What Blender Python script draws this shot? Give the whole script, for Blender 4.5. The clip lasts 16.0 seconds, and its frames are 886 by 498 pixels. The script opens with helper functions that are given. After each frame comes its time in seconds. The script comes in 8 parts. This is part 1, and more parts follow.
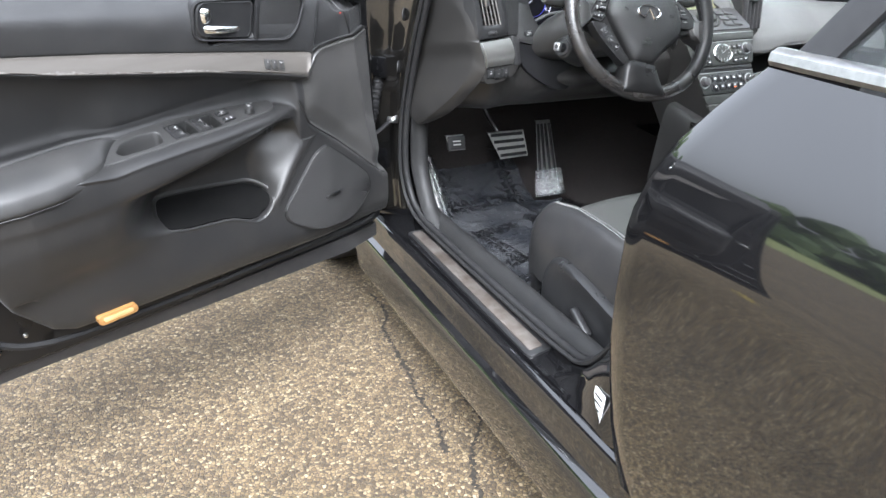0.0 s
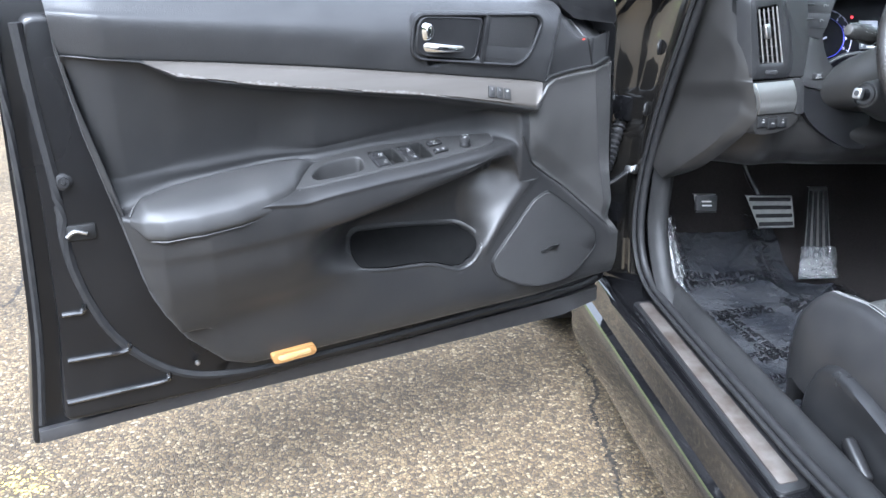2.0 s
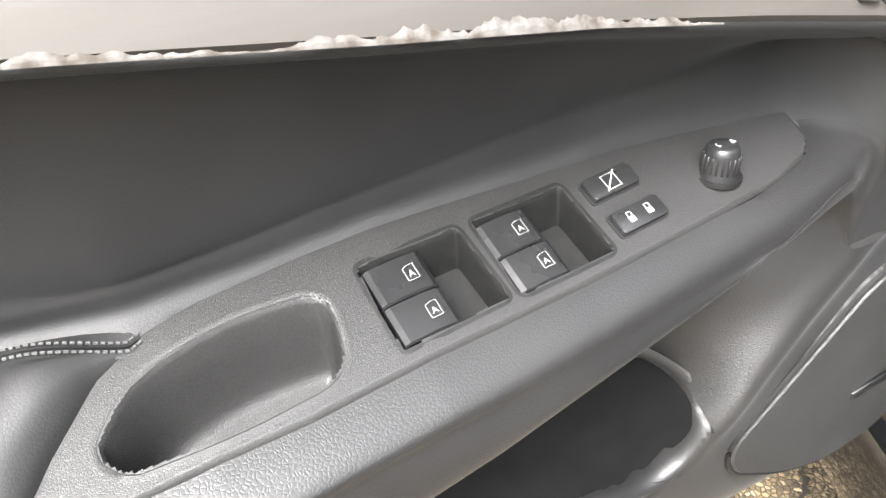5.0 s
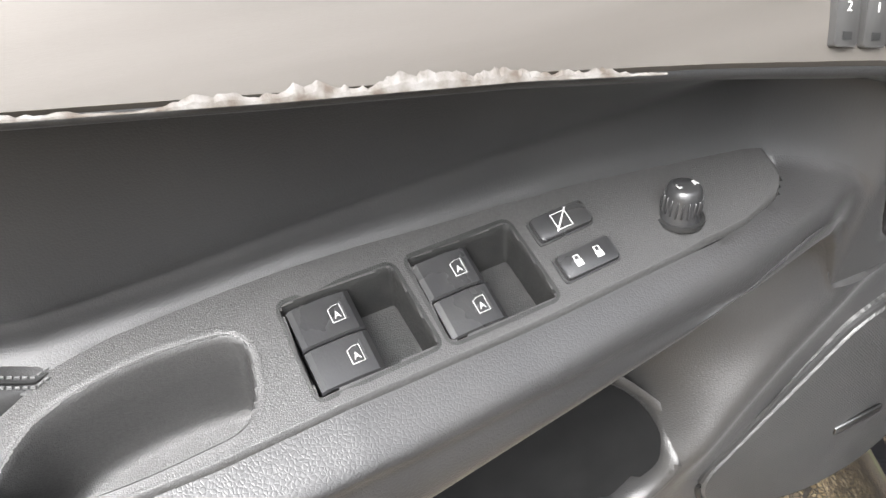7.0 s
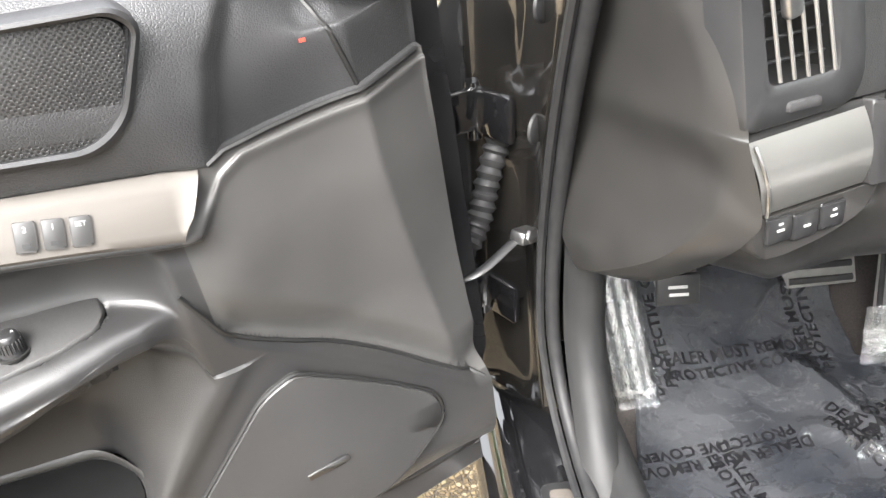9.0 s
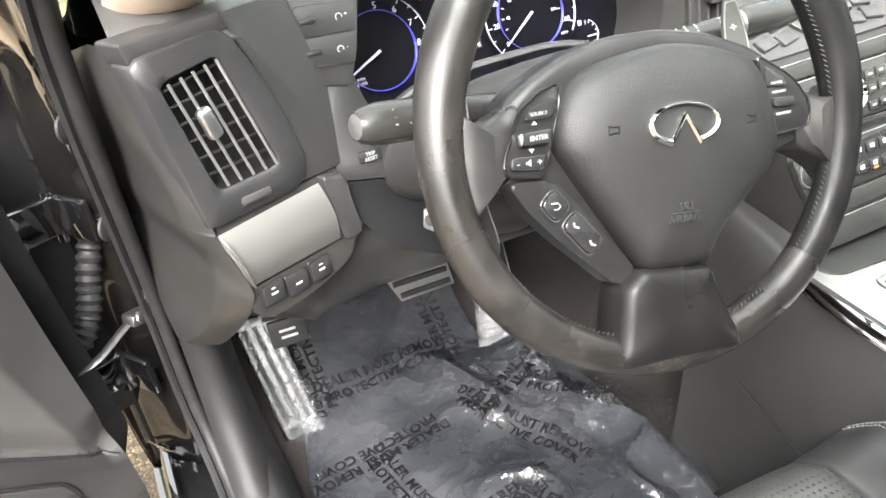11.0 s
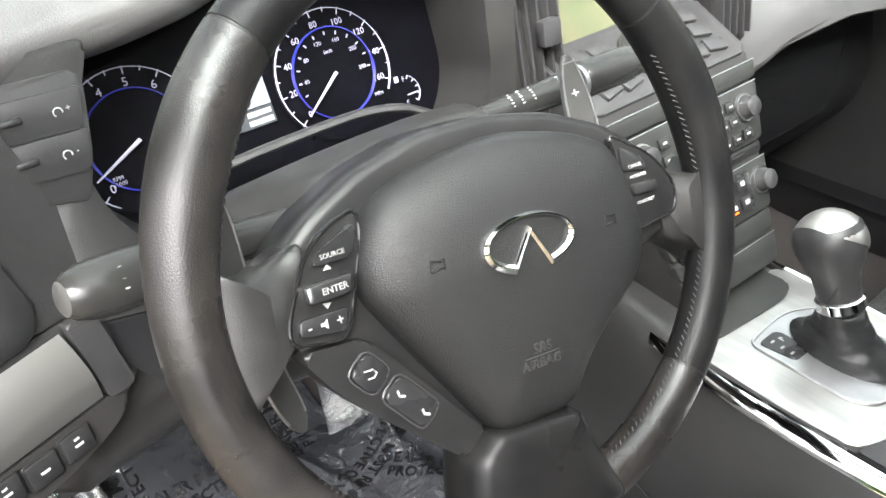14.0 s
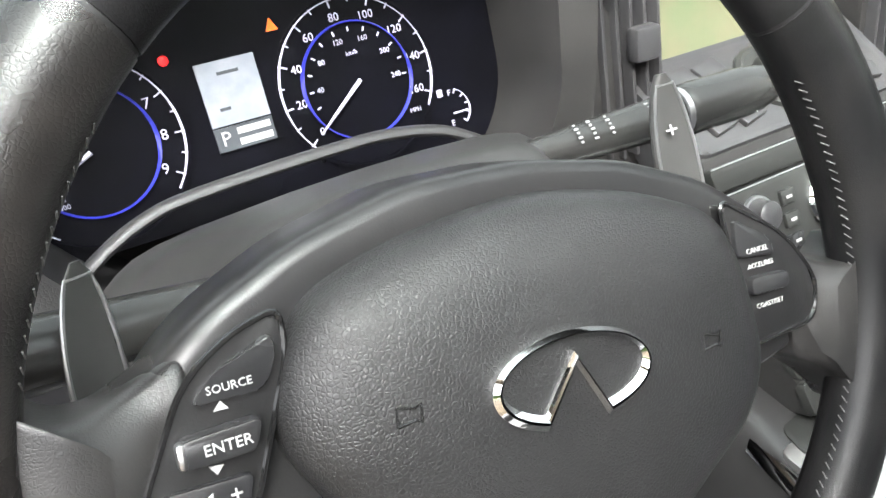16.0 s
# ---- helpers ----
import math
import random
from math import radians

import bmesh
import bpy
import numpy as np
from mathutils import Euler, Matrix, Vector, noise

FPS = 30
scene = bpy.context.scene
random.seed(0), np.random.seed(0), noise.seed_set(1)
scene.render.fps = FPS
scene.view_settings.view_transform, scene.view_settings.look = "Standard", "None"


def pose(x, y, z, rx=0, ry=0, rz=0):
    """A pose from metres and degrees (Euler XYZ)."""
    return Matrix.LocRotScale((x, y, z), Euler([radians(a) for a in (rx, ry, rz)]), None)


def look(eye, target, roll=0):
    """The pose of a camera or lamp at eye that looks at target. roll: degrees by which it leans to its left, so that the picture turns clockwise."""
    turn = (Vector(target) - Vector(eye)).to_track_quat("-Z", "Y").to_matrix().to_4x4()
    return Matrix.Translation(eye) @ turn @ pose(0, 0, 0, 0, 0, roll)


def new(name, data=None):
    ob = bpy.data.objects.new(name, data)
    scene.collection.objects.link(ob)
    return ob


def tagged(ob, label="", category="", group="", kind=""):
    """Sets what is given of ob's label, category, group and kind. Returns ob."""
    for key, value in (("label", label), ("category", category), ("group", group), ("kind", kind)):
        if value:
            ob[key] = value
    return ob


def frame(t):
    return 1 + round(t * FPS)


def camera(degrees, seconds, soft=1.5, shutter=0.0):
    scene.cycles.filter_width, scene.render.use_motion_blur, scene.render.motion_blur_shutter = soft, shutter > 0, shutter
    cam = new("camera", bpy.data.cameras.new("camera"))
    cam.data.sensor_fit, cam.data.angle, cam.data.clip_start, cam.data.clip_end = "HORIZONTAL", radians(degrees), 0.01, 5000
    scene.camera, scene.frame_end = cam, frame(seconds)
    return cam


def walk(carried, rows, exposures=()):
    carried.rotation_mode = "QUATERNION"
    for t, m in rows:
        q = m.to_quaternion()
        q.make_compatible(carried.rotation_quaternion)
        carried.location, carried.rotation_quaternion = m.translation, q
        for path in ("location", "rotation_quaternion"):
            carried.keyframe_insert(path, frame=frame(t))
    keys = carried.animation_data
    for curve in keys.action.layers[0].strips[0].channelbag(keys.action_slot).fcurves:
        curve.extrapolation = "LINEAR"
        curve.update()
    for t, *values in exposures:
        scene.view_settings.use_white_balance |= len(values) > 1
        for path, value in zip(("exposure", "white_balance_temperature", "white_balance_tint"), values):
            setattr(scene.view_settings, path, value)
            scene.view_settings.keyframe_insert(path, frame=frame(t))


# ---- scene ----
cam = camera(58.7, 16.0)
EXPOSURES = [(0, 0.70, 5900), (1, 0.72, 6050), (2, 0.85, 5400), (3, 1.1, 6100), (4, 1.18, 6450), (6.5, 1.27, 6450), (7, 1.08, 6400), (8, 1.15, 6250), (9, 1.58, 6500), (10, 1.63, 6600), (12.5, 1.17, 6550), (14.5, 0.94, 6400), (16, 0.92, 6350)]
PATH = [
    (0, (-1.542, -0.102, 1.216), (-0.781, 1.549, 0.384), 0.9),
    (0.5, (-1.498, -0.065, 1.15), (-0.949, 1.7, 0.387), 1.5),
    (1, (-1.461, -0.059, 1.138), (-1.072, 1.761, 0.405), 1.7),
    (1.5, (-1.445, -0.032, 1.134), (-1.162, 1.812, 0.413), 1.6),
    (2, (-1.445, 0.139, 1.128), (-1.219, 1.989, 0.404), 1.1),
    (2.5, (-1.469, 0.396, 1.135), (-1.263, 2.244, 0.398), 0.5),
    (3, (-1.47, 0.598, 1.099), (-1.275, 2.432, 0.326), 0.2),
    (3.5, (-1.423, 0.855, 1.057), (-1.243, 2.654, 0.201), -0.0),
    (4, (-1.41, 1.03, 1.03), (-1.253, 2.777, 0.069), -0.9),
    (4.2, (-1.411, 1.08, 1.019), (-1.255, 2.792, -0.002), -1.1),
    (6.3, (-1.371, 1.253, 0.969), (-1.31, 2.833, -0.255), -0.8),
    (6.5, (-1.367, 1.25, 0.972), (-1.32, 2.826, -0.258), -0.8),
    (7, (-1.358, 1.234, 1.002), (-1.313, 2.807, -0.231), -0.1),
    (7.5, (-1.264, 1.191, 1.048), (-1.347, 2.77, -0.177), -3.6),
    (8, (-1.166, 1.136, 1.086), (-1.239, 2.743, -0.102), -4.4),
    (8.5, (-1.054, 1.1, 1.103), (-1.061, 2.754, -0.022), -4.5),
    (9, (-0.944, 1.06, 1.139), (-0.862, 2.735, 0.05), -5.0),
    (9.5, (-0.872, 1.006, 1.168), (-0.661, 2.682, 0.096), -5.5),
    (10, (-0.825, 0.977, 1.18), (-0.465, 2.621, 0.099), -5.9),
    (10.2, (-0.808, 0.97, 1.184), (-0.387, 2.596, 0.098), -6.1),
    (12.3, (-0.737, 0.879, 1.3), (0.137, 2.287, 0.18), -6.3),
    (12.5, (-0.738, 0.88, 1.3), (0.155, 2.275, 0.179), -6.2),
    (13, (-0.739, 0.892, 1.295), (0.19, 2.263, 0.174), -6.1),
    (13.5, (-0.714, 0.96, 1.265), (0.236, 2.321, 0.149), -5.9),
    (14, (-0.636, 1.063, 1.216), (0.303, 2.43, 0.098), -5.7),
    (14.5, (-0.57, 1.147, 1.173), (0.336, 2.539, 0.059), -5.4),
    (15, (-0.532, 1.174, 1.151), (0.325, 2.606, 0.049), -5.3),
    (15.5, (-0.52, 1.171, 1.14), (0.288, 2.64, 0.049), -5.1),
    (16, (-0.52, 1.174, 1.155), (0.249, 2.67, 0.074), -5.2),
]
walk(cam, [(t, look(eye, target, roll)) for t, eye, target, roll in PATH], EXPOSURES)
SKY, SUN = 0.56, 0.85

# ---- world and light: bright overcast day, soft sun from behind the rear door ----
world = bpy.data.worlds.new("overcast_sky")
scene.world = world
world.use_nodes = True
wn, wl = world.node_tree.nodes, world.node_tree.links
sky = wn.new("ShaderNodeTexSky")
sky.sky_type = "NISHITA"
sky.sun_disc = False
sky.sun_elevation, sky.sun_rotation = radians(50), radians(208)
sky.air_density, sky.dust_density, sky.ozone_density = 1.0, 6.0, 0.6
desat = wn.new("ShaderNodeHueSaturation")
desat.inputs["Saturation"].default_value = 0.15
wl.new(sky.outputs[0], desat.inputs["Color"])
# an overcast sky is brighter overhead than at the horizon
at = wn.new("ShaderNodeTexCoord")
xyz = wn.new("ShaderNodeSeparateXYZ")
wl.new(at.outputs["Generated"], xyz.inputs[0])
rise = wn.new("ShaderNodeMapRange")
rise.inputs["To Min"].default_value, rise.inputs["To Max"].default_value = 0.62, 1.6
wl.new(xyz.outputs["Z"], rise.inputs["Value"])
dome_light = wn.new("ShaderNodeMix")
dome_light.data_type, dome_light.blend_type = "RGBA", "MULTIPLY"
dome_light.inputs["Factor"].default_value = 1.0
wl.new(desat.outputs[0], dome_light.inputs["A"])
wl.new(rise.outputs[0], dome_light.inputs["B"])
wl.new(dome_light.outputs["Result"], wn["Background"].inputs["Color"])
wn["Background"].inputs["Strength"].default_value = SKY

sun_data = bpy.data.lights.new("sun", "SUN")
sun_data.energy, sun_data.angle, sun_data.color = SUN, radians(26), (1.0, 0.95, 0.88)
sun = new("sun", sun_data)
sun.matrix_world = look((-4.0, -5.0, 9.0), (-0.6, 1.4, 0.5))


# ---- mesh helpers ----
def thing(name, base, label="", category="", group="", kind=""):
    ob = new(name)
    ob.empty_display_size = 0.05
    ob.location = base
    return tagged(ob, label, category, group, kind)


def adopt(ob, parent):
    """Parent a mesh that is built in world places."""
    if parent is not None:
        root, off = parent, Vector((0, 0, 0))
        while root is not None:
            off += root.location
            root = root.parent
        ob.parent = parent
        ob.location = -off
    return ob


def part(name, bm, material, parent, label="", smooth=True, angle=40):
    me = bpy.data.meshes.new(name)
    bmesh.ops.recalc_face_normals(bm, faces=bm.faces[:])
    for f in bm.faces:
        f.smooth = smooth
    if smooth:
        lim = radians(angle)
        for e in bm.edges:
            if len(e.link_faces) == 2 and e.calc_face_angle(0) > lim:
                e.smooth = False
    bm.to_mesh(me)
    bm.free()
    me.materials.append(material)
    ob = new(name, me)
    adopt(ob, parent)
    return tagged(ob, label)


def axes(o, x, y):
    """A frame at o with the given x and (about) y directions."""
    x = Vector(x).normalized()
    z = x.cross(Vector(y)).normalized()
    y = z.cross(x)
    m = Matrix.Identity(4)
    for i, c in enumerate((x, y, z)):
        m[0][i], m[1][i], m[2][i] = c
    m.translation = Vector(o)
    return m


def grid_bm(rows, close_u=False, close_v=False, cap=False):
    bm = bmesh.new()
    vs = [[bm.verts.new(p) for p in r] for r in rows]
    nr, nc = len(vs), len(vs[0])
    for i in range(nr if close_u else nr - 1):
        for j in range(nc if close_v else nc - 1):
            q = (vs[i][j], vs[(i + 1) % nr][j], vs[(i + 1) % nr][(j + 1) % nc], vs[i][(j + 1) % nc])
            try:
                bm.faces.new(q)
            except ValueError:
                pass
    if cap and close_v:
        bm.faces.new(vs[0])
        bm.faces.new(vs[-1][::-1])
    return bm


def shell(bm, t):
    """Give a sheet a back at t behind its normals."""
    bmesh.ops.recalc_face_normals(bm, faces=bm.faces[:])
    bmesh.ops.solidify(bm, geom=bm.faces[:], thickness=t)
    return bm


def rounded(poly, r, seg=4):
    """A polygon with rounded corners; r one radius or one each."""
    out, n = [], len(poly)
    for i in range(n):
        p0, p1, p2 = (Vector(poly[(i + k) % n]) for k in (-1, 0, 1))
        rr = r[i] if isinstance(r, (list, tuple)) else r
        a, b = p0 - p1, p2 - p1
        rr = min(rr, a.length * 0.48, b.length * 0.48)
        pa, pb = p1 + a.normalized() * rr, p1 + b.normalized() * rr
        for k in range(seg + 1):
            s = k / seg
            out.append((1 - s) ** 2 * pa + 2 * s * (1 - s) * p1 + s * s * pb)
    return [(p.x, p.y) for p in out]


def prism_bm(poly, m, h0, h1, bevel=0.0, seg=2):
    bm = bmesh.new()
    lo = [bm.verts.new((x, y, h0)) for x, y in poly]
    hi = [bm.verts.new((x, y, h1)) for x, y in poly]
    n = len(poly)
    bm.faces.new(lo[::-1])
    top = bm.faces.new(hi)
    for i in range(n):
        bm.faces.new((lo[i], lo[(i + 1) % n], hi[(i + 1) % n], hi[i]))
    if bevel:
        bmesh.ops.bevel(bm, geom=list(top.edges), offset=bevel, segments=seg, affect="EDGES", profile=0.5, clamp_overlap=True)
    bm.transform(m)
    return bm


def box_bm(m, size, bevel=0.0, seg=2):
    bm = bmesh.new()
    bmesh.ops.create_cube(bm, size=1.0)
    bm.transform(Matrix.Diagonal((*size, 1)))
    if bevel:
        bmesh.ops.bevel(bm, geom=bm.edges[:], offset=bevel, segments=seg, affect="EDGES", profile=0.5, clamp_overlap=True)
    bm.transform(m)
    return bm


def smoothpath(pts, per=8, closed=False):
    """Catmull-Rom through the points."""
    pts = [Vector(p) for p in pts]
    n, out = len(pts), []
    for i in range(n if closed else n - 1):
        if closed:
            a, b, c, d = (pts[(i + k) % n] for k in (-1, 0, 1, 2))
        else:
            a, b, c, d = pts[max(i - 1, 0)], pts[i], pts[i + 1], pts[min(i + 2, n - 1)]
        for k in range(per):
            s = k / per
            out.append(0.5 * (2 * b + (c - a) * s + (2 * a - 5 * b + 4 * c - d) * s * s + (3 * b - a - 3 * c + d) * s ** 3))
    if not closed:
        out.append(pts[-1])
    return out


def tube_bm(pts, r, n=10, closed=False, flat=1.0, up=(0, 0, 1)):
    """A tube along points; r a number or a function of 0..1; flat squeezes it along up."""
    pts = [Vector(p) for p in pts]
    rows, k = [], len(pts)
    for i, p in enumerate(pts):
        t = (pts[(i + 1) % k] - pts[i - 1]) if closed else (pts[min(i + 1, k - 1)] - pts[max(i - 1, 0)])
        t.normalize()
        side = t.cross(Vector(up))
        if side.length < 1e-4:
            side = t.cross(Vector((0, 1, 0.1)))
        side.normalize()
        u2 = side.cross(t)
        rr = r(i / max(k - 1, 1)) if callable(r) else r
        rows.append([p + rr * (math.cos(a) * side + flat * math.sin(a) * u2) for a in (2 * math.pi * j / n for j in range(n))])
    return grid_bm(rows, closed, True, not closed)


def lathe_bm(profile, m, n=24):
    rows = [[m @ Vector((r * math.cos(a), r * math.sin(a), h)) for a in (2 * math.pi * j / n for j in range(n))] for r, h in profile]
    return grid_bm(rows, False, True, True)


def join_bm(bms):
    out = bmesh.new()
    for b in bms:
        me = bpy.data.meshes.new("tmp")
        b.to_mesh(me)
        b.free()
        out.from_mesh(me)
        bpy.data.meshes.remove(me)
    return out


def text_part(name, words, m, size, material, parent, depth=0.0003, align="CENTER", bold=0.0):
    cu = bpy.data.curves.new(name, "FONT")
    cu.body, cu.size, cu.extrude, cu.resolution_u = words, size, depth, 2
    cu.align_x, cu.align_y, cu.offset = align, "CENTER", bold
    tmp = bpy.data.objects.new("tmp", cu)
    scene.collection.objects.link(tmp)
    me = bpy.data.meshes.new_from_object(tmp.evaluated_get(bpy.context.evaluated_depsgraph_get()))
    bpy.data.objects.remove(tmp)
    me.transform(m)
    me.name = name
    me.materials.clear()
    me.materials.append(material)
    ob = new(name, me)
    return adopt(ob, parent)


def lerp(table, x):
    """Straight lines through (x, y) pairs."""
    return float(np.interp(x, [a for a, _ in table], [b for _, b in table]))


def sstep(a, b, x):
    s = min(max((x - a) / (b - a), 0.0), 1.0)
    return s * s * (3 - 2 * s)


def offset(poly, d):
    """A polygon moved outwards by d."""
    n, out = len(poly), []
    area = sum(poly[i][0] * poly[(i + 1) % n][1] - poly[(i + 1) % n][0] * poly[i][1] for i in range(n))
    s = 1 if area > 0 else -1
    for i in range(n):
        (x0, y0), (x1, y1), (x2, y2) = poly[i - 1], poly[i], poly[(i + 1) % n]
        nx, ny = (y1 - y0) + (y2 - y1), -(x1 - x0) - (x2 - x1)
        q = math.hypot(nx, ny) or 1.0
        out.append((x1 + s * d * nx / q, y1 + s * d * ny / q))
    return out


def well(poly, place, rings):
    """A moulded hollow: the outline offset and pushed in ring by ring; place(x, y, h) gives the world."""
    rows = [[place(x, y, h) for x, y in offset(poly, d)] for d, h in rings]
    c = (sum(p[0] for p in poly) / len(poly), sum(p[1] for p in poly) / len(poly))
    for f in (0.5, 0.1):
        rows.append([place(c[0] + (x - c[0]) * f, c[1] + (y - c[1]) * f, rings[-1][1]) for x, y in offset(poly, rings[-1][0])])
    bm = grid_bm(rows, False, True)
    bm.verts.ensure_lookup_table()
    bm.faces.new(bm.verts[-len(poly):])
    return bm


def radial(poly, c, n=64):
    """A polygon seen from c, sampled at even angles, so that two outlines can be joined ring to ring."""
    out = []
    for k in range(n):
        a = 2 * math.pi * k / n
        dx, dy, far = math.cos(a), math.sin(a), 0.0
        for i in range(len(poly)):
            (x0, y0), (x1, y1) = poly[i - 1], poly[i]
            den = dx * (y1 - y0) - dy * (x1 - x0)
            if abs(den) < 1e-12:
                continue
            t = ((x0 - c[0]) * (y1 - y0) - (y0 - c[1]) * (x1 - x0)) / den
            s = ((x0 - c[0]) * dy - (y0 - c[1]) * dx) / den
            if t > 0 and -1e-6 <= s <= 1 + 1e-6:
                far = max(far, t)
        out.append((c[0] + far * dx, c[1] + far * dy))
    return out


def inside(poly, x, y):
    """Signed distance to a polygon: positive within."""
    best, odd, n = 1e9, False, len(poly)
    for i in range(n):
        (x0, y0), (x1, y1) = poly[i], poly[(i + 1) % n]
        dx, dy = x1 - x0, y1 - y0
        s = min(max(((x - x0) * dx + (y - y0) * dy) / (dx * dx + dy * dy + 1e-12), 0), 1)
        best = min(best, math.hypot(x - x0 - s * dx, y - y0 - s * dy))
        if (y0 > y) != (y1 > y) and x < dx * (y - y0) / dy + x0:
            odd = not odd
    return best if odd else -best


# ---- materials ----
def mat(name, a, b, rough=0.5, metal=0.0, scale=30.0, bump=0.0, bscale=400.0, cells=False, spread=0.035, coat=0.0, spec=0.40, emit=0.0, stretch=(1, 1, 1), dust=0.0):
    """Two base colours mixed by noise, gloss that varies, and a fine relief."""
    rough = rough if metal > 0.3 else rough * 0.84
    m = bpy.data.materials.new(name)
    m.use_nodes = True
    n, l = m.node_tree.nodes, m.node_tree.links
    p = n["Principled BSDF"]
    co = n.new("ShaderNodeTexCoord")
    mp = n.new("ShaderNodeMapping")
    mp.inputs["Scale"].default_value = stretch
    l.new(co.outputs["Object"], mp.inputs["Vector"])
    no = n.new("ShaderNodeTexNoise")
    no.inputs["Scale"].default_value, no.inputs["Detail"].default_value = scale, 6
    l.new(mp.outputs[0], no.inputs["Vector"])
    mx = n.new("ShaderNodeMix")
    mx.data_type = "RGBA"
    mx.inputs["A"].default_value, mx.inputs["B"].default_value = (*a, 1), (*b, 1)
    ramp = n.new("ShaderNodeMapRange")
    ramp.inputs["From Min"].default_value, ramp.inputs["From Max"].default_value = 0.32, 0.68
    l.new(no.outputs["Fac"], ramp.inputs["Value"])
    l.new(ramp.outputs[0], mx.inputs["Factor"])
    l.new(mx.outputs["Result"], p.inputs["Base Color"])
    n2 = n.new("ShaderNodeTexNoise")
    n2.inputs["Scale"].default_value, n2.inputs["Detail"].default_value = scale * 0.35, 4
    l.new(mp.outputs[0], n2.inputs["Vector"])
    rr = n.new("ShaderNodeMapRange")
    rr.inputs["From Min"].default_value, rr.inputs["From Max"].default_value = 0.3, 0.7
    rr.inputs["To Min"].default_value, rr.inputs["To Max"].default_value = max(rough - spread, 0.01), min(rough + spread, 1)
    l.new(n2.outputs["Fac"], rr.inputs["Value"])
    l.new(rr.outputs[0], p.inputs["Roughness"])
    p.inputs["Metallic"].default_value = metal
    p.inputs["Sheen Weight"].default_value, p.inputs["Sheen Roughness"].default_value = dust, 0.4
    p.inputs["Coat Weight"].default_value = coat
    p.inputs["Coat Roughness"].default_value, p.inputs["Coat IOR"].default_value = 0.03, 1.7
    p.inputs["Specular IOR Level"].default_value = spec
    if emit:
        p.inputs["Emission Color"].default_value = (*b, 1)
        p.inputs["Emission Strength"].default_value = emit
    if bump:
        if cells:
            t = n.new("ShaderNodeTexVoronoi")
            t.feature = "DISTANCE_TO_EDGE"
            crease = n.new("ShaderNodeMapRange")
            crease.interpolation_type = "SMOOTHSTEP"
            crease.inputs["From Max"].default_value = 0.22
            l.new(t.outputs["Distance"], crease.inputs["Value"])
            out = crease.outputs[0]
        else:
            t = n.new("ShaderNodeTexNoise")
            t.inputs["Detail"].default_value = 3
            out = t.outputs["Fac"]
        t.inputs["Scale"].default_value = bscale
        l.new(mp.outputs[0], t.inputs["Vector"])
        bp = n.new("ShaderNodeBump")
        bp.inputs["Strength"].default_value, bp.inputs["Distance"].default_value = bump, 0.0005 if cells else 0.001
        l.new(out, bp.inputs["Height"])
        l.new(bp.outputs[0], p.inputs["Normal"])
    return m


VINYL = mat("grained_vinyl", (0.010, 0.0104, 0.0112), (0.0145, 0.0145, 0.015), 0.41, scale=18, bump=0.22, bscale=420, cells=True)
VINYL_SOFT = mat("soft_vinyl", (0.013, 0.013, 0.0134), (0.018, 0.018, 0.0182), 0.60, dust=0.03, scale=12, bump=0.12, bscale=700, cells=True)
LEATHER = mat("black_leather", (0.016, 0.016, 0.0165), (0.024, 0.0235, 0.0235), 0.40, scale=22, bump=0.12, bscale=330, cells=True)
WHEEL_LEATHER = mat("worn_leather", (0.007, 0.0067, 0.0065), (0.019, 0.017, 0.0155), 0.35, spec=0.48, scale=34, bump=0.15, bscale=650, cells=True, spread=0.14)
PLASTIC = mat("black_plastic", (0.010, 0.010, 0.0105), (0.015, 0.015, 0.0155), 0.38, scale=40, bump=0.12, bscale=900)
PLASTIC_GREY = mat("grey_plastic", (0.026, 0.026, 0.027), (0.033, 0.032, 0.032), 0.42, scale=40, bump=0.2, bscale=900)
PAINT = mat("black_paint", (0.004, 0.004, 0.0045), (0.006, 0.006, 0.0065), 0.09, scale=6, coat=1.0, spread=0.01)
JAMB = mat("jamb_paint", (0.004, 0.004, 0.0045), (0.007, 0.007, 0.0075), 0.34, scale=8, spread=0.04)
RUBBER = mat("black_rubber", (0.010, 0.010, 0.011), (0.017, 0.017, 0.017), 0.66, spec=0.28, scale=60, bump=0.1, bscale=300)
SILVER = mat("silver_trim", (0.064, 0.0585, 0.0525), (0.075, 0.069, 0.0625), 0.60, metal=0.30, scale=5, bump=0.05, bscale=300, stretch=(1, 1, 14), spread=0.06, spec=0.25)
ALU = mat("brushed_aluminium", (0.38, 0.372, 0.355), (0.46, 0.45, 0.43), 0.32, metal=0.9, scale=14, bump=0.06, bscale=500, stretch=(6, 1, 6))
CHROME = mat("chrome", (0.86, 0.86, 0.86), (0.92, 0.92, 0.92), 0.06, metal=1.0, spread=0.02)
SATIN = mat("satin_metal", (0.35, 0.35, 0.35), (0.45, 0.45, 0.45), 0.35, metal=0.9)
STEEL = mat("bare_steel", (0.45, 0.45, 0.45), (0.6, 0.6, 0.6), 0.32, metal=1.0, scale=80)
# black of joints and seams, also the painted shade of slots and hollows
DARK = mat("joint_and_shade_black", (0.006, 0.006, 0.006), (0.01, 0.01, 0.01), 0.6)
CARPET = mat("charcoal_carpet", (0.019, 0.017, 0.0162), (0.042, 0.0375, 0.0355), 0.95, scale=420, bump=1.0, bscale=900, spec=0.1)
WHITE = mat("white_print", (0.26, 0.26, 0.255), (0.34, 0.34, 0.335), 0.6, scale=300)
STITCH = mat("grey_thread", (0.20, 0.20, 0.20), (0.30, 0.30, 0.29), 0.8, scale=600)
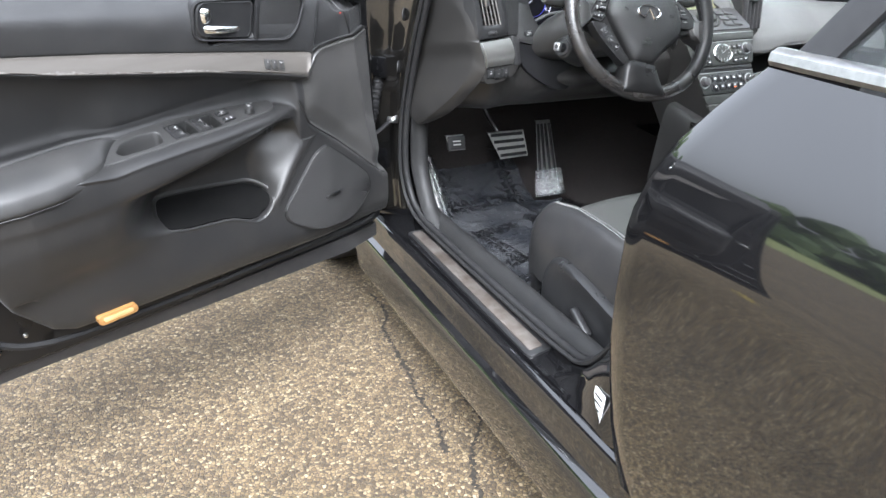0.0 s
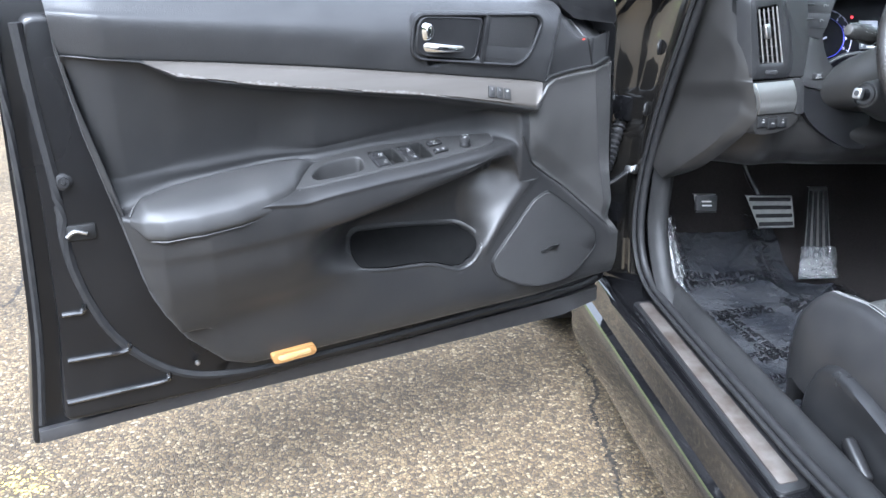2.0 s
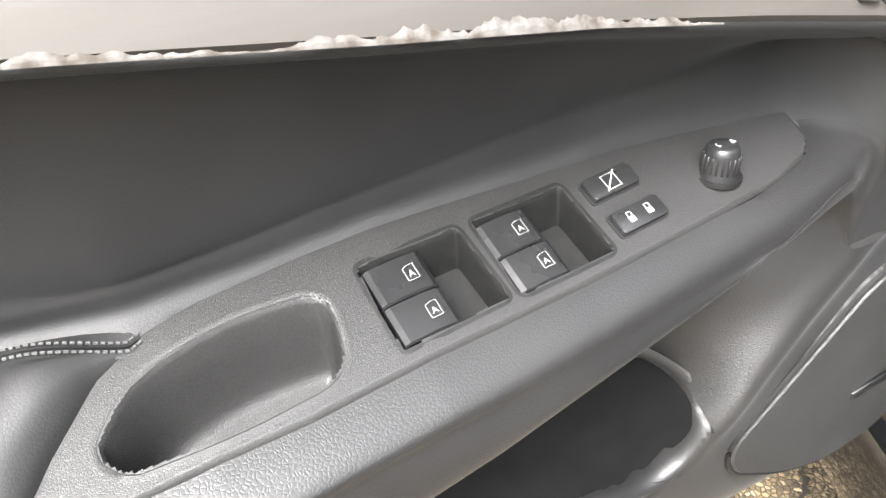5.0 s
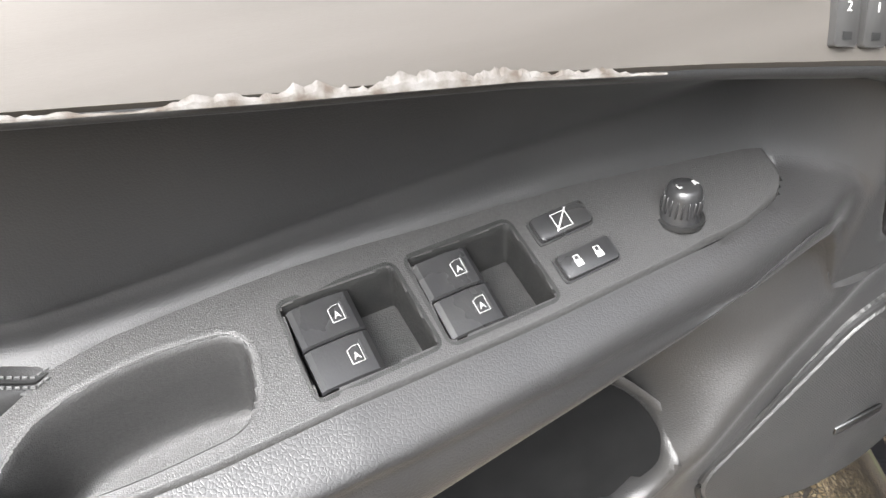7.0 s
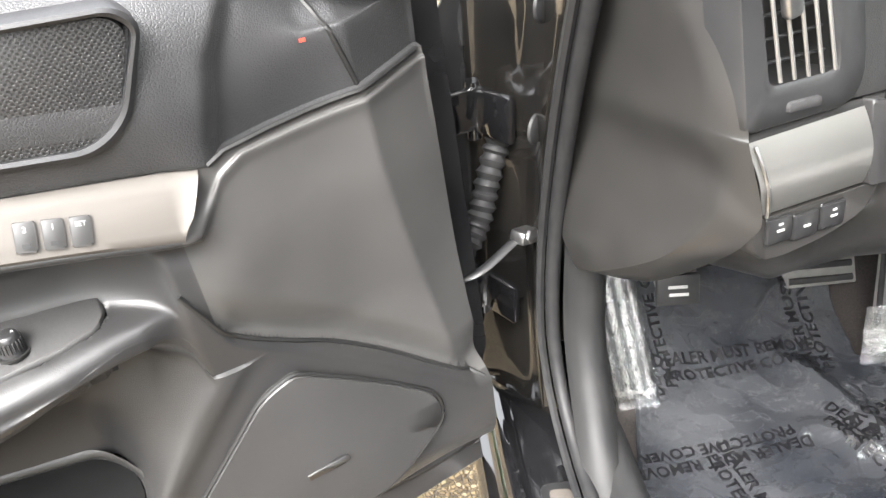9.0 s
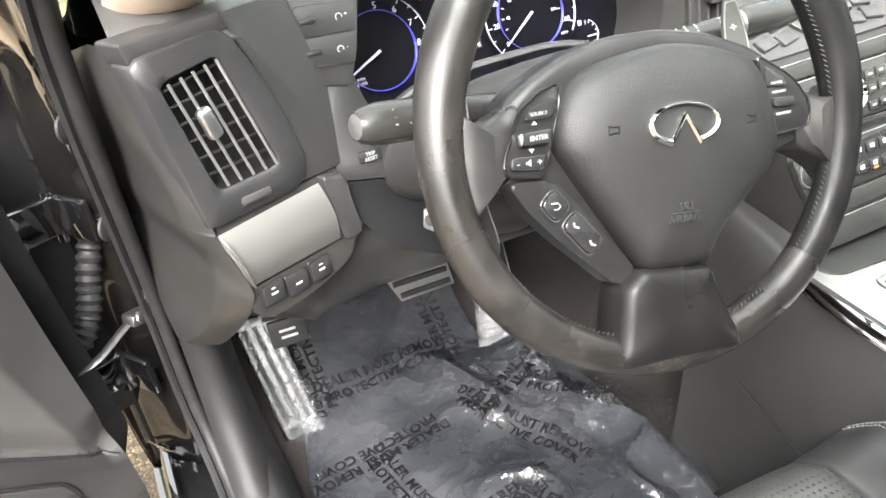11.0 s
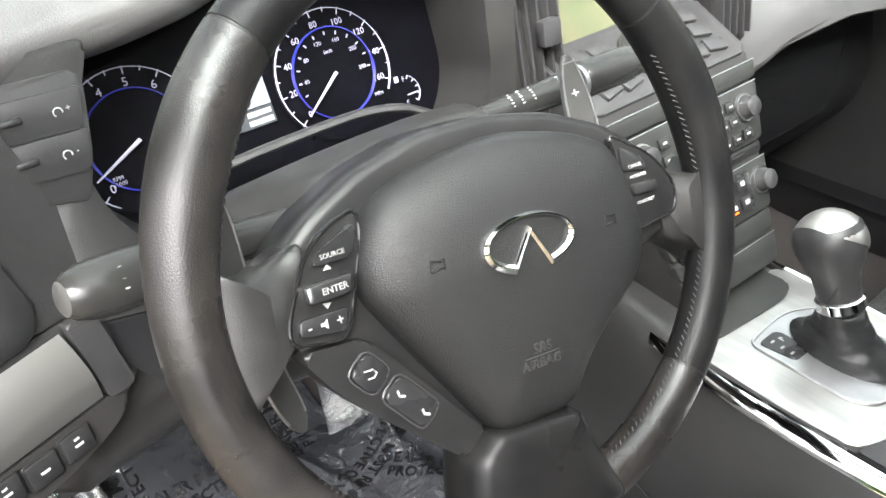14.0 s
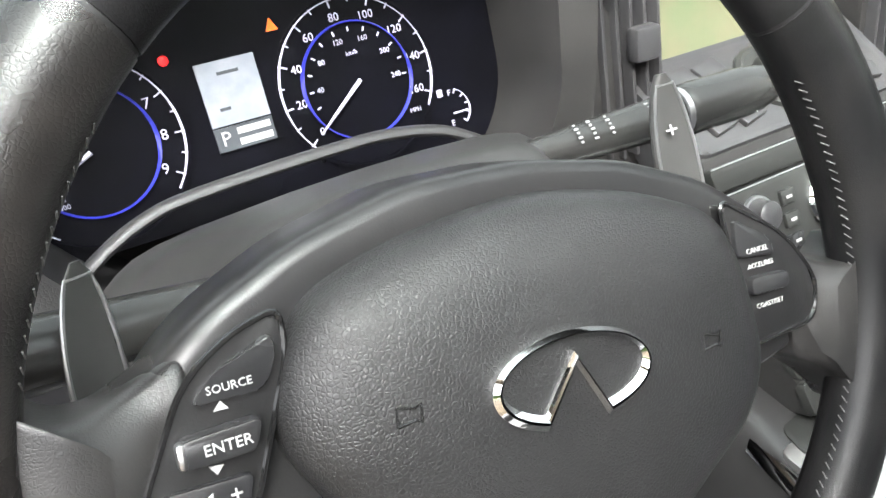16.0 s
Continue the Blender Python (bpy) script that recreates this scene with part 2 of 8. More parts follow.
AMBER = mat("amber_lens", (0.20, 0.105, 0.035), (0.25, 0.135, 0.05), 0.3, scale=40)


TAR = mat("crack_filling", (0.012, 0.010, 0.008), (0.03, 0.024, 0.018), 0.9, scale=90)
YELLOW = mat("old_yellow_paint", (0.50, 0.36, 0.06), (0.58, 0.44, 0.12), 0.8, scale=120)

# ---- ground ----
def ground_material():
    m = bpy.data.materials.new("worn_aggregate_asphalt")
    m.use_nodes = True
    n, l = m.node_tree.nodes, m.node_tree.links
    p = n["Principled BSDF"]
    co = n.new("ShaderNodeTexCoord")
    vo = n.new("ShaderNodeTexVoronoi")
    vo.inputs["Scale"].default_value = 115
    l.new(co.outputs["Object"], vo.inputs["Vector"])
    edge = n.new("ShaderNodeTexVoronoi")
    edge.feature = "DISTANCE_TO_EDGE"
    edge.inputs["Scale"].default_value = 115
    l.new(co.outputs["Object"], edge.inputs["Vector"])
    sep = n.new("ShaderNodeSeparateColor")
    l.new(vo.outputs["Color"], sep.inputs[0])
    stones = n.new("ShaderNodeValToRGB")
    cr = stones.color_ramp
    cr.elements[0].position, cr.elements[0].color = 0.0, (0.060, 0.045, 0.030, 1)
    cr.elements[1].position, cr.elements[1].color = 1.0, (0.33, 0.275, 0.190, 1)
    for pos, col in ((0.25, (0.112, 0.083, 0.050, 1)), (0.55, (0.172, 0.131, 0.080, 1)), (0.85, (0.228, 0.180, 0.113, 1))):
        cr.elements.new(pos).color = col
    l.new(sep.outputs[0], stones.inputs["Fac"])
    gap = n.new("ShaderNodeMapRange")
    gap.inputs["From Min"].default_value, gap.inputs["From Max"].default_value = 0.0, 0.16
    l.new(edge.outputs["Distance"], gap.inputs["Value"])
    mx = n.new("ShaderNodeMix")
    mx.data_type = "RGBA"
    mx.inputs["A"].default_value = (0.045, 0.036, 0.027, 1)
    l.new(gap.outputs[0], mx.inputs["Factor"])
    l.new(stones.outputs[0], mx.inputs["B"])
    big = n.new("ShaderNodeTexNoise")
    big.inputs["Scale"].default_value, big.inputs["Detail"].default_value = 2.6, 6
    l.new(co.outputs["Object"], big.inputs["Vector"])
    br = n.new("ShaderNodeMapRange")
    br.inputs["From Min"].default_value, br.inputs["From Max"].default_value = 0.35, 0.7
    br.inputs["To Min"].default_value, br.inputs["To Max"].default_value = 0.96, 0.60
    l.new(big.outputs["Fac"], br.inputs["Value"])
    hs = n.new("ShaderNodeHueSaturation")
    hs.inputs["Saturation"].default_value = 1.18
    l.new(mx.outputs["Result"], hs.inputs["Color"])
    l.new(br.outputs[0], hs.inputs["Value"])
    l.new(hs.outputs[0], p.inputs["Base Color"])
    p.inputs["Roughness"].default_value = 0.85
    bp = n.new("ShaderNodeBump")
    bp.inputs["Strength"].default_value, bp.inputs["Distance"].default_value = 0.8, 0.004
    l.new(gap.outputs[0], bp.inputs["Height"])
    l.new(bp.outputs[0], p.inputs["Normal"])
    return m


def ground():
    bm = bmesh.new()
    s = [-900, -60, -8, -3, -1, 1, 3, 8, 60, 900]
    vs = [[bm.verts.new((x, y, 0)) for y in s] for x in s]
    for i in range(len(s) - 1):
        for j in range(len(s) - 1):
            bm.faces.new((vs[i][j], vs[i + 1][j], vs[i + 1][j + 1], vs[i][j + 1]))
    g = tagged(part("ground", bm, ground_material(), None, smooth=False), "worn tan aggregate asphalt lot with dark cracks", "asphalt", kind="structure")
    # ragged cracks beside the rocker, a fleck of old yellow paint
    rng = random.Random(4)
    for line, wide in (((( -0.797, 2.083), (-0.791, 1.95), (-0.832, 1.86), (-0.842, 1.78), (-0.853, 1.63), (-0.872, 1.49), (-0.874, 1.375), (-0.90, 1.25)), 0.0055), (((-0.77, 1.448), (-0.768, 1.34), (-0.842, 1.23), (-0.885, 1.12), (-0.90, 0.95)), 0.0065), (((-2.58, 2.60), (-2.57, 2.68), (-2.60, 2.82), (-2.66, 3.0)), 0.007)):
        pts = smoothpath([(x, y, 0) for x, y in line], 26)
        rows = []
        for p in pts:
            q = p + Vector((rng.uniform(-0.006, 0.006), rng.uniform(-0.004, 0.004), 0))
            w = 1.9 * wide * rng.uniform(0.2, 1.25) * (0.45 + 0.55 * abs(noise.noise(p * 9.0)) * 2)
            rows.append([(q.x - w, q.y, 0.0012), (q.x, q.y - 0.3 * w, 0.0016), (q.x + w * rng.uniform(0.3, 1), q.y, 0.0012)])
        part("crack", grid_bm(rows), TAR, g, smooth=False)
    bm = bmesh.new()
    for k in range(90):
        x, y, s = -2.175 + rng.gauss(0, 0.035), 1.66 + rng.gauss(0, 0.03), rng.uniform(0.002, 0.006)
        bm.faces.new([bm.verts.new((x + s * math.cos(a) * rng.uniform(0.6, 1.2), y + s * math.sin(a) * rng.uniform(0.6, 1.2), 0.0014)) for a in (0.2, 1.4, 2.7, 4.0, 5.2)])
    part("paint_fleck", bm, YELLOW, g, smooth=False)


ground()


# ---- the open driver's door; its own places are (u along it from the hinge, n out of its trim, w up) ----
SWING = radians(22)
DU, DN = Vector((-math.cos(SWING), -math.sin(SWING), 0)), Vector((math.sin(SWING), -math.cos(SWING), 0))
HINGE = Vector((-0.79, 1.885, 0))


# the hinges lean a little, so that the door rises as it opens
RAISE = Matrix.Translation((-0.75, 1.5, 0)) @ pose(0, 0, 0, 2.5) @ pose(0, 0, 0, 0, -4.0) @ Matrix.Translation((0.75, -1.5, 0))


def D(u, n, w):
    return RAISE @ (HINGE + DU * float(u) + DN * float(n) + Vector((0, 0, float(w))))


DOORM = RAISE @ axes(HINGE, -DU, (0, 0, 1))  # local x towards the hinge, y up, z out of the trim


def door_prism(poly, n0, n1, bevel=0.0, seg=2):
    return prism_bm([(-u, w) for u, w in poly], DOORM, n0, n1, bevel, seg)


BOTTOM = [(0.10, 0.437), (0.24, 0.445), (0.64, 0.468), (0.80, 0.477), (0.925, 0.487), (0.966, 0.506), (1.022, 0.570), (1.066, 0.679), (1.082, 0.791), (1.105, 0.93), (1.116, 1.056)]
TRIM_LOW = [(0.10, 0.906), (0.285, 0.906), (0.305, 0.896), (0.318, 0.878), (0.333, 0.862), (0.356, 0.8655), (0.42, 0.8835), (0.50, 0.9045), (0.58, 0.9235), (0.66, 0.9395), (0.74, 0.9565), (0.82, 0.9730), (0.858, 0.981), (0.9145, 0.996), (0.967, 1.008), (1.013, 1.036), (1.13, 1.058)]
TRIM_TOP = [(0.10, 0.916), (0.26, 0.9156), (0.297, 0.914), (0.311, 0.908), (0.36, 0.9185), (0.448, 0.936), (0.532, 0.953), (0.66, 0.978), (0.767, 0.9985), (0.902, 1.022), (1.013, 1.040), (1.13, 1.062)]


def strip_n(u, f):
    """How far the silver strip stands out; it leans out towards its lower edge (f 0 there, 1 at the top)."""
    low = 0.176 - 0.016 * sstep(0.95, 1.05, u)
    return low + (0.156 - low) * f


DOOR_TOP = [(0.10, 0.985), (0.13, 0.994), (0.21, 1.010), (0.25, 1.041), (0.30, 1.0475), (0.62, 1.088), (0.92, 1.130), (1.13, 1.158)]
EDGE_N = [(0.10, 0.135), (0.31, 0.147), (0.37, 0.150), (0.385, 0.160), (0.40, 0.168), (0.46, 0.181), (0.56, 0.193), (0.64, 0.202), (0.72, 0.208), (0.80, 0.212), (0.85, 0.216), (0.97, 0.215), (1.04, 0.198), (1.075, 0.168), (1.12, 0.13)]
INNER_N = [(0.10, 0.138), (0.31, 0.147), (0.37, 0.132), (0.43, 0.124), (0.50, 0.1225), (0.56, 0.1195), (0.66, 0.1225), (0.711, 0.126), (0.76, 0.127), (0.80, 0.120), (0.85, 0.112), (1.0, 0.113), (1.05, 0.120), (1.08, 0.128)]
POCKET = rounded([(0.712, 0.630), (0.668, 0.6185), (0.618, 0.6115), (0.566, 0.6045), (0.531, 0.586), (0.507, 0.5745), (0.481, 0.581), (0.464, 0.603), (0.456, 0.620), (0.478, 0.640), (0.552, 0.655), (0.638, 0.668), (0.697, 0.675), (0.714, 0.655)], [0.02, 0.02, 0.02, 0.02, 0.02, 0.015, 0.015, 0.015, 0.02, 0.02, 0.03, 0.03, 0.02, 0.015], 5)
# the hollow under the armrest: its crest runs from the pocket's lip up to the speaker
HOLLOW = [(0.80, 0.645), (0.76, 0.633), (0.715, 0.623), (0.667, 0.6155), (0.618, 0.6086), (0.566, 0.6014), (0.530, 0.5813), (0.5074, 0.570), (0.479, 0.576), (0.461, 0.600), (0.428, 0.636), (0.393, 0.674), (0.358, 0.710), (0.330, 0.742), (0.36, 0.80), (0.45, 0.85), (0.95, 0.85), (0.95, 0.66)]
RIDGE = [(0.330, 0.742), (0.358, 0.710), (0.393, 0.674), (0.428, 0.636), (0.461, 0.600), (0.479, 0.576), (0.5074, 0.570), (0.530, 0.5813), (0.566, 0.6014), (0.618, 0.6086), (0.566, 0.6012), (0.530, 0.5811), (0.507, 0.5698), (0.4788, 0.5758), (0.4605, 0.5995), (0.4278, 0.6355), (0.3928, 0.6735)]
# where the armrest's rounded face ends below, and where the front cover's lower seam and its bevel run
ARM_LOW = [(0.36, 0.795), (0.385, 0.785), (0.45, 0.772), (0.50, 0.760), (0.57, 0.752), (0.64, 0.744), (0.74, 0.735), (1.1, 0.735)]
COVER_SEAM = [(0.12, 0.562), (0.14, 0.580), (0.253, 0.685), (0.338, 0.754), (0.354, 0.788), (0.37, 0.83)]
BEVEL_U = [(0.53, 0.133), (0.608, 0.138), (0.7055, 0.153), (0.785, 0.167), (0.852, 0.175), (0.92, 0.177), (0.976, 0.180), (1.02, 0.185)]
CUP = rounded([(0.566, 0.96), (0.444, 0.962), (0.436, 1.038), (0.556, 1.046)], 0.018, 4)


PLATE_UP = [(0.4185, 0.131), (0.4215, 0.1275), (0.430, 0.1260), (0.467, 0.1235), (0.528, 0.1195), (0.614, 0.1205), (0.689, 0.1240), (0.7345, 0.128), (0.7585, 0.133), (0.7786, 0.1436), (0.80, 0.163), (0.819, 0.1835)]
PLATE_LOW = [(0.4185, 0.139), (0.4215, 0.1455), (0.425, 0.150), (0.4301, 0.1537), (0.4537, 0.1612), (0.497, 0.1672), (0.559, 0.1735), (0.633, 0.180), (0.712, 0.1865), (0.78, 0.188), (0.819, 0.1865)]


def arm_top(u, n):
    f = lerp([(0.40, -0.012), (0.48, -0.006), (0.58, -0.002), (0.66, 0.004), (0.75, 0.006), (0.85, 0.004), (1.0, -0.002), (1.08, -0.010)], u)
    return 0.829 + f - (0.42 - 0.16 * sstep(0.80, 0.88, u)) * (n - 0.132)


def set_back(u, w, k):
    """How far the trim falls away towards the hinge: softly at the speaker, in a plain bevel at the front cover."""
    soft = 0.055 * sstep(0.33, 0.13, u) * (1 - 0.4 * sstep(0.75, 0.5, lerp(BOTTOM, u))) * (0.6 + 0.4 * sstep(0.55, 0.9, w))
    if u > 0.37:
        return 0.0
    over = w - lerp(COVER_SEAM, u)
    cover = 0.022 * sstep(0.34, 0.19, u) + 0.045 * min(max((lerp(BEVEL_U, w) - u) / 0.07, 0), 1)
    if k < 17:
        cover += 0.014 * (1 - sstep(0.0, 0.06, over)) * sstep(0.365, 0.32, u)
    f = sstep(-0.012, 0.010, over)
    return soft + (cover - soft) * f


def door_profile(u):
    wb, wl, wt, top = lerp(BOTTOM, u), lerp(TRIM_LOW, u), lerp(TRIM_TOP, u), lerp(DOOR_TOP, u)
    ne, ni, we = lerp(EDGE_N, u), lerp(INNER_N, u), lerp(ARM_LOW, u)
    arm = sstep(0.36, 0.42, u) * (1 - sstep(1.06, 1.10, u))
    rear = 0.02 * sstep(1.05, 1.12, u)
    roll, aft = sstep(0.66, 0.86, u), sstep(0.74, 0.86, u)
    low = 0.150
    full = low + (ne - low) * roll
    pts = [
        (0.095, wb), (0.130, wb + 0.004), (low - 0.006, wb + 0.022), (low + 0.003, wb + 0.06),
        (low + 0.005 + 0.10 * (full - low), 0.60), (low + 0.002 + 0.50 * (full - low), 0.645), (low + 0.86 * (full - low), 0.695),
        (low + (ne - low) * (0.70 + 0.25 * roll), we), (ne + 0.001, we + 0.020), (ne, arm_top(u, ne) - 0.014), (ne - 0.008 * arm, arm_top(u, ne - 0.008) - 0.002),
        (ni + 0.006, arm_top(u, ni + 0.006)), (ni - 0.003 * arm, 0.852 + 0.004 * aft), (ni + 0.002 - 0.003 * aft, 0.868 + 0.018 * aft),
        (0.150 - 0.004 * arm, wl - 0.014), (strip_n(u, 0) - 0.0025, wl), (strip_n(u, 0.3) - 0.004, wl + 0.3 * (wt - wl)), (0.150, wt),
        (0.1555, wt + 0.003), (0.162, wt + 0.05), (0.150, top - 0.035), (0.118, top - 0.006), (0.085, top), (0.06, top - 0.01),
    ]
    plain = 1.0 if u < 0.368 else 1 - math.sqrt(max(1 - (max(0.432 - u, 0) / 0.064) ** 2, 0))
    for k in range(6, 15):
        f = (k - 6) / 8
        pn, pw = low + 0.010 * math.sin(math.pi * f) * f + 0.006 * f, 0.70 + (wl - 0.012 - 0.70) * f
        pts[k] = (pts[k][0] + (pn - pts[k][0]) * plain, pts[k][1] + (pw - pts[k][1]) * plain)
    flush = sstep(0.345, 0.315, u)
    for k, nn in ((14, 0.158), (15, 0.1595), (16, 0.1560), (17, 0.1560), (18, 0.1580), (19, 0.162)):
        pts[k] = (pts[k][0] + (nn - pts[k][0]) * flush, pts[k][1])
    out, last = [], wb - 1
    for k, (n, w) in enumerate(pts):
        w = max(w, wb + 0.0015 * k)
        if 13 < k < 18:
            w = max(w, last + 0.001)
        elif 11 <= k <= 13:
            w = min(max(w, last + 0.0005), wl - 0.004 * (15 - k)) if wl - 0.004 * (15 - k) > last else last + 0.0005
        last = w
        out.append((n - rear, w))
    return out


PER = 12


def section(u):
    """The trim's finished section at u: (n, w, how far along the profile)."""
    got = []
    for i, p in enumerate(smoothpath([(n, w, 0) for n, w in door_profile(u)], PER)):
        k = i / PER
        n, w = dent(u, p.x - set_back(u, p.y, k), p.y, k), p.y
        got.append((n, w, k))
    return got




def dent(u, n, w, k):
    """The hollow under the armrest, the crest round it, the handle's cup and the sunk front of the upper pad."""
    if 3 <= k <= 7.4 and 0.32 < u < 0.86:
        d = inside(HOLLOW, u, w)
        if d > 0:
            wide = 0.017 + 0.075 * sstep(0.60, 0.71, w) * sstep(0.60, 0.44, u) + 0.03 * sstep(0.60, 0.75, u)
            n -= 0.058 * sstep(0.0, wide, d) * sstep(0.82, 0.69, u) * sstep(0.335, 0.42, u) * sstep(7.4, 6.6, k)
    if 3 <= k <= 7:
        n += 0.0065 * math.exp(-((inside(RIDGE, u, w) + 0.002) / 0.012) ** 2) * sstep(0.745, 0.70, w) * sstep(0.475, 0.435, u)
    if k > 17:
        d = inside(CUP, u, w)
        if d > 0.006:
            n -= 0.030 * sstep(0.007, 0.018, d)
        n -= 0.013 * sstep(0.0, 0.022, lerp([(0.91, 0.312), (0.923, 0.312), (0.978, 0.296), (1.014, 0.270), (1.036, 0.236), (1.05, 0.20)], w) - u)
    return n


def sunk(u, n, k):
    """Where the switch plate lies, the armrest is hollow below it."""
    if not 9.2 <= k <= 11.6 or not 0.42 < u < 0.82:
        return 0.0
    d = inside([(u2, n2 + 0.003) for u2, n2 in PLATE_UP] + [(u2, n2 - 0.003) for u2, n2 in PLATE_LOW[::-1]], u, n)
    return 0.05 * sstep(-0.001, 0.004, d)


def driver_door():
    door = thing("driver_door", D(0.6, 0.05, 0.34), "open black car door with grained black vinyl trim and silver strip", "car door")
    us = list(np.linspace(0.102, 1.116, 290))
    per, cols, flat = PER, [], []
    for u in us:
        pr = section(u)
        cols.append([D(u, n, w - sunk(u, n, k)) for n, w, k in pr])
        flat.append([(u, p.y) for p in smoothpath([(n, w, 0) for n, w in door_profile(u)], per)])
    rows = [list(r) for r in zip(*cols)]
    spots = [list(r) for r in zip(*flat)]

    def surface(u, w):
        got = [(b, a) for a, b, k in section(u) if 3 <= k <= 7]
        return float(np.interp(w, [b for b, _ in got], [a for _, a in got]))

    def in_cover(f, first):
        got = [spots[first + v.index // len(us)][v.index % len(us)] for v in f.verts]
        u, w = sum(g[0] for g in got) / len(got), sum(g[1] for g in got) / len(got)
        return u < 0.349 and w > lerp(COVER_SEAM, u)

    def band(name, a, b, material, label=""):
        bm = grid_bm(rows[a * per:b * per + 1])
        bm.verts.index_update()
        gone = [f for f in bm.faces if in_cover(f, a * per) != (name == "front_cover")] if b < 18 else []
        if name != "lower_panel":
            bmesh.ops.delete(bm, geom=gone, context="FACES")
        if name == "lower_panel":
            bm.verts.ensure_lookup_table()
            out = [v for v, s in zip(bm.verts, [s for r in spots[a * per:b * per + 1] for s in r]) if inside(POCKET, *s) > -0.0015]
            gone = set(gone)
            for v in out:
                gone.update(v.link_faces)
            bmesh.ops.delete(bm, geom=list(gone), context="FACES")
        return part(name, bm, material, door, label, angle=60)

    band("lower_panel", 0, 7, VINYL_FLAT, "grained vinyl lower panel with a map pocket")
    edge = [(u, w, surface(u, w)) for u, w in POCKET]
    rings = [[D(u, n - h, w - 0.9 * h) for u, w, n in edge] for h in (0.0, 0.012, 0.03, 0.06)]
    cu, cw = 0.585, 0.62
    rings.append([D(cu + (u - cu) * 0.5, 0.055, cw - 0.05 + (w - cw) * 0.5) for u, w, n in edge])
    # the shade inside the pocket is put into its colour
    part("map_pocket", grid_bm(rings, False, True, True), POCKET_SHADE, door, "deep map pocket, its shade painted near black", angle=50)
    def even(ring, h):
        """The lip's height over the panel, smoothed along its run."""
        n = [surface(u, w) for u, w in ring]
        k = len(n)
        return [D(u, sum(n[(i + j) % k] for j in range(-5, 6)) / 11 + h, w) for i, (u, w) in enumerate(ring)]

    lip_rings = [even(offset(POCKET, d), h) for d, h in ((0.011, -0.0015), (0.008, 0.0006), (0.005, 0.0016), (0.0028, 0.0018), (0.001, 0.0010))]
    lip_rings.append([D(u, n - 0.004, w - 0.0035) for u, w, n in edge])
    part("pocket_lip", grid_bm(lip_rings, False, True), VINYL_FLAT, door, "rolled pocket edge", angle=70)
    band("armrest", 7, 11, ARM_VINYL, "coarsely grained armrest edge")
    band("insert_panel", 11, 17, VINYL_SOFT, "smooth black padded insert")
    band("front_cover", 0, 17, COVER, "smooth grey front cover")
    band("upper_pad", 17, 23, VINYL_TOP, "coarsely grained upper pad")

    part("end_face", grid_bm([[r[0] for r in rows], [r[0] + DU * 0.004 + (D(0.1, 0.052, 0.6) - D(0.1, 0.098, 0.6)) * (0.3 + 0.7 * sstep(0.45, 0.6, r[0].z)) for r in rows]]), RUBBER, door, "black front end of the trim")

    # silver strip, rounded towards its lower edge
    srows, k = [], 9
    for u in np.linspace(0.318, 1.008, 90):
        lo, hi = lerp(TRIM_LOW, u) + 0.0025, lerp(TRIM_TOP, u) - 0.0015
        f = 0.055 * sstep(0.33, 0.13, u) * 0.9
        uu = u
        srows.append([D(uu + 0.018 * (1 - j / k) * sstep(0.36, 0.318, u), strip_n(u, j / k) + 0.0035 * math.sin(math.pi * (0.15 + 0.7 * j / k)) - (0.0045 if j in (0, k) else 0) - f * 0.25, lo + (hi - lo) * j / k) for j in range(k + 1)])
    part("trim_strip", grid_bm(srows), SILVER, door, "satin champagne silver strip, scuffed along its lower edge", angle=50)

    # where the paint has rubbed through: pale ragged patches along the strip's lower edge
    rng = random.Random(7)
    for name, a, b, high in (("scuff", 0.525, 0.70, 0.011), ("scuff", 0.70, 0.80, 0.006), ("scuff", 0.80, 0.885, 0.015), ("scuff", 0.925, 0.985, 0.011)):
        r2 = [[], [], []]
        n_st = int((b - a) / 0.0013)
        hh = 0.3
        for i in range(n_st + 1):
            u, s = a + (b - a) * i / n_st, i / n_st
            hh = min(max(0.55 + 0.75 * (hh - 0.55) + rng.uniform(-0.17, 0.17), 0.12), 0.95)
            h = 0.62 * high * hh * (math.sin(math.pi * min(max(s, 0.02), 0.98)) ** 0.5)
            base = lerp(TRIM_LOW, u) + 0.0045
            for j in range(3):
                w = base + h * j / 2
                fr = (w - lerp(TRIM_LOW, u) - 0.0025) / max(lerp(TRIM_TOP, u) - lerp(TRIM_LOW, u) - 0.004, 0.002)
                r2[j].append(D(u, strip_n(u, fr) + 0.0018 + 0.0035 * math.sin(math.pi * (0.15 + 0.7 * fr)) - (0.0 if j < 2 else 0.0006), w))
        part(name, grid_bm(r2), SCUFF, door, "pale ragged scuff", smooth=False)

    # painted shell behind the trim
    skin = [(0.095, 0.345), (0.20, 0.334), (0.62, 0.366), (0.97, 0.397), (1.292, 0.414), (1.249, 0.611), (1.223, 0.803), (1.203, 0.975), (1.19, 1.15), (0.62, 1.085), (0.20, 1.03), (0.10, 1.0), (0.068, 0.98), (0.068, 0.52), (0.095, 0.47)]
    part("shell", door_prism(rounded(skin, 0.012, 3), -0.055, 0.060, 0.006), JAMB, door, "gloss black painted door shell")
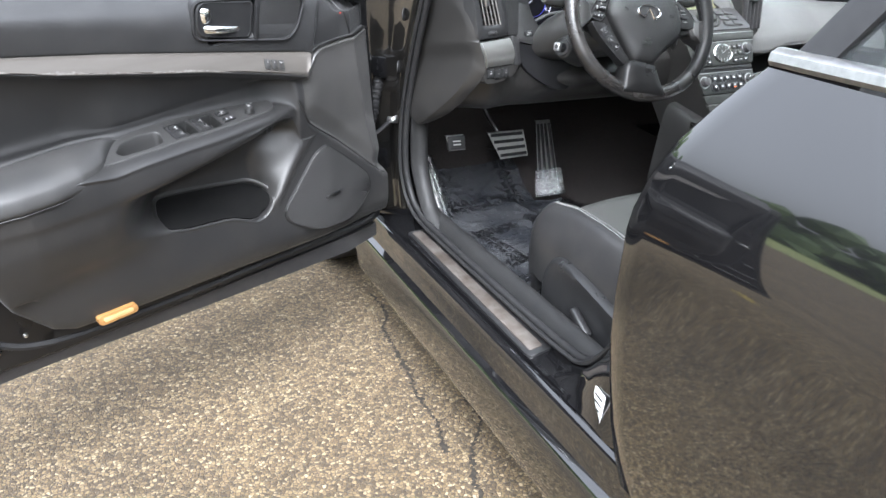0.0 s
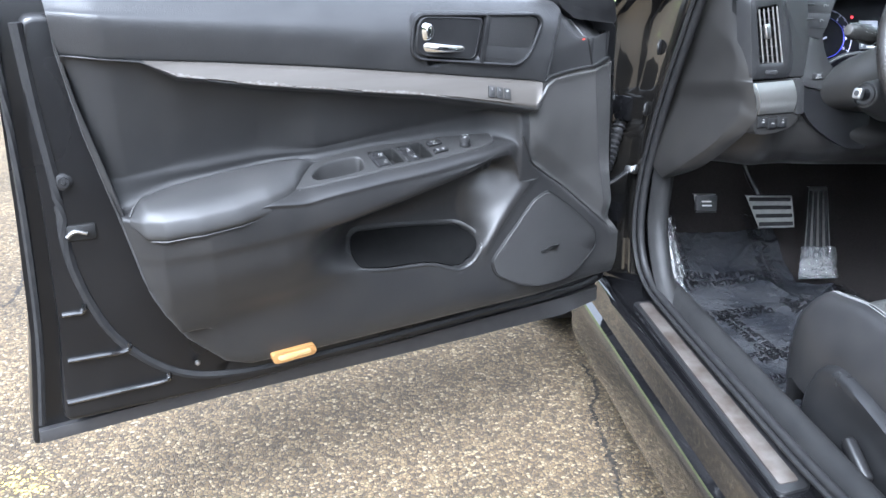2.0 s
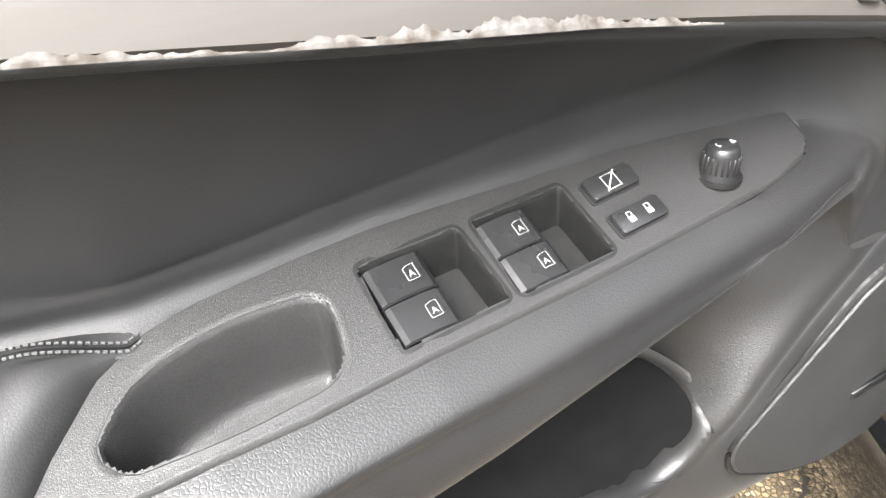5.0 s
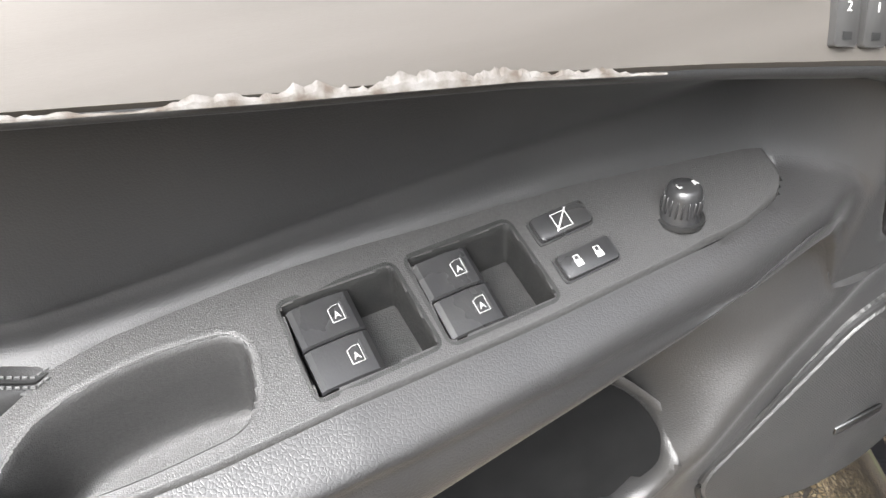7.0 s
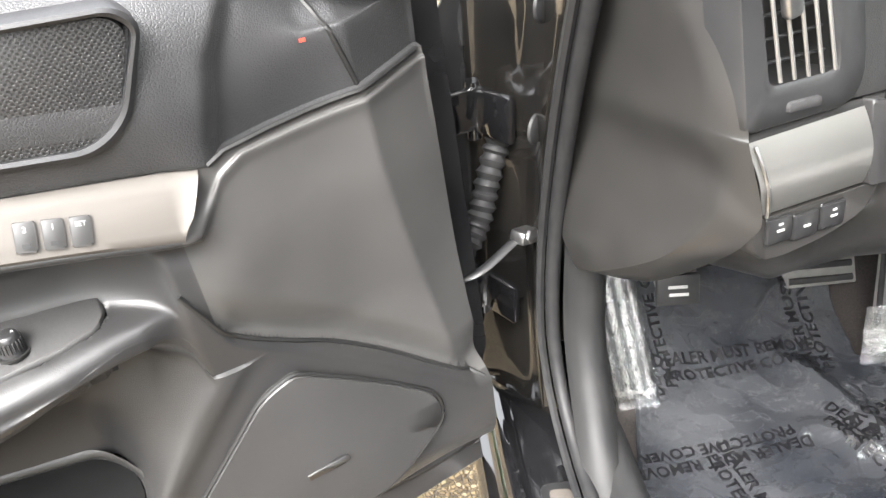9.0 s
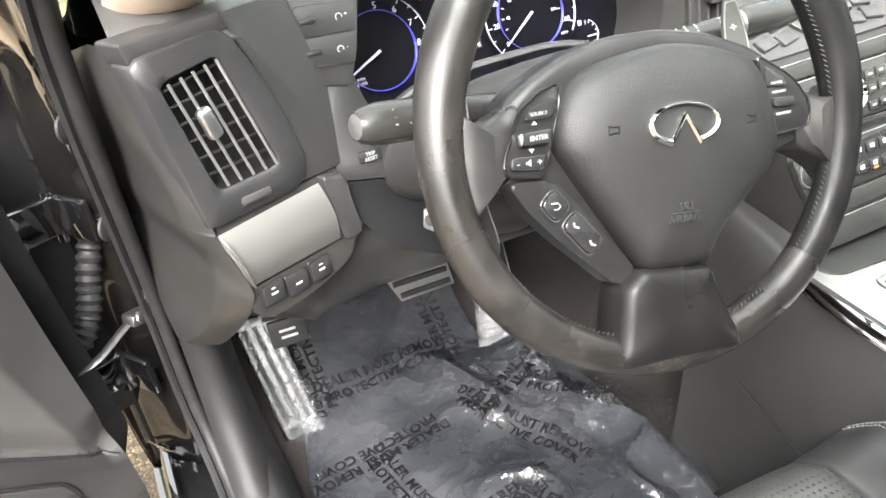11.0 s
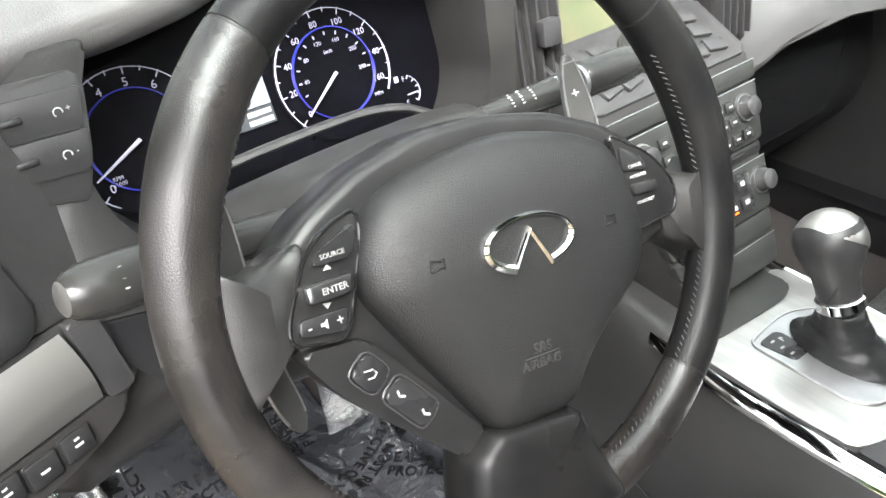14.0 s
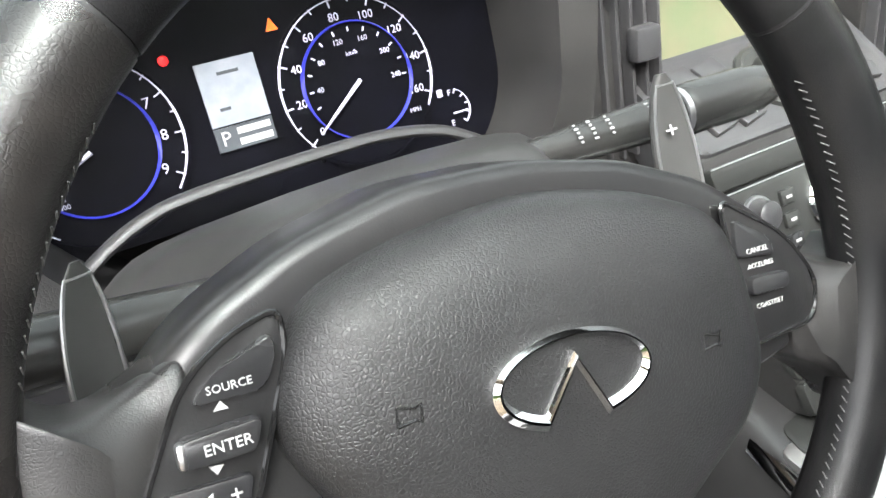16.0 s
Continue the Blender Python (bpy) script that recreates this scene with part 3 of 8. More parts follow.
    for inner in ([(0.97, 0.437), (1.235, 0.462), (1.205, 0.62), (1.185, 0.80), (1.17, 0.98), (1.15, 1.11), (1.03, 1.10), (1.0, 0.75), (0.94, 0.52)], [(0.10, 0.412), (0.21, 0.409), (0.62, 0.424), (0.99, 0.438), (0.99, 0.50), (0.10, 0.475)], [(0.10, 0.42), (0.18, 0.42), (0.19, 1.0), (0.13, 0.99)]):
        part("inner_frame", door_prism(rounded(inner, 0.02, 3), 0.055, 0.098 if inner[0][0] > 0.5 or inner[1][0] > 0.2 else 0.075, 0.010, 3), JAMB, door)
    sill = [(0.10, 0.350), (0.20, 0.341), (0.62, 0.373), (0.97, 0.404), (1.28, 0.421), (1.276, 0.445), (0.97, 0.43), (0.62, 0.405), (0.2, 0.385), (0.10, 0.386)]
    part("bottom_flange", door_prism(sill, 0.058, 0.072, 0.003), PLASTIC_GREY, door, "dull grey lower flange")
    seal = smoothpath([D(u, 0.094, w) for u, w in [(1.155, 1.10), (1.158, 0.98), (1.158, 0.86), (1.163, 0.73), (1.13, 0.60), (1.055, 0.505), (0.96, 0.464), (0.80, 0.447), (0.5, 0.432), (0.2, 0.421), (0.125, 0.43)]], 8)
    part("door_seal", tube_bm(seal, 0.009, 8), RUBBER, door, "black rubber door seal")
    seal2 = smoothpath([D(u, 0.075, w) for u, w in [(1.185, 1.12), (1.195, 0.97), (1.212, 0.80), (1.236, 0.62), (1.268, 0.46)]], 8)
    part("edge_bead", tube_bm(seal2, 0.006, 6), RUBBER, door)
    for (u0, w0), (u1, w1) in (((1.205, 0.575), (1.11, 0.566)), ((1.222, 0.50), (1.06, 0.490)), ((1.195, 0.656), (1.16, 0.654))):
        pts = smoothpath([D(u0, 0.099, w0), D((u0 + u1) / 2, 0.101, (w0 + w1) / 2), D(u1 + 0.006, 0.101, w1), D(u1, 0.099, w1 + 0.012)], 5)
        part("pressed_rib", tube_bm(pts, 0.0045, 8), PAINT, door)
    # latch side: bumper bolt, latch opening and claw
    m = axes(D(1.146, 0.098, 0.868), -DU, (0, 0, 1))
    part("bolt", join_bm([lathe_bm([(0.0, 0), (0.013, 0), (0.013, 0.003), (0.008, 0.005), (0.008, 0.009), (0.0, 0.009)], m, 16), lathe_bm([(0.0, 0.009), (0.004, 0.009), (0.003, 0.0105), (0.0, 0.0105)], m, 6)]), RUBBER, door)
    latch = part("latch", box_bm(axes(D(1.142, 0.097, 0.785), -DU, (0, 0, 1)), (0.05, 0.026, 0.010), 0.004), DARK, door, "steel door latch in a black plastic mouth")
    part("claw", tube_bm(smoothpath([D(1.16, 0.103, 0.782), D(1.148, 0.106, 0.790), D(1.132, 0.104, 0.783)], 5), 0.0032, 8), STEEL, latch)
    part("clip", lathe_bm([(0, 0), (0.005, 0), (0.004, 0.004), (0, 0.005)], axes(D(1.01, 0.105, 0.508), -DU, (0, 0, 1)), 10), STEEL, door)
    # courtesy lamp at the panel's foot
    lamp = part("courtesy_lamp", door_prism(rounded([(0.892, 0.509), (0.812, 0.507), (0.810, 0.487), (0.890, 0.489)], 0.006), 0.140, 0.157, 0.003), AMBER, door, "amber courtesy lamp")
    part("lens_rib", door_prism(rounded([(0.882, 0.504), (0.822, 0.502), (0.820, 0.493), (0.880, 0.494)], 0.004), 0.155, 0.1585, 0.001), AMBER_GLOW, lamp)

    # speaker grille and badge
    spk = rounded([(0.302, 0.690), (0.335, 0.680), (0.437, 0.572), (0.428, 0.540), (0.353, 0.490), (0.235, 0.478), (0.165, 0.530), (0.168, 0.570), (0.24, 0.640)], [0.01, 0.03, 0.03, 0.02, 0.05, 0.06, 0.03, 0.02, 0.05], 6)

    def spk_n(u, w):
        return 0.158 - 0.055 * sstep(0.33, 0.13, u) * (1 - 0.4 * sstep(0.75, 0.5, lerp(BOTTOM, u))) * (0.6 + 0.4 * sstep(0.55, 0.9, w))

    cu, cw = 0.295, 0.575
    rings = []
    for s, dn in ((1.0, -0.014), (1.0, -0.001), (0.985, 0.001), (0.6, 0.003), (0.2, 0.003)):
        rings.append([D(cu + (u - cu) * s, spk_n(cu + (u - cu) * s, cw + (w - cw) * s) + dn, cw + (w - cw) * s) for u, w in spk])
    part("speaker_grille", grid_bm(rings, False, True, True), GRILLE, door, "finely perforated grey speaker grille")
    groove = [D(cu + (u - cu) * 1.012, spk_n(u, w) - 0.002, cw + (w - cw) * 1.012) for u, w in spk]
    part("grille_groove", tube_bm(groove, 0.0022, 6, True), DARK, door)
    part("badge", box_bm(axes(D(0.300, spk_n(0.3, 0.566) + 0.0042, 0.566), D(0.279, 0, 0.567) - D(0.319, 0, 0.564), (0, 0, 1)), (0.043, 0.0075, 0.003), 0.001), CHROME_DARK, door, "small dark metal badge")
    # seams of the front cover
    for pts in ([(0.365, 0.815), (0.354, 0.788), (0.338, 0.754), (0.296, 0.718), (0.253, 0.685), (0.195, 0.632), (0.14, 0.580), (0.108, 0.553)], [(0.311, 0.905), (0.297, 0.913), (0.26, 0.9156), (0.197, 0.915), (0.108, 0.916)], [(0.177, 0.917), (0.185, 0.945), (0.194, 0.975), (0.208, 1.004)]):
        line = []
        for p in smoothpath([(u, w, 0) for u, w in pts], 10):
            got = section(p.x)
            if pts[0] == (0.311, 0.905):
                n, w, _ = got[17 * PER]
            else:
                w = p.y
                hits = [a[0] + (b[0] - a[0]) * (w - a[1]) / (b[1] - a[1]) for a, b in zip(got, got[1:]) if a[1] != b[1] and (a[1] - w) * (b[1] - w) <= 0]
                n = max(hits) if hits else min(got, key=lambda g: abs(g[1] - w))[0]
            line.append(D(p.x, n + 0.0006, w))
        part("seam", tube_bm(line, 0.0022, 6), DARK, door)

    part("mirror_sail", door_prism(rounded([(0.108, 0.985), (0.212, 1.006), (0.250, 1.036), (0.262, 1.10), (0.13, 1.09)], 0.01), 0.055, 0.112, 0.006), PLASTIC, door, "black plastic cover at the mirror's foot")
    # inside handle: bezel, cup, chrome lever; tweeter grille beside it
    bez_o = rounded([(0.592, 0.986), (0.375, 0.944), (0.348, 0.960), (0.320, 1.020), (0.332, 1.034), (0.43, 1.044), (0.580, 1.060)], [0.026, 0.02, 0.02, 0.012, 0.012, 0.05, 0.022], 6)
    bez_i = [(0.455 + (u - 0.455) * 0.955, 1.001 + (w - 1.001) * 0.88) for u, w in bez_o]
    rr = [[D(u, nn, w) for u, w in pl] for pl, nn in ((bez_o, 0.138), (bez_o, 0.164), ([(0.448 + (u - 0.448) * 0.975, 1.001 + (w - 1.001) * 0.94) for u, w in bez_o], 0.1655), (bez_i, 0.164), (bez_i, 0.150))]
    part("handle_bezel", grid_bm(rr, False, True), PLASTIC, door)
    cupl = rounded([(0.578, 0.992), (0.466, 0.971), (0.449, 1.036), (0.568, 1.052)], [0.022, 0.012, 0.012, 0.02], 5)
    cc = Vector((0.514, 1.012))
    rr = []
    for s, nn in ((1.06, 0.163), (1.0, 0.1645), (0.97, 0.160), (0.93, 0.145), (0.88, 0.134), (0.4, 0.131)):
        rr.append([D(cc.x + (u - cc.x) * s, nn, cc.y + (w - cc.y) * s) for u, w in cupl])
    part("handle_cup", grid_bm(rr, False, True, True), PLASTIC, door, "deep black cup behind the handle")
    lever = part("door_handle", grid_bm([[D(0.570 - 0.100 * s, 0.156 + 0.012 * math.sin(math.pi * min(s * 1.1, 1)) + 0.0045 * math.sin(a), 1.003 - 0.015 * s + (0.0088 - 0.0038 * s) * math.cos(a)) for a in (2 * math.pi * j / 16 for j in range(16))] for s in (i / 12 for i in range(13))], False, True, True), CHROME, door, "chrome inside door handle")
    part("lock_lever", grid_bm([[D(0.569 - 0.030 * s, 0.156 + 0.008 * math.sin(math.pi * s) + 0.004 * math.sin(a), 1.027 + (0.0155 - 0.004 * s) * math.cos(a)) for a in (2 * math.pi * j / 12 for j in range(12))] for s in (i / 6 for i in range(7))], False, True, True), CHROME, lever)
    tw = rounded([(0.446, 0.962), (0.378, 0.949), (0.355, 0.962), (0.330, 1.018), (0.340, 1.029), (0.430, 1.039)], [0.006, 0.014, 0.016, 0.010, 0.008, 0.006], 5)
    part("tweeter_grille", door_prism(tw, 0.152, 0.1615, 0.001), GRILLE_COARSE, door, "perforated black tweeter grille")
    part("divider", door_prism([(0.456, 0.963), (0.448, 0.961), (0.432, 1.040), (0.440, 1.042)], 0.15, 0.1655, 0.001), PLASTIC, door)

    # seat memory buttons on the strip
    for i, word in enumerate(("2", "1", "SET")):
        uc = 0.4380 - 0.0163 * i
        wc = 0.9098 - 0.0046 * i
        m = axes(D(uc, strip_n(uc, 0.55) + 0.0042, wc), D(uc - 0.01, 0, wc - 0.0028) - D(uc, 0, wc), D(uc, strip_n(uc, 1), lerp(TRIM_TOP, uc)) - D(uc, strip_n(uc, 0), lerp(TRIM_LOW, uc)))
        key = part("memory_button", prism_bm(rounded([(-0.0067, -0.0102), (0.0067, -0.0102), (0.0067, 0.0102), (-0.0067, 0.0102)], 0.0015), m, -0.002, 0.004, 0.001), KEY_GREY, door, "small grey seat memory button")
        text_part("legend", word, m @ pose(0, 0.0048, 0.0041), 0.0055 if i < 2 else 0.0048, WHITE, key)
        if i < 2:
            part("indicator", box_bm(m @ pose(0, -0.006, 0.0041), (0.005, 0.003, 0.0005)), DARK, key)
    part("red_mark", box_bm(axes(D(0.218, 0.1475, 0.9726), -DU, (0, 0, 1)), (0.0045, 0.0025, 0.001)), RED_DOT, door)
    return door


def armrest_fittings(door):
    """Switch panel, window and lock switches, mirror knob and grab cup on the armrest; pad with seams behind."""
    def A(u, n, up=0.0):
        return D(u, n, arm_top(u, n) + up)

    arm = thing("armrest_switches", A(0.55, 0.15), "matte black window switch panel on the door armrest", "switch panel")
    upper, lower = PLATE_UP, PLATE_LOW
    grab = rounded([(0.786, 0.168), (0.778, 0.180), (0.740, 0.1815), (0.692, 0.177), (0.686, 0.142), (0.728, 0.140), (0.768, 0.149)], [0.012, 0.012, 0.02, 0.014, 0.014, 0.02, 0.02], 6)
    wells = [rounded([(0.6712, 0.1378), (0.6218, 0.1340), (0.6166, 0.1710), (0.6690, 0.1766)], 0.003, 4), rounded([(0.6142, 0.1336), (0.5645, 0.1296), (0.5594, 0.1673), (0.6110, 0.1718)], 0.003, 4)]

    nu, nv, rows, holes = 240, 76, [], []
    for i in range(nu + 1):
        u = 0.4185 + (0.819 - 0.4185) * i / nu
        a, b = lerp(upper, u), lerp(lower, u)
        row = []
        for j in range(nv + 1):
            n = a + (b - a) * j / nv
            up = 0.0022
            if j in (0, nv) or i in (0, nu):
                up = -0.002
            row.append(A(u, n, up))
            holes.append(max(inside(p, u, n) for p in (grab, *wells)) > 0.0005)
        rows.append(row)
    bm = grid_bm(rows)
    bmesh.ops.delete(bm, geom=[v for v, gone in zip(list(bm.verts), holes) if gone], context="VERTS")
    part("switch_plate", bm, PLATE, arm, "matte charcoal plastic switch plate", angle=70)
    part("grab_cup", well(grab, lambda u, n, h: A(u, n, 0.0022 + h), ((0.0040, 0.0002), (0.0015, 0.0004), (0.0, -0.0006), (-0.0010, -0.003), (-0.0020, -0.016), (-0.0030, -0.030), (-0.0042, -0.0365), (-0.0064, -0.0390), (-0.0090, -0.0398))), PLATE, arm, "deep grab cup with a rounded floor", angle=40)
    # the wells carry their shade as a darker colour than the plate
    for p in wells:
        part("switch_well", well(p, lambda u, n, h: A(u, n, 0.0022 + h - 0.006 * sstep(0.0, 0.03, 0.63 - u if u > 0.6155 else 0.575 - u) * 0), ((0.0022, 0.0002), (0.0006, 0.0003), (0.0, -0.0006), (-0.0006, -0.004), (-0.0012, -0.0215))), WELL_SHADE, arm, "finger well beside the window switches", angle=40)

    def frame_at(u, n, toward):
        """Local x across the door trim (n), y along the door to the latch, z up off the plate."""
        e = 0.004
        yv = (A(u + e, n) - A(u - e, n)).normalized()
        xv = (A(u, n + e) - A(u, n - e)).normalized()
        m = axes(A(u, n, 0.0022), xv, yv)
        return m if m.to_3x3().col[2].z > 0 else axes(A(u, n, 0.0022), xv, -yv)

    def window_switch(u, n, wu, wn, auto=True):
        m = frame_at(u, n, 1)
        rows2 = []
        # a rocker whose front lip dips towards the finger well
        prof = [(-0.5, -0.008), (-0.5, 0.0005), (-0.42, 0.0022), (0.1, 0.0026), (0.40, 0.0012), (0.5, -0.0014), (0.5, -0.008)]
        xd = (A(u - 0.01, n - 0.0010) - A(u, n)).normalized()
        yd = (A(u - 0.0008, n + 0.010) - A(u, n)).normalized()
        zd = xd.cross(yd).normalized()
        if zd.z < 0:
            zd = -zd
        c = A(u, n, 0.0006)
        for fy in (-0.5, -0.46, 0.46, 0.5):
            rows2.append([c + xd * (x * wu) + yd * (fy * wn) + zd * (h - (0.0012 if abs(fy) == 0.5 and h > 0 else 0)) for x, h in prof])
        bm = grid_bm(rows2)
        bm.faces.new([v for v in bm.verts][:len(prof)])
        bm.faces.new([v for v in bm.verts][-len(prof):][::-1])
        key = part("window_switch", bm, KEY_BLACK, arm, "smooth black window switch", angle=25)
        mm = axes(c + zd * 0.0029 + xd * (wu * 0.16), xd, zd.cross(xd))
        glyph = []
        for pts in ([(-0.0032, -0.0042), (-0.0032, 0.0030), (-0.0006, 0.0042), (0.0030, 0.0042), (0.0030, -0.0042), (-0.0032, -0.0042)],):
            glyph.append(tube_bm([mm @ Vector((0.85 * x, 0.85 * y, 0.0)) for x, y in pts], 0.00018, 4))
        part("window_icon", join_bm(glyph), WHITE, key)
        text_part("legend", "A", mm @ pose(0, -0.0008, 0.0, 0, 0, 0), 0.0042, WHITE, key, 0.0001)
        for s in (0.30, 0.36, 0.42):
            part("grip_line", box_bm(axes(c + zd * (0.0020 - (s - 0.3) * 0.02) + xd * (wu * s) - yd * 0.001, xd, yd), (0.0007, wn * 0.45, 0.0005)), DARK, key)
        return key

    for u, n in ((0.6555, 0.1475), (0.6542, 0.1652), (0.5995, 0.1432), (0.5973, 0.1608)):
        window_switch(u, n, 0.0275, 0.0188)

    # lock and cut-off switches
    for u, n, label in ((0.5414, 0.1373, "square black window cut-off switch"), (0.5388, 0.1564, "black central locking switch")):
        xd = (A(u - 0.01, n - 0.0010) - A(u, n)).normalized()
        yd = (A(u - 0.0012, n + 0.010) - A(u, n)).normalized()
        m = axes(A(u, n, 0.002), xd, yd)
        if m.to_3x3().col[2].z < 0:
            m = axes(A(u, n, 0.002), xd, -yd)
        part("key_surround", prism_bm(rounded([(-0.0150, -0.0068), (0.0150, -0.0068), (0.0150, 0.0068), (-0.0150, 0.0068)], 0.002), m, -0.003, 0.0008), DARK, arm)
        key = part("lock_switch", prism_bm(rounded([(-0.0140, -0.0060), (0.0140, -0.0060), (0.0140, 0.0060), (-0.0140, 0.0060)], 0.0018), m, -0.003, 0.0038, 0.001), KEY_BLACK, arm, label)
        ic = []
        if n < 0.14:
            ic.append(tube_bm([m @ Vector((x, y, 0.004)) for x, y in ((-0.004, -0.004), (-0.004, 0.004), (0.0035, 0.004), (0.0035, -0.004), (-0.004, -0.004))], 0.0003, 4))
            ic.append(tube_bm([m @ Vector((x, y, 0.004)) for x, y in ((-0.005, -0.0045), (0.0045, 0.005))], 0.0004, 4))
        else:
            for x in (-0.0055, 0.0055):
                ic.append(box_bm(m @ pose(x, -0.001 if m.to_3x3().col[1].dot(yd) < 0 else 0.001, 0.0039), (0.0034, 0.003, 0.0004)))
                ic.append(tube_bm([m @ Vector((x + a, b if m.to_3x3().col[1].dot(yd) < 0 else -b, 0.004)) for a, b in ((-0.0012, 0.0005), (-0.0012, 0.0028), (0.0012, 0.0028), (0.0012, 0.001))], 0.0003, 4))
        part("icon", join_bm(ic), WHITE, key)

    # mirror knob
    u, n = 0.4846, 0.1500
    m = axes(A(u, n, 0.001), DN, DU) if axes(A(u, n), DN, DU).to_3x3().col[2].z > 0 else axes(A(u, n, 0.001), DN, -DU)
    knob = part("mirror_knob", lathe_bm([(0.0, 0), (0.0098, 0), (0.0098, 0.002), (0.0088, 0.004), (0.0086, 0.013), (0.0076, 0.0165), (0.006, 0.0178), (0.0, 0.018)], m, 32), KEY_BLACK, arm, "ribbed black mirror adjuster knob")
    for k in range(20):
        a = 2 * math.pi * k / 20
        part("rib", box_bm(m @ pose(0.0088 * math.cos(a), 0.0088 * math.sin(a), 0.0085, 0, 0, math.degrees(a)), (0.0012, 0.0011, 0.009), 0.0004, 1), KEY_BLACK, knob)
    part("knob_ring", lathe_bm([(0.0102, -0.001), (0.0118, -0.001), (0.0118, 0.0012), (0.0102, 0.0012)], m, 24), DARK, arm)
    for word, dx in (("L", 0.0045), ("R", -0.0045)):
        text_part("legend", word, axes(m @ Vector((0, 0, 0.0181)) + dx * DU, -DU, DN * -1 if False else (0, 0, 1)) if False else axes(m @ Vector((0.0005, 0, 0.0182)) + dx * DU * 1.0, -DU, -DN), 0.0042, WHITE, knob)

    # pad behind the switches, with its double stitched seam
    pad = thing("armrest_pad", A(0.9, 0.17), "black leather elbow pad with a double stitched seam", "armrest pad")
    SEAM_N = [(0.757, 0.133), (0.764, 0.1365), (0.808, 0.1296), (0.87, 0.126), (0.943, 0.126), (1.012, 0.131), (1.05, 0.138), (1.064, 0.150), (1.072, 0.165)]
    OUT_N = [(0.757, 0.134), (0.7786, 0.1445), (0.80, 0.165), (0.814, 0.182), (0.8414, 0.200), (0.87, 0.213), (0.92, 0.220), (0.98, 0.219), (1.03, 0.209), (1.058, 0.192), (1.072, 0.168)]
    rows = []
    for i in range(91):
        u = 0.757 + (1.072 - 0.757) * i / 90
        ns, no = lerp(SEAM_N, u), lerp(OUT_N, u)
        s = sstep(0.755, 0.80, u) * sstep(1.076, 1.045, u)
        wrap = sstep(0.80, 0.86, u) * sstep(1.074, 1.05, u)
        ctl = [(ns - 0.016, -0.003), (ns - 0.009, 0.004 * s), (ns - 0.003, 0.0105 * s), (ns, 0.0110 * s), (ns + 0.004, 0.0125 * s), (ns + 0.35 * (no - ns), 0.0175 * s), (ns + 0.72 * (no - ns), 0.0165 * s), (ns + 0.93 * (no - ns), 0.0095 * s), (no, -0.002 + 0.004 * s), (no + 0.003 * wrap, -0.008 - 0.006 * wrap), (no - 0.002, -0.010 - 0.014 * wrap), (no - 0.008, -0.012 - 0.015 * wrap)]
        rows.append([A(u, p.x, p.y) for p in smoothpath([(a, b, 0) for a, b in ctl], 4)])
    part("pad", grid_bm(rows), PAD_LEATHER, pad, angle=80)
    line = [A(u, lerp(SEAM_N, u), 0.0112 * sstep(0.755, 0.80, u) * sstep(1.076, 1.045, u) + 0.0016) for u in np.linspace(0.759, 1.071, 130)]
    for off in (-0.0027, 0.0027):
        side = [p + off * DN for p in line]
        part("stitch_seam", join_bm([tube_bm([a, a.lerp(b, 0.62)], 0.0006, 5) for a, b in zip(side, side[1:])]), STITCH_DARK, pad)
    part("seam_groove", tube_bm(line, 0.0009, 5), DARK, pad)
    low = [A(u, lerp(OUT_N, u) - 0.001, -0.0245) for u in np.linspace(0.862, 1.05, 40)]
    part("lower_seam", tube_bm(low, 0.0016, 6), DARK, pad, "black joint below the pad")


def perforated(name, a, b, pitch, across=("X", "Z"), turn=None, size=(0.05, 0.35), rough=0.5):
    m = mat(name, a, b, rough)
    n, l = m.node_tree.nodes, m.node_tree.links
    co = n.new("ShaderNodeTexCoord")
    mp = n.new("ShaderNodeMapping")
    mp.inputs["Rotation"].default_value = (0, 0, -SWING if turn is None else turn)
    l.new(co.outputs["Object"], mp.inputs["Vector"])
    sep = n.new("ShaderNodeSeparateXYZ")
    l.new(mp.outputs[0], sep.inputs[0])

    def wave(sock):
        q = n.new("ShaderNodeMath")
        q.operation = "MULTIPLY"
        q.inputs[1].default_value = 2 * math.pi / pitch
        l.new(sock, q.inputs[0])
        c = n.new("ShaderNodeMath")
        c.operation = "COSINE"
        l.new(q.outputs[0], c.inputs[0])
        return c.outputs[0]

    mul = n.new("ShaderNodeMath")
    mul.operation = "MULTIPLY"
    l.new(wave(sep.outputs[across[0]]), mul.inputs[0])
    l.new(wave(sep.outputs[across[1]]), mul.inputs[1])
    hole = n.new("ShaderNodeMapRange")
    hole.inputs["From Min"].default_value, hole.inputs["From Max"].default_value = size
    l.new(mul.outputs[0], hole.inputs["Value"])
    mx = n.new("ShaderNodeMix")
    mx.data_type = "RGBA"
    mx.inputs["B"].default_value = (0.003, 0.003, 0.003, 1)
    p = n["Principled BSDF"]
    old = p.inputs["Base Color"].links[0].from_socket
    l.new(old, mx.inputs["A"])
    l.new(hole.outputs[0], mx.inputs["Factor"])
    l.new(mx.outputs["Result"], p.inputs["Base Color"])
    bp = n.new("ShaderNodeBump")
    bp.inputs["Strength"].default_value, bp.inputs["Distance"].default_value = 0.7, 0.0008
    bp.invert = True
    l.new(hole.outputs[0], bp.inputs["Height"])
    l.new(bp.outputs[0], p.inputs["Normal"])
    return m


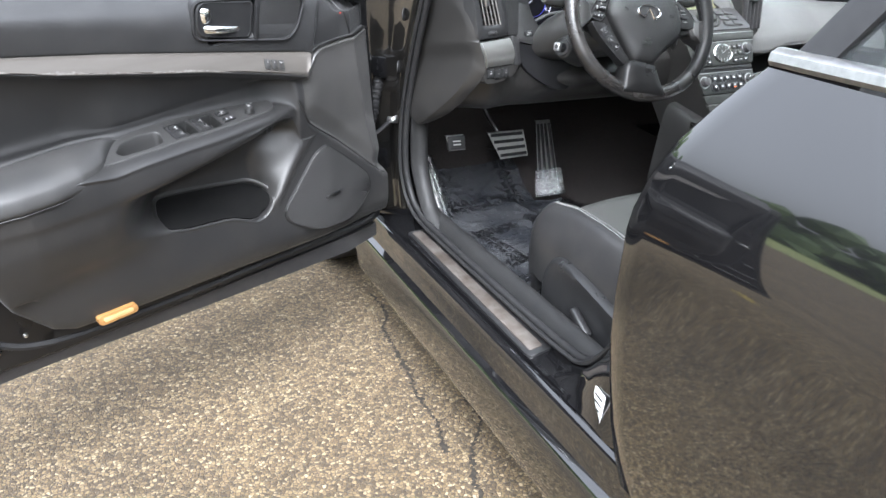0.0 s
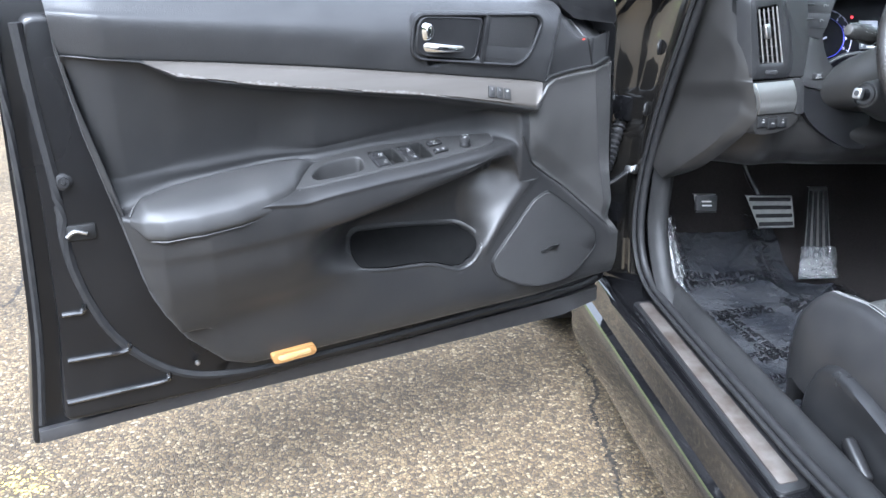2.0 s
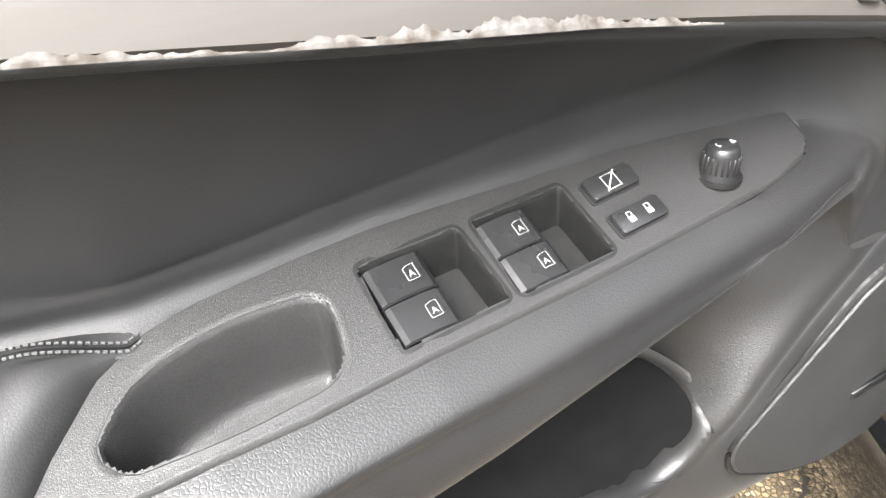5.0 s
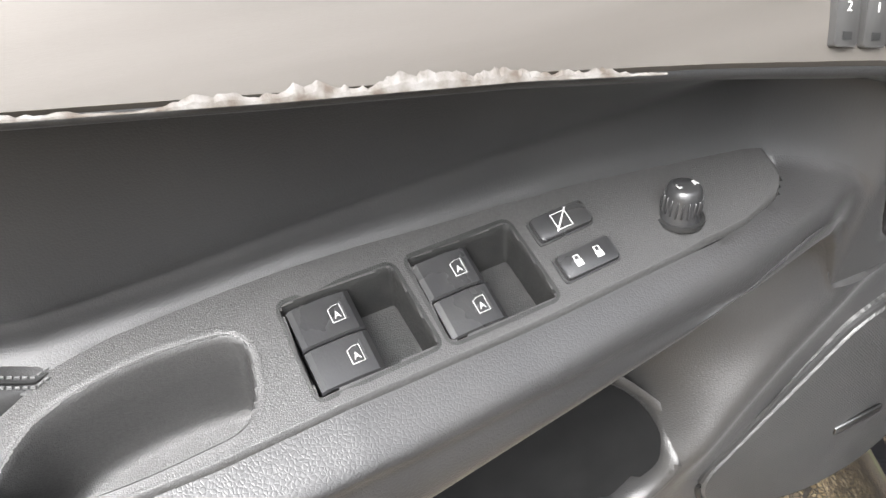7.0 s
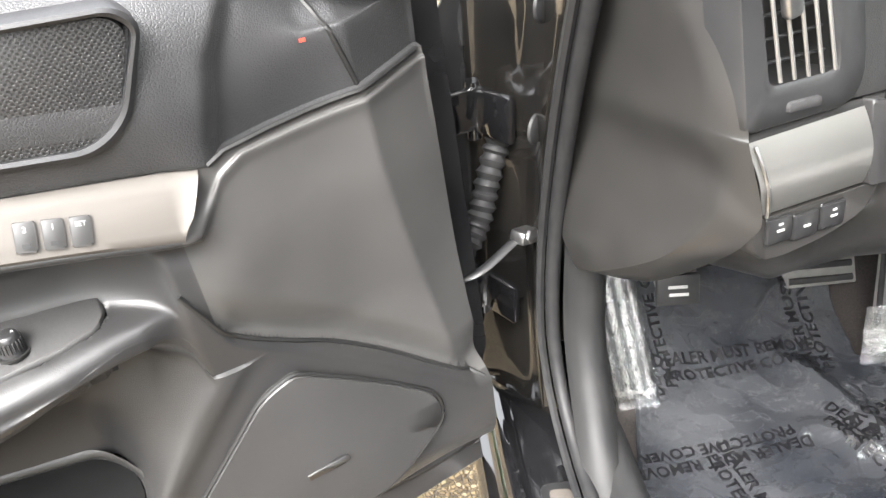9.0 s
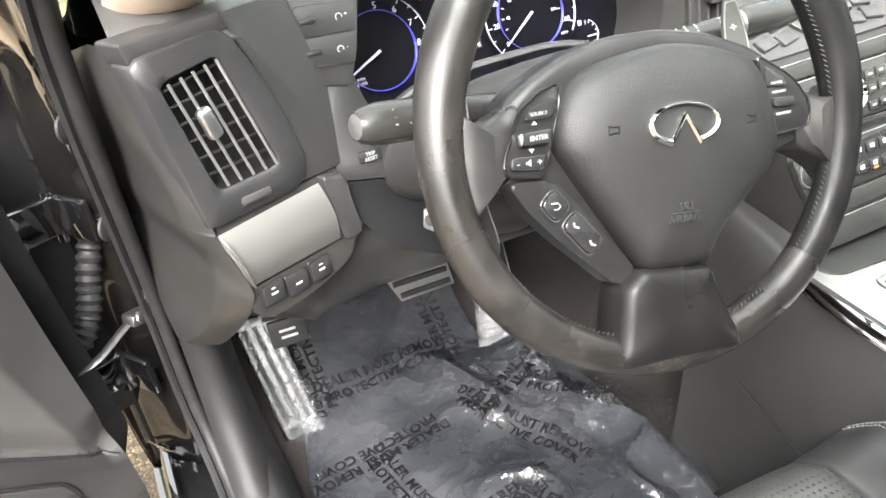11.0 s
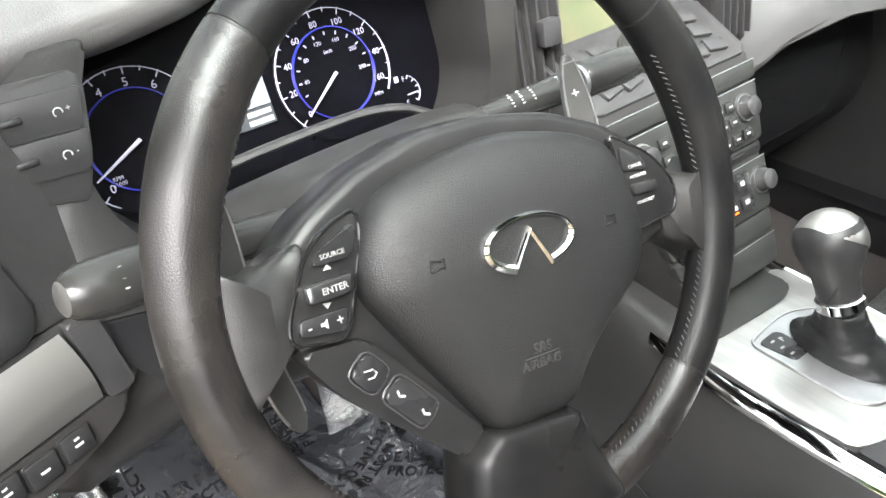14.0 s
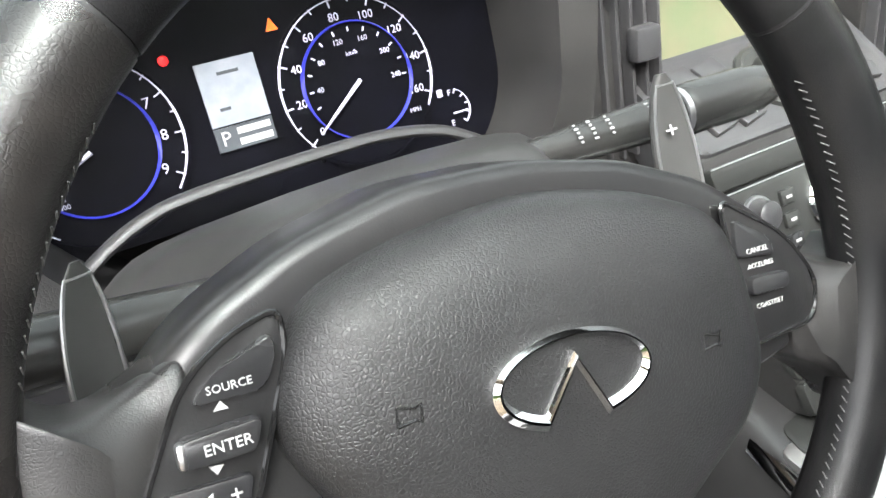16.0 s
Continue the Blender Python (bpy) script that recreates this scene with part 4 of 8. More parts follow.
VINYL_FLAT = mat("lower_vinyl", (0.013, 0.013, 0.0135), (0.019, 0.0185, 0.018), 0.40, scale=9, dust=0.04, bump=0.20, bscale=560, cells=True)
VINYL_TOP = mat("upper_vinyl", (0.0185, 0.0187, 0.0193), (0.0255, 0.0255, 0.026), 0.41, scale=18, bump=0.34, bscale=400, cells=True, dust=0.05)
ARM_VINYL = mat("armrest_vinyl", (0.012, 0.012, 0.0123), (0.0175, 0.017, 0.0168), 0.40, scale=12, dust=0.03, bump=0.15, bscale=560, cells=True)
COVER = mat("cover_plastic", (0.034, 0.0333, 0.0325), (0.042, 0.041, 0.0395), 0.46, scale=14, dust=0.04, bump=0.12, bscale=700, cells=True)
# near-black base that stands for the shade deep in the map pocket
POCKET_SHADE = mat("pocket_shade", (0.004, 0.004, 0.004), (0.006, 0.006, 0.006), 1.0, spec=0.05, scale=60)
SCUFF = mat("bared_primer", (0.042, 0.034, 0.027), (0.105, 0.101, 0.096), 0.7, scale=170, bump=0.4, bscale=500, spec=0.2)
AMBER_GLOW = mat("pale_amber_lens", (0.34, 0.20, 0.075), (0.40, 0.26, 0.12), 0.35)
RED_DOT = mat("red_mark", (0.5, 0.03, 0.02), (0.6, 0.05, 0.03), 0.5)
GRILLE = perforated("fine_grille", (0.028, 0.028, 0.028), (0.034, 0.0335, 0.0335), 0.0022)
GRILLE_COARSE = perforated("coarse_grille", (0.013, 0.013, 0.0135), (0.018, 0.018, 0.018), 0.0042)
CHROME_DARK = mat("dark_chrome", (0.12, 0.12, 0.12), (0.16, 0.16, 0.16), 0.3, metal=1.0)
# plate plastic darkened to stand for shade in the finger wells
WELL_SHADE = mat("well_shade", (0.006, 0.006, 0.006), (0.011, 0.011, 0.0105), 0.62, spec=0.25, scale=140, bump=0.25, bscale=1000, cells=True)
KEY_GREY = mat("grey_keycap", (0.022, 0.0215, 0.021), (0.028, 0.0275, 0.027), 0.45)
KEY_BLACK = mat("black_keycap", (0.012, 0.012, 0.013), (0.018, 0.018, 0.018), 0.33, scale=60, bump=0.05, bscale=900)
PLATE = mat("switch_plate_plastic", (0.016, 0.016, 0.016), (0.0255, 0.025, 0.0245), 0.50, spec=0.36, scale=900, bump=0.22, bscale=1000, cells=True, spread=0.1)
PAD_LEATHER = mat("armrest_leather", (0.022, 0.022, 0.0222), (0.029, 0.0285, 0.028), 0.58, scale=14, bump=0.10, bscale=600, cells=True)
STITCH_DARK = mat("charcoal_thread", (0.07, 0.07, 0.07), (0.10, 0.10, 0.10), 0.8, scale=700)
armrest_fittings(driver_door())


# ---- car body: rocker, pillars, closed rear door, fender, roof (x across, y forward, z up; car's middle at x = 0) ----
BEIGE = mat("beige_cloth_trim", (0.42, 0.33, 0.25), (0.48, 0.38, 0.29), 0.8, scale=60, bump=0.2, bscale=900)
GLASS = bpy.data.materials.new("tinted_glass")
GLASS.use_nodes = True
GLASS.node_tree.nodes["Principled BSDF"].inputs["Base Color"].default_value = (0.75, 0.82, 0.78, 1)
GLASS.node_tree.nodes["Principled BSDF"].inputs["Transmission Weight"].default_value = 1.0
GLASS.node_tree.nodes["Principled BSDF"].inputs["Roughness"].default_value = 0.02
GLASS.node_tree.nodes["Principled BSDF"].inputs["IOR"].default_value = 1.45
TRIM_GREY = mat("sill_trim_plastic", (0.012, 0.0122, 0.0126), (0.018, 0.018, 0.018), 0.64, spec=0.22, scale=25, bump=0.2, bscale=700, cells=True)
SILL_ALU = mat("stained_aluminium", (0.075, 0.060, 0.050), (0.16, 0.145, 0.132), 0.42, metal=0.6, scale=22, spread=0.12, bump=0.1, bscale=500)
PAPER = mat("white_label", (0.74, 0.74, 0.72), (0.8, 0.8, 0.78), 0.6)


def extrude_y(profile, ys):
    return grid_bm([[(x, y, z) for x, z in profile] for y in ys])


def curve2(pts, per=6):
    return [(p.x, p.y) for p in smoothpath([(a, b, 0) for a, b in pts], per)]


body = thing("sedan", (-0.8, 0.5, 0.165), "gloss black sedan body around the open driver's doorway", "car")
rock = curve2([(-0.80, 0.160), (-0.862, 0.163), (-0.879, 0.185), (-0.886, 0.23), (-0.886, 0.283), (-0.879, 0.303)], 4)
rock2 = [(-0.873, 0.306), (-0.866, 0.312), (-0.862, 0.330), (-0.860, 0.352)] + curve2([(-0.859, 0.360), (-0.855, 0.371), (-0.846, 0.376)], 4) + [(-0.842, 0.375), (-0.840, 0.368), (-0.835, 0.368), (-0.833, 0.377), (-0.776, 0.383), (-0.772, 0.372), (-0.70, 0.36)]
ys = list(np.linspace(-1.2, 1.93, 24))
part("rocker_cover", extrude_y(rock, ys), PAINT, body, angle=30)
part("sill", extrude_y([rock[-1]] + rock2, ys), PAINT, body, angle=30)
inner = curve2([(-0.768, 0.378), (-0.757, 0.402), (-0.742, 0.421), (-0.722, 0.424), (-0.706, 0.40), (-0.696, 0.35), (-0.69, 0.29)], 5)
part("sill_trim", extrude_y(inner, list(np.linspace(0.2, 1.74, 20))), TRIM_GREY, body, "dark grey grained plastic sill cover", angle=60)

# aluminium scuff plate in its black rim
plate = thing("scuff_plate", (-0.805, 1.35, 0.380), "brushed aluminium scuff plate with a black rim on the door sill", "scuff plate")
rim = rounded([(-0.834, 1.022), (-0.776, 1.030), (-0.780, 1.682), (-0.824, 1.686)], [0.02, 0.012, 0.008, 0.012], 4)
tilt = axes((0, 0, 0.3815), (1, 0, 0.1), (0, 1, 0))
part("rim", prism_bm([(x + 0.8, y) for x, y in rim], Matrix.Translation((-0.8, 0, 0)) @ tilt, -0.004, 0.004, 0.002), PLASTIC, plate)
face = rounded([(-0.822, 1.042), (-0.790, 1.044), (-0.788, 1.670), (-0.814, 1.674)], 0.006, 4)
part("face", prism_bm([(x + 0.8, y) for x, y in face], Matrix.Translation((-0.8, 0, 0)) @ tilt, 0.0035, 0.006, 0.0008), SILL_ALU, plate, "brushed aluminium face, worn and stained")

# doorway seal, running along the sill and up the pillar
SEAL = [(-0.74, 0.80, 0.62), (-0.765, 0.83, 0.52), (-0.772, 0.90, 0.432), (-0.772, 1.0, 0.410), (-0.772, 1.3, 0.405), (-0.772, 1.58, 0.405), (-0.775, 1.70, 0.415), (-0.78, 1.765, 0.46), (-0.785, 1.79, 0.54), (-0.785, 1.782, 0.66), (-0.785, 1.735, 0.80), (-0.784, 1.665, 0.95), (-0.778, 1.59, 1.09), (-0.75, 1.45, 1.22), (-0.66, 1.15, 1.36)]
sp = smoothpath(SEAL, 8)
part("doorway_seal", tube_bm(sp, 0.0085, 10, up=(1, 0, 0.2)), RUBBER, body, "black rubber doorway seal")
part("seal_lip", tube_bm([p + Vector((-0.014, 0.004, -0.004)) for p in sp], 0.005, 6, up=(1, 0, 0.2)), RUBBER, body)


def y_seal(z):
    return lerp([(0.40, 1.755), (0.46, 1.772), (0.54, 1.796), (0.66, 1.788), (0.80, 1.742), (0.95, 1.672), (1.09, 1.597), (1.22, 1.46)], z)


# hinge pillar: painted, with two pressed steps
rows = []
for z in np.linspace(0.36, 1.20, 43):
    y0 = y_seal(z)
    out = max(1.915 - max(z - 0.98, 0) * 1.9, y0 + 0.05)
    mid = 0.5 * (y0 + out)
    bump = 0.012 * math.sin(14 * z)
    rows.append([(x, y, z) for x, y in curve2([(-0.783, y0), (-0.792, y0 + 0.018), (-0.800, y0 + 0.028), (-0.806 - 0.004 * math.sin(9 * z), mid - 0.006 + bump * 0.4), (-0.818, mid + 0.012), (-0.842, out - 0.03), (-0.858, out - 0.012), (-0.862, out), (-0.874, out + 0.008)], 3)])
# brown in the base colour stands for the ground mirrored in the pillar
TINTED_JAMB = mat("brown_tinted_jamb_paint", (0.005, 0.0049, 0.0048), (0.011, 0.0100, 0.0088), 0.20, scale=11, coat=0.6, spread=0.1)
part("hinge_pillar", grid_bm(rows), TINTED_JAMB, body, "black pillar paint, brown ground reflection tinted into its colour", angle=60)
part("pillar_foot", grid_bm([[(-0.783 - 0.09 * a, 1.74 + 0.18 * a, 0.372 + 0.05 * b * (1 - a)) for a in (0, 0.3, 0.6, 1.0)] for b in (0, 0.5, 1.0)]), PAINT, body)
lipp = smoothpath([(-0.862, 1.918, 0.33), (-0.862, 1.917, 0.6), (-0.862, 1.915, 0.85), (-0.862, 1.912, 0.98), (-0.85, 1.80, 1.06), (-0.83, 1.66, 1.13)], 8)
part("fender_seal", tube_bm(lipp, 0.006, 6), RUBBER, body)
for y, z in ((1.735, 0.935), (1.772, 0.80)):
    part("grommet", lathe_bm([(0, 0), (0.016, 0), (0.0155, 0.003), (0.012, 0.0045), (0, 0.005)], axes((-0.806, y + 0.012, z), (0.6, 0.8, 0), (0, 0, 1)) @ pose(0, 0, 0), 16), RUBBER, body)

# inner flange of the fender, seen past the open door
fl = [(-0.846, 1.903, 1.00), (-0.852, 1.903, 0.985), (-0.884, 1.899, 0.903), (-0.92, 1.894, 0.85), (-0.935, 1.890, 0.45), (-0.862, 1.915, 0.45), (-0.862, 1.915, 0.97)]
bm = bmesh.new()
bm.faces.new([bm.verts.new(p) for p in fl])
part("fender_flange", shell(bm, 0.003), PLASTIC, body)

# front fender and scuttle
rows = []
for y in np.linspace(1.924, 3.1, 14):
    f = (y - 1.92) / 1.18
    rows.append([(x, y, z) for x, z in curve2([(-0.86, 0.20), (-0.882, 0.35), (-0.893, 0.60), (-0.885, 0.82), (-0.858, 0.93 - 0.03 * f), (-0.80, 0.985 - 0.06 * f), (-0.70, 1.01 - 0.09 * f), (-0.35, 1.03 - 0.10 * f), (0.0, 1.04 - 0.10 * f)], 4)])
part("front_fender", shell(grid_bm(rows), 0.004), PAINT, body)

# B-pillar foot between the doorway and the rear door
rows = []
for s in np.linspace(0, 1, 22):
    ye = lerp([(0, 1.06), (0.18, 0.985), (0.34, 0.905), (0.5, 0.852), (0.65, 0.815), (0.80, 0.785), (0.88, 0.735), (1.0, 0.62)], s)
    ze = lerp([(0, 0.372), (0.18, 0.384), (0.34, 0.420), (0.5, 0.480), (0.65, 0.56), (1.0, 0.97)], s)
    yo = lerp([(0, 1.06), (0.3, 0.80), (0.5, 0.66), (0.8, 0.60), (1.0, 0.50)], s)
    zo = lerp([(0, 0.364), (0.3, 0.362), (0.5, 0.40), (0.65, 0.52), (1.0, 0.97)], s)
    rows.append([(-0.775, ye, ze + 0.008), (-0.784, ye - 0.006, ze + 0.001), (-0.800, ye - 0.014 * (s > 0), ze - 0.004), (-0.822, ye + (yo - ye) * 0.35, ze + (zo - ze) * 0.35), (-0.838, ye + (yo - ye) * 0.7, ze + (zo - ze) * 0.7), (-0.846, yo, zo)])
part("pillar_skin", grid_bm(rows), PAINT, body, angle=60)
lab = thing("pressure_label", (-0.822, 0.81, 0.40), "white paper label with printed bars on the door pillar", "label")
lm = axes((-0.8295, 0.800, 0.405), (-0.25, -0.96, 0.1), (0.15, 0.05, 1))
part("paper", prism_bm(rounded([(-0.022, -0.036), (0.022, -0.036), (0.022, 0.036), (-0.022, 0.036)], 0.004), lm, 0, 0.002), PAPER, lab)
for k in range(5):
    part("printed_bar", box_bm(lm @ pose(0, 0.024 - 0.011 * k, 0.0022), (0.034 - 0.004 * (k % 3), 0.0035, 0.0004)), DARK, lab)

# closed rear door with chrome belt strip and window
rear = thing("rear_door", (-0.88, 0.1, 0.37), "closed gloss black rear door with chrome belt strip", "car door")
EDGE = [(0.36, 0.672), (0.454, 0.690), (0.586, 0.706), (0.726, 0.706), (0.82, 0.690), (0.908, 0.662), (0.992, 0.606), (1.04, 0.570)]
zs = [0.362, 0.38, 0.42, 0.48, 0.55, 0.62, 0.70, 0.77, 0.80, 0.83, 0.88, 0.93, 0.98, 1.015, 1.035]
XR = [(0.36, -0.872), (0.45, -0.889), (0.60, -0.899), (0.75, -0.900), (0.80, -0.904), (0.84, -0.902), (0.90, -0.890), (0.95, -0.873), (1.0, -0.848), (1.04, -0.822)]
rows = []
for z in zs:
    ye = lerp(EDGE, z)
    x = lerp(XR, z)
    r = [(x + 0.030, ye - 0.006, z), (x + 0.014, ye + 0.0005, z), (x + 0.004, ye, z), (x, ye - 0.005, z)]
    for y in np.linspace(ye - 0.04, -0.75, 16):
        r.append((x - 0.010 * math.sin(math.pi * min((ye - y) / 1.5, 1)), y, z))
    rows.append(r)
part("skin", grid_bm(rows), PAINT, rear, angle=50)
bs = smoothpath([(-0.822, 0.570, 1.046), (-0.825, 0.45, 1.048), (-0.829, 0.2, 1.052), (-0.827, -0.3, 1.06), (-0.82, -0.7, 1.07)], 6)
rows = []
for p in bs:
    rows.append([p + Vector(v) for v in ((0.008, 0, -0.008), (-0.002, 0, -0.009), (-0.006, 0, -0.003), (-0.004, 0, 0.006), (0.006, 0, 0.011), (0.014, 0, 0.011))])
part("belt_strip", grid_bm(rows, False, True, True), STEEL, rear, "satin chrome belt strip")
rows = [[(-0.812 + 0.20 * s - 0.010 * math.sin(math.pi * s), y0 + (y1 - y0) * s, 1.045 + 0.36 * s) for s in np.linspace(0, 1, 8)] for y0, y1 in zip(np.linspace(0.50, -0.7, 12), np.linspace(0.33, -0.45, 12))]
part("window_pane", shell(grid_bm(rows), 0.004), GLASS, rear, "dark tinted side window")
rows = [[(-0.812 + 0.20 * s - 0.012 * math.sin(math.pi * s) + dx, 0.552 - 0.19 * s + dy, 1.045 + 0.36 * s) for s in np.linspace(0, 1, 8)] for dx, dy in ((0.02, 0.0), (-0.003, 0.0), (-0.006, -0.012), (-0.004, -0.05), (0.012, -0.055))]
part("window_frame", grid_bm(rows), PLASTIC, rear, "black window pillar cover", angle=50)

# roof, windscreen and front pillars close the cabin
rows = [[(x, y, 1.415 - 0.05 * (abs(x) / 0.6) ** 2 - 0.05 * ((y + 0.1) / 1.2) ** 2) for x in np.linspace(-0.60, 0.60, 13)] for y in np.linspace(0.95, -1.3, 14)]
part("roof", shell(grid_bm(rows), 0.035), BEIGE, body, "pale roof lining under a black roof")
for sx in (-1, 1):
    pil = smoothpath([(sx * 0.735, 1.93, 0.99), (sx * 0.715, 1.62, 1.135), (sx * 0.66, 1.28, 1.28), (sx * 0.59, 0.95, 1.365)], 8)
    part("windscreen_pillar", tube_bm(pil, 0.042, 12, flat=0.7), PAINT, body)
    pil = smoothpath([(sx * 0.700, 1.70, 1.045), (sx * 0.690, 1.62, 1.085), (sx * 0.655, 1.38, 1.20), (sx * 0.585, 1.0, 1.345)], 8)
    part("pillar_trim", tube_bm(pil, lambda s: 0.030 + 0.012 * min(s * 6, 1), 14, flat=0.8), BEIGE, body, "beige cloth covered pillar trim")
    part("roof_rail", tube_bm(smoothpath([(sx * 0.59, 0.95, 1.365), (sx * 0.60, 0.3, 1.385), (sx * 0.58, -0.6, 1.36), (sx * 0.56, -1.3, 1.27)], 6), 0.035, 8), PAINT, body)
rows = [[(x, 2.02 - 1.04 * s - 0.10 * (1 - (x / 0.72) ** 2) * 0 + 0.06 * (1 - (x / 0.72) ** 2), 1.0 + 0.365 * s + 0.01 * (1 - (x / 0.7) ** 2)) for x in np.linspace(-0.72 + 0.13 * s, 0.72 - 0.13 * s, 9)] for s in np.linspace(0, 1, 8)]
ws = part("windscreen", shell(grid_bm(rows), 0.005), GLASS, body, "clear windscreen")
ws.visible_shadow = False
# far side of the cabin: plain closed door panels, floor pan and bulkheads
part("far_side", shell(grid_bm([[(0.80 + 0.05 * math.sin(3 * z), y, z) for z in np.linspace(0.2, 1.04, 8)] for y in np.linspace(-1.2, 1.95, 6)]), 0.03), VINYL_FLAT, body, "dark passenger door trim")
part("rear_bulkhead", box_bm(pose(0, -0.95, 0.65), (1.6, 0.06, 0.9), 0.02), VINYL, body)
part("far_rocker", box_bm(pose(0.82, 0.4, 0.26), (0.12, 3.1, 0.2), 0.02), PAINT, body)
rows = []
for y, z in curve2([(-1.0, 0.27), (0.4, 0.27), (1.2, 0.270), (1.75, 0.272), (1.90, 0.305), (2.02, 0.385), (2.12, 0.50), (2.17, 0.70), (2.18, 0.98)], 4):
    rows.append([(x, y, z + 0.0) for x in np.linspace(-0.705, 0.80, 12)])
part("carpet", grid_bm(rows), CARPET, body, "charcoal carpet on the floor and bulkhead")
part("underbody", box_bm(pose(0, 0.4, 0.235), (1.55, 3.4, 0.03), 0.005), RUBBER, body)

# kick panel beside the pedals, running down into the sill trim
rows = []
for s in np.linspace(0, 1, 30):
    z = 0.30 + 0.435 * s
    y0 = lerp([(0.40, 1.735), (0.46, 1.758), (0.54, 1.782), (0.66, 1.775), (0.76, 1.745)], z)
    b = lerp([(0.30, 0.24), (0.37, 0.14), (0.40, 0.085), (0.44, 0.04), (0.50, 0.012), (0.58, 0.0)], z)
    rows.append([(-0.775, y0 - b, z), (-0.766, y0 - 0.020 - b, z), (-0.750, y0 - 0.030 - b, z), (-0.734, y0 - 0.020 - b, z), (-0.722 + 0.15 * b, y0 + 0.01, z), (-0.712 + 0.1 * b, y0 + 0.08, z), (-0.704, y0 + 0.30, z)])
part("kick_panel", grid_bm([list(map(Vector, r)) for r in rows]), TRIM_GREY, body, "dark grey plastic kick panel", angle=70)

# hinges, check strap and the wiring boot between pillar and door
for z in (0.790, 0.545):
    hinge = thing("door_hinge", (-0.845, 1.865, z), "black painted steel door hinge bolted to the pillar", "hinge", group="door hinges")
    part("pillar_leaf", box_bm(pose(-0.838, 1.852, z, 0, 0, 35), (0.012, 0.06, 0.055), 0.004), PAINT, hinge)
    part("door_leaf", box_bm(pose(-0.885, 1.855, z + 0.004, 0, 0, 20), (0.08, 0.012, 0.05), 0.004), PAINT, hinge)
    part("pin", lathe_bm([(0, -0.034), (0.009, -0.034), (0.009, 0.034), (0, 0.034)], pose(-0.858, 1.872, z), 12), PAINT, hinge)
    for dz in (-0.016, 0.016):
        part("bolt", lathe_bm([(0, 0), (0.009, 0), (0.009, 0.006), (0.004, 0.008), (0, 0.008)], axes((-0.905, 1.846, z + dz), -DU, (0, 0, 1)), 6), STEEL if z > 0.7 else PAINT, hinge)
strap = thing("check_strap", (-0.82, 1.82, 0.65), "steel door check strap with a bright bolt on the pillar", "door check")
part("arm", tube_bm(smoothpath([(-0.812, 1.818, 0.657), (-0.835, 1.80, 0.650), (-0.875, 1.775, 0.636), (-0.92, 1.78, 0.625)], 6), 0.0065, 8, flat=0.5), PLASTIC, strap)
part("bracket", box_bm(pose(-0.813, 1.812, 0.656, 0, 15, 40), (0.030, 0.022, 0.016), 0.004), STEEL, strap)
part("bolt", lathe_bm([(0, 0), (0.010, 0), (0.010, 0.005), (0.005, 0.008), (0, 0.009)], axes((-0.808, 1.806, 0.660), (0.7, 0.7, 0), (0, 0, 1)) , 6), STEEL, strap)
boot = thing("wiring_boot", (-0.86, 1.86, 0.68), "black ribbed rubber wiring boot between pillar and door", "cable boot")
bp_ = smoothpath([(-0.832, 1.862, 0.755), (-0.848, 1.845, 0.715), (-0.862, 1.828, 0.675), (-0.882, 1.812, 0.648), (-0.91, 1.81, 0.64)], 14)
part("sleeve", tube_bm(bp_, lambda s: 0.014 + 0.0022 * math.sin(s * 95), 12), RUBBER, boot)
part("white_plug", box_bm(pose(-0.834, 1.86, 0.762, 10, 5, 20), (0.012, 0.012, 0.028), 0.002), PAPER, boot)


# ---- dashboard ----
DASH = mat("dash_pad", (0.049, 0.049, 0.048), (0.060, 0.059, 0.058), 0.50, spec=0.45, scale=14, bump=0.18, bscale=450, cells=True)
DASH_LOW = mat("lower_dash_plastic", (0.015, 0.0145, 0.014), (0.022, 0.021, 0.020), 0.40, scale=20, bump=0.1, bscale=600, cells=True)
STRIP = mat("satin_silver_strip", (0.29, 0.285, 0.27), (0.32, 0.315, 0.30), 0.36, metal=0.85, scale=5, spread=0.03)
STACK_SILVER = mat("dark_silver_panel", (0.030, 0.031, 0.029), (0.038, 0.039, 0.0365), 0.42, metal=0.5, scale=20)
FASCIA = mat("fascia_vinyl", (0.021, 0.021, 0.0212), (0.028, 0.0278, 0.0275), 0.48, scale=14, bump=0.2, bscale=480, cells=True)
FASCIA_GREY = mat("fascia_plastic", (0.017, 0.0172, 0.0178), (0.022, 0.022, 0.0225), 0.44, scale=30, bump=0.12, bscale=900)
CAP_GREY = mat("end_cover_plastic", (0.017, 0.0165, 0.0158), (0.023, 0.022, 0.021), 0.38, scale=16, bump=0.06, bscale=700, cells=True)
GAUGE = mat("gauge_face", (0.0015, 0.0015, 0.002), (0.0025, 0.0025, 0.004), 0.35, spec=0.08)
PRINT = mat("lit_print", (0.36, 0.35, 0.42), (0.42, 0.40, 0.50), 0.5, emit=0.16)
BLUE = mat("blue_ring", (0.015, 0.015, 0.16), (0.025, 0.03, 0.28), 0.4, emit=0.10)
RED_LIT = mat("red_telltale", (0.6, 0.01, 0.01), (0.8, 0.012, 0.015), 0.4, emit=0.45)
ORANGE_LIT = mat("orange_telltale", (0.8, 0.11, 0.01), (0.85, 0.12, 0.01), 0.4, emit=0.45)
LCD = mat("grey_display", (0.12, 0.13, 0.15), (0.17, 0.18, 0.20), 0.4, scale=90, emit=0.42)
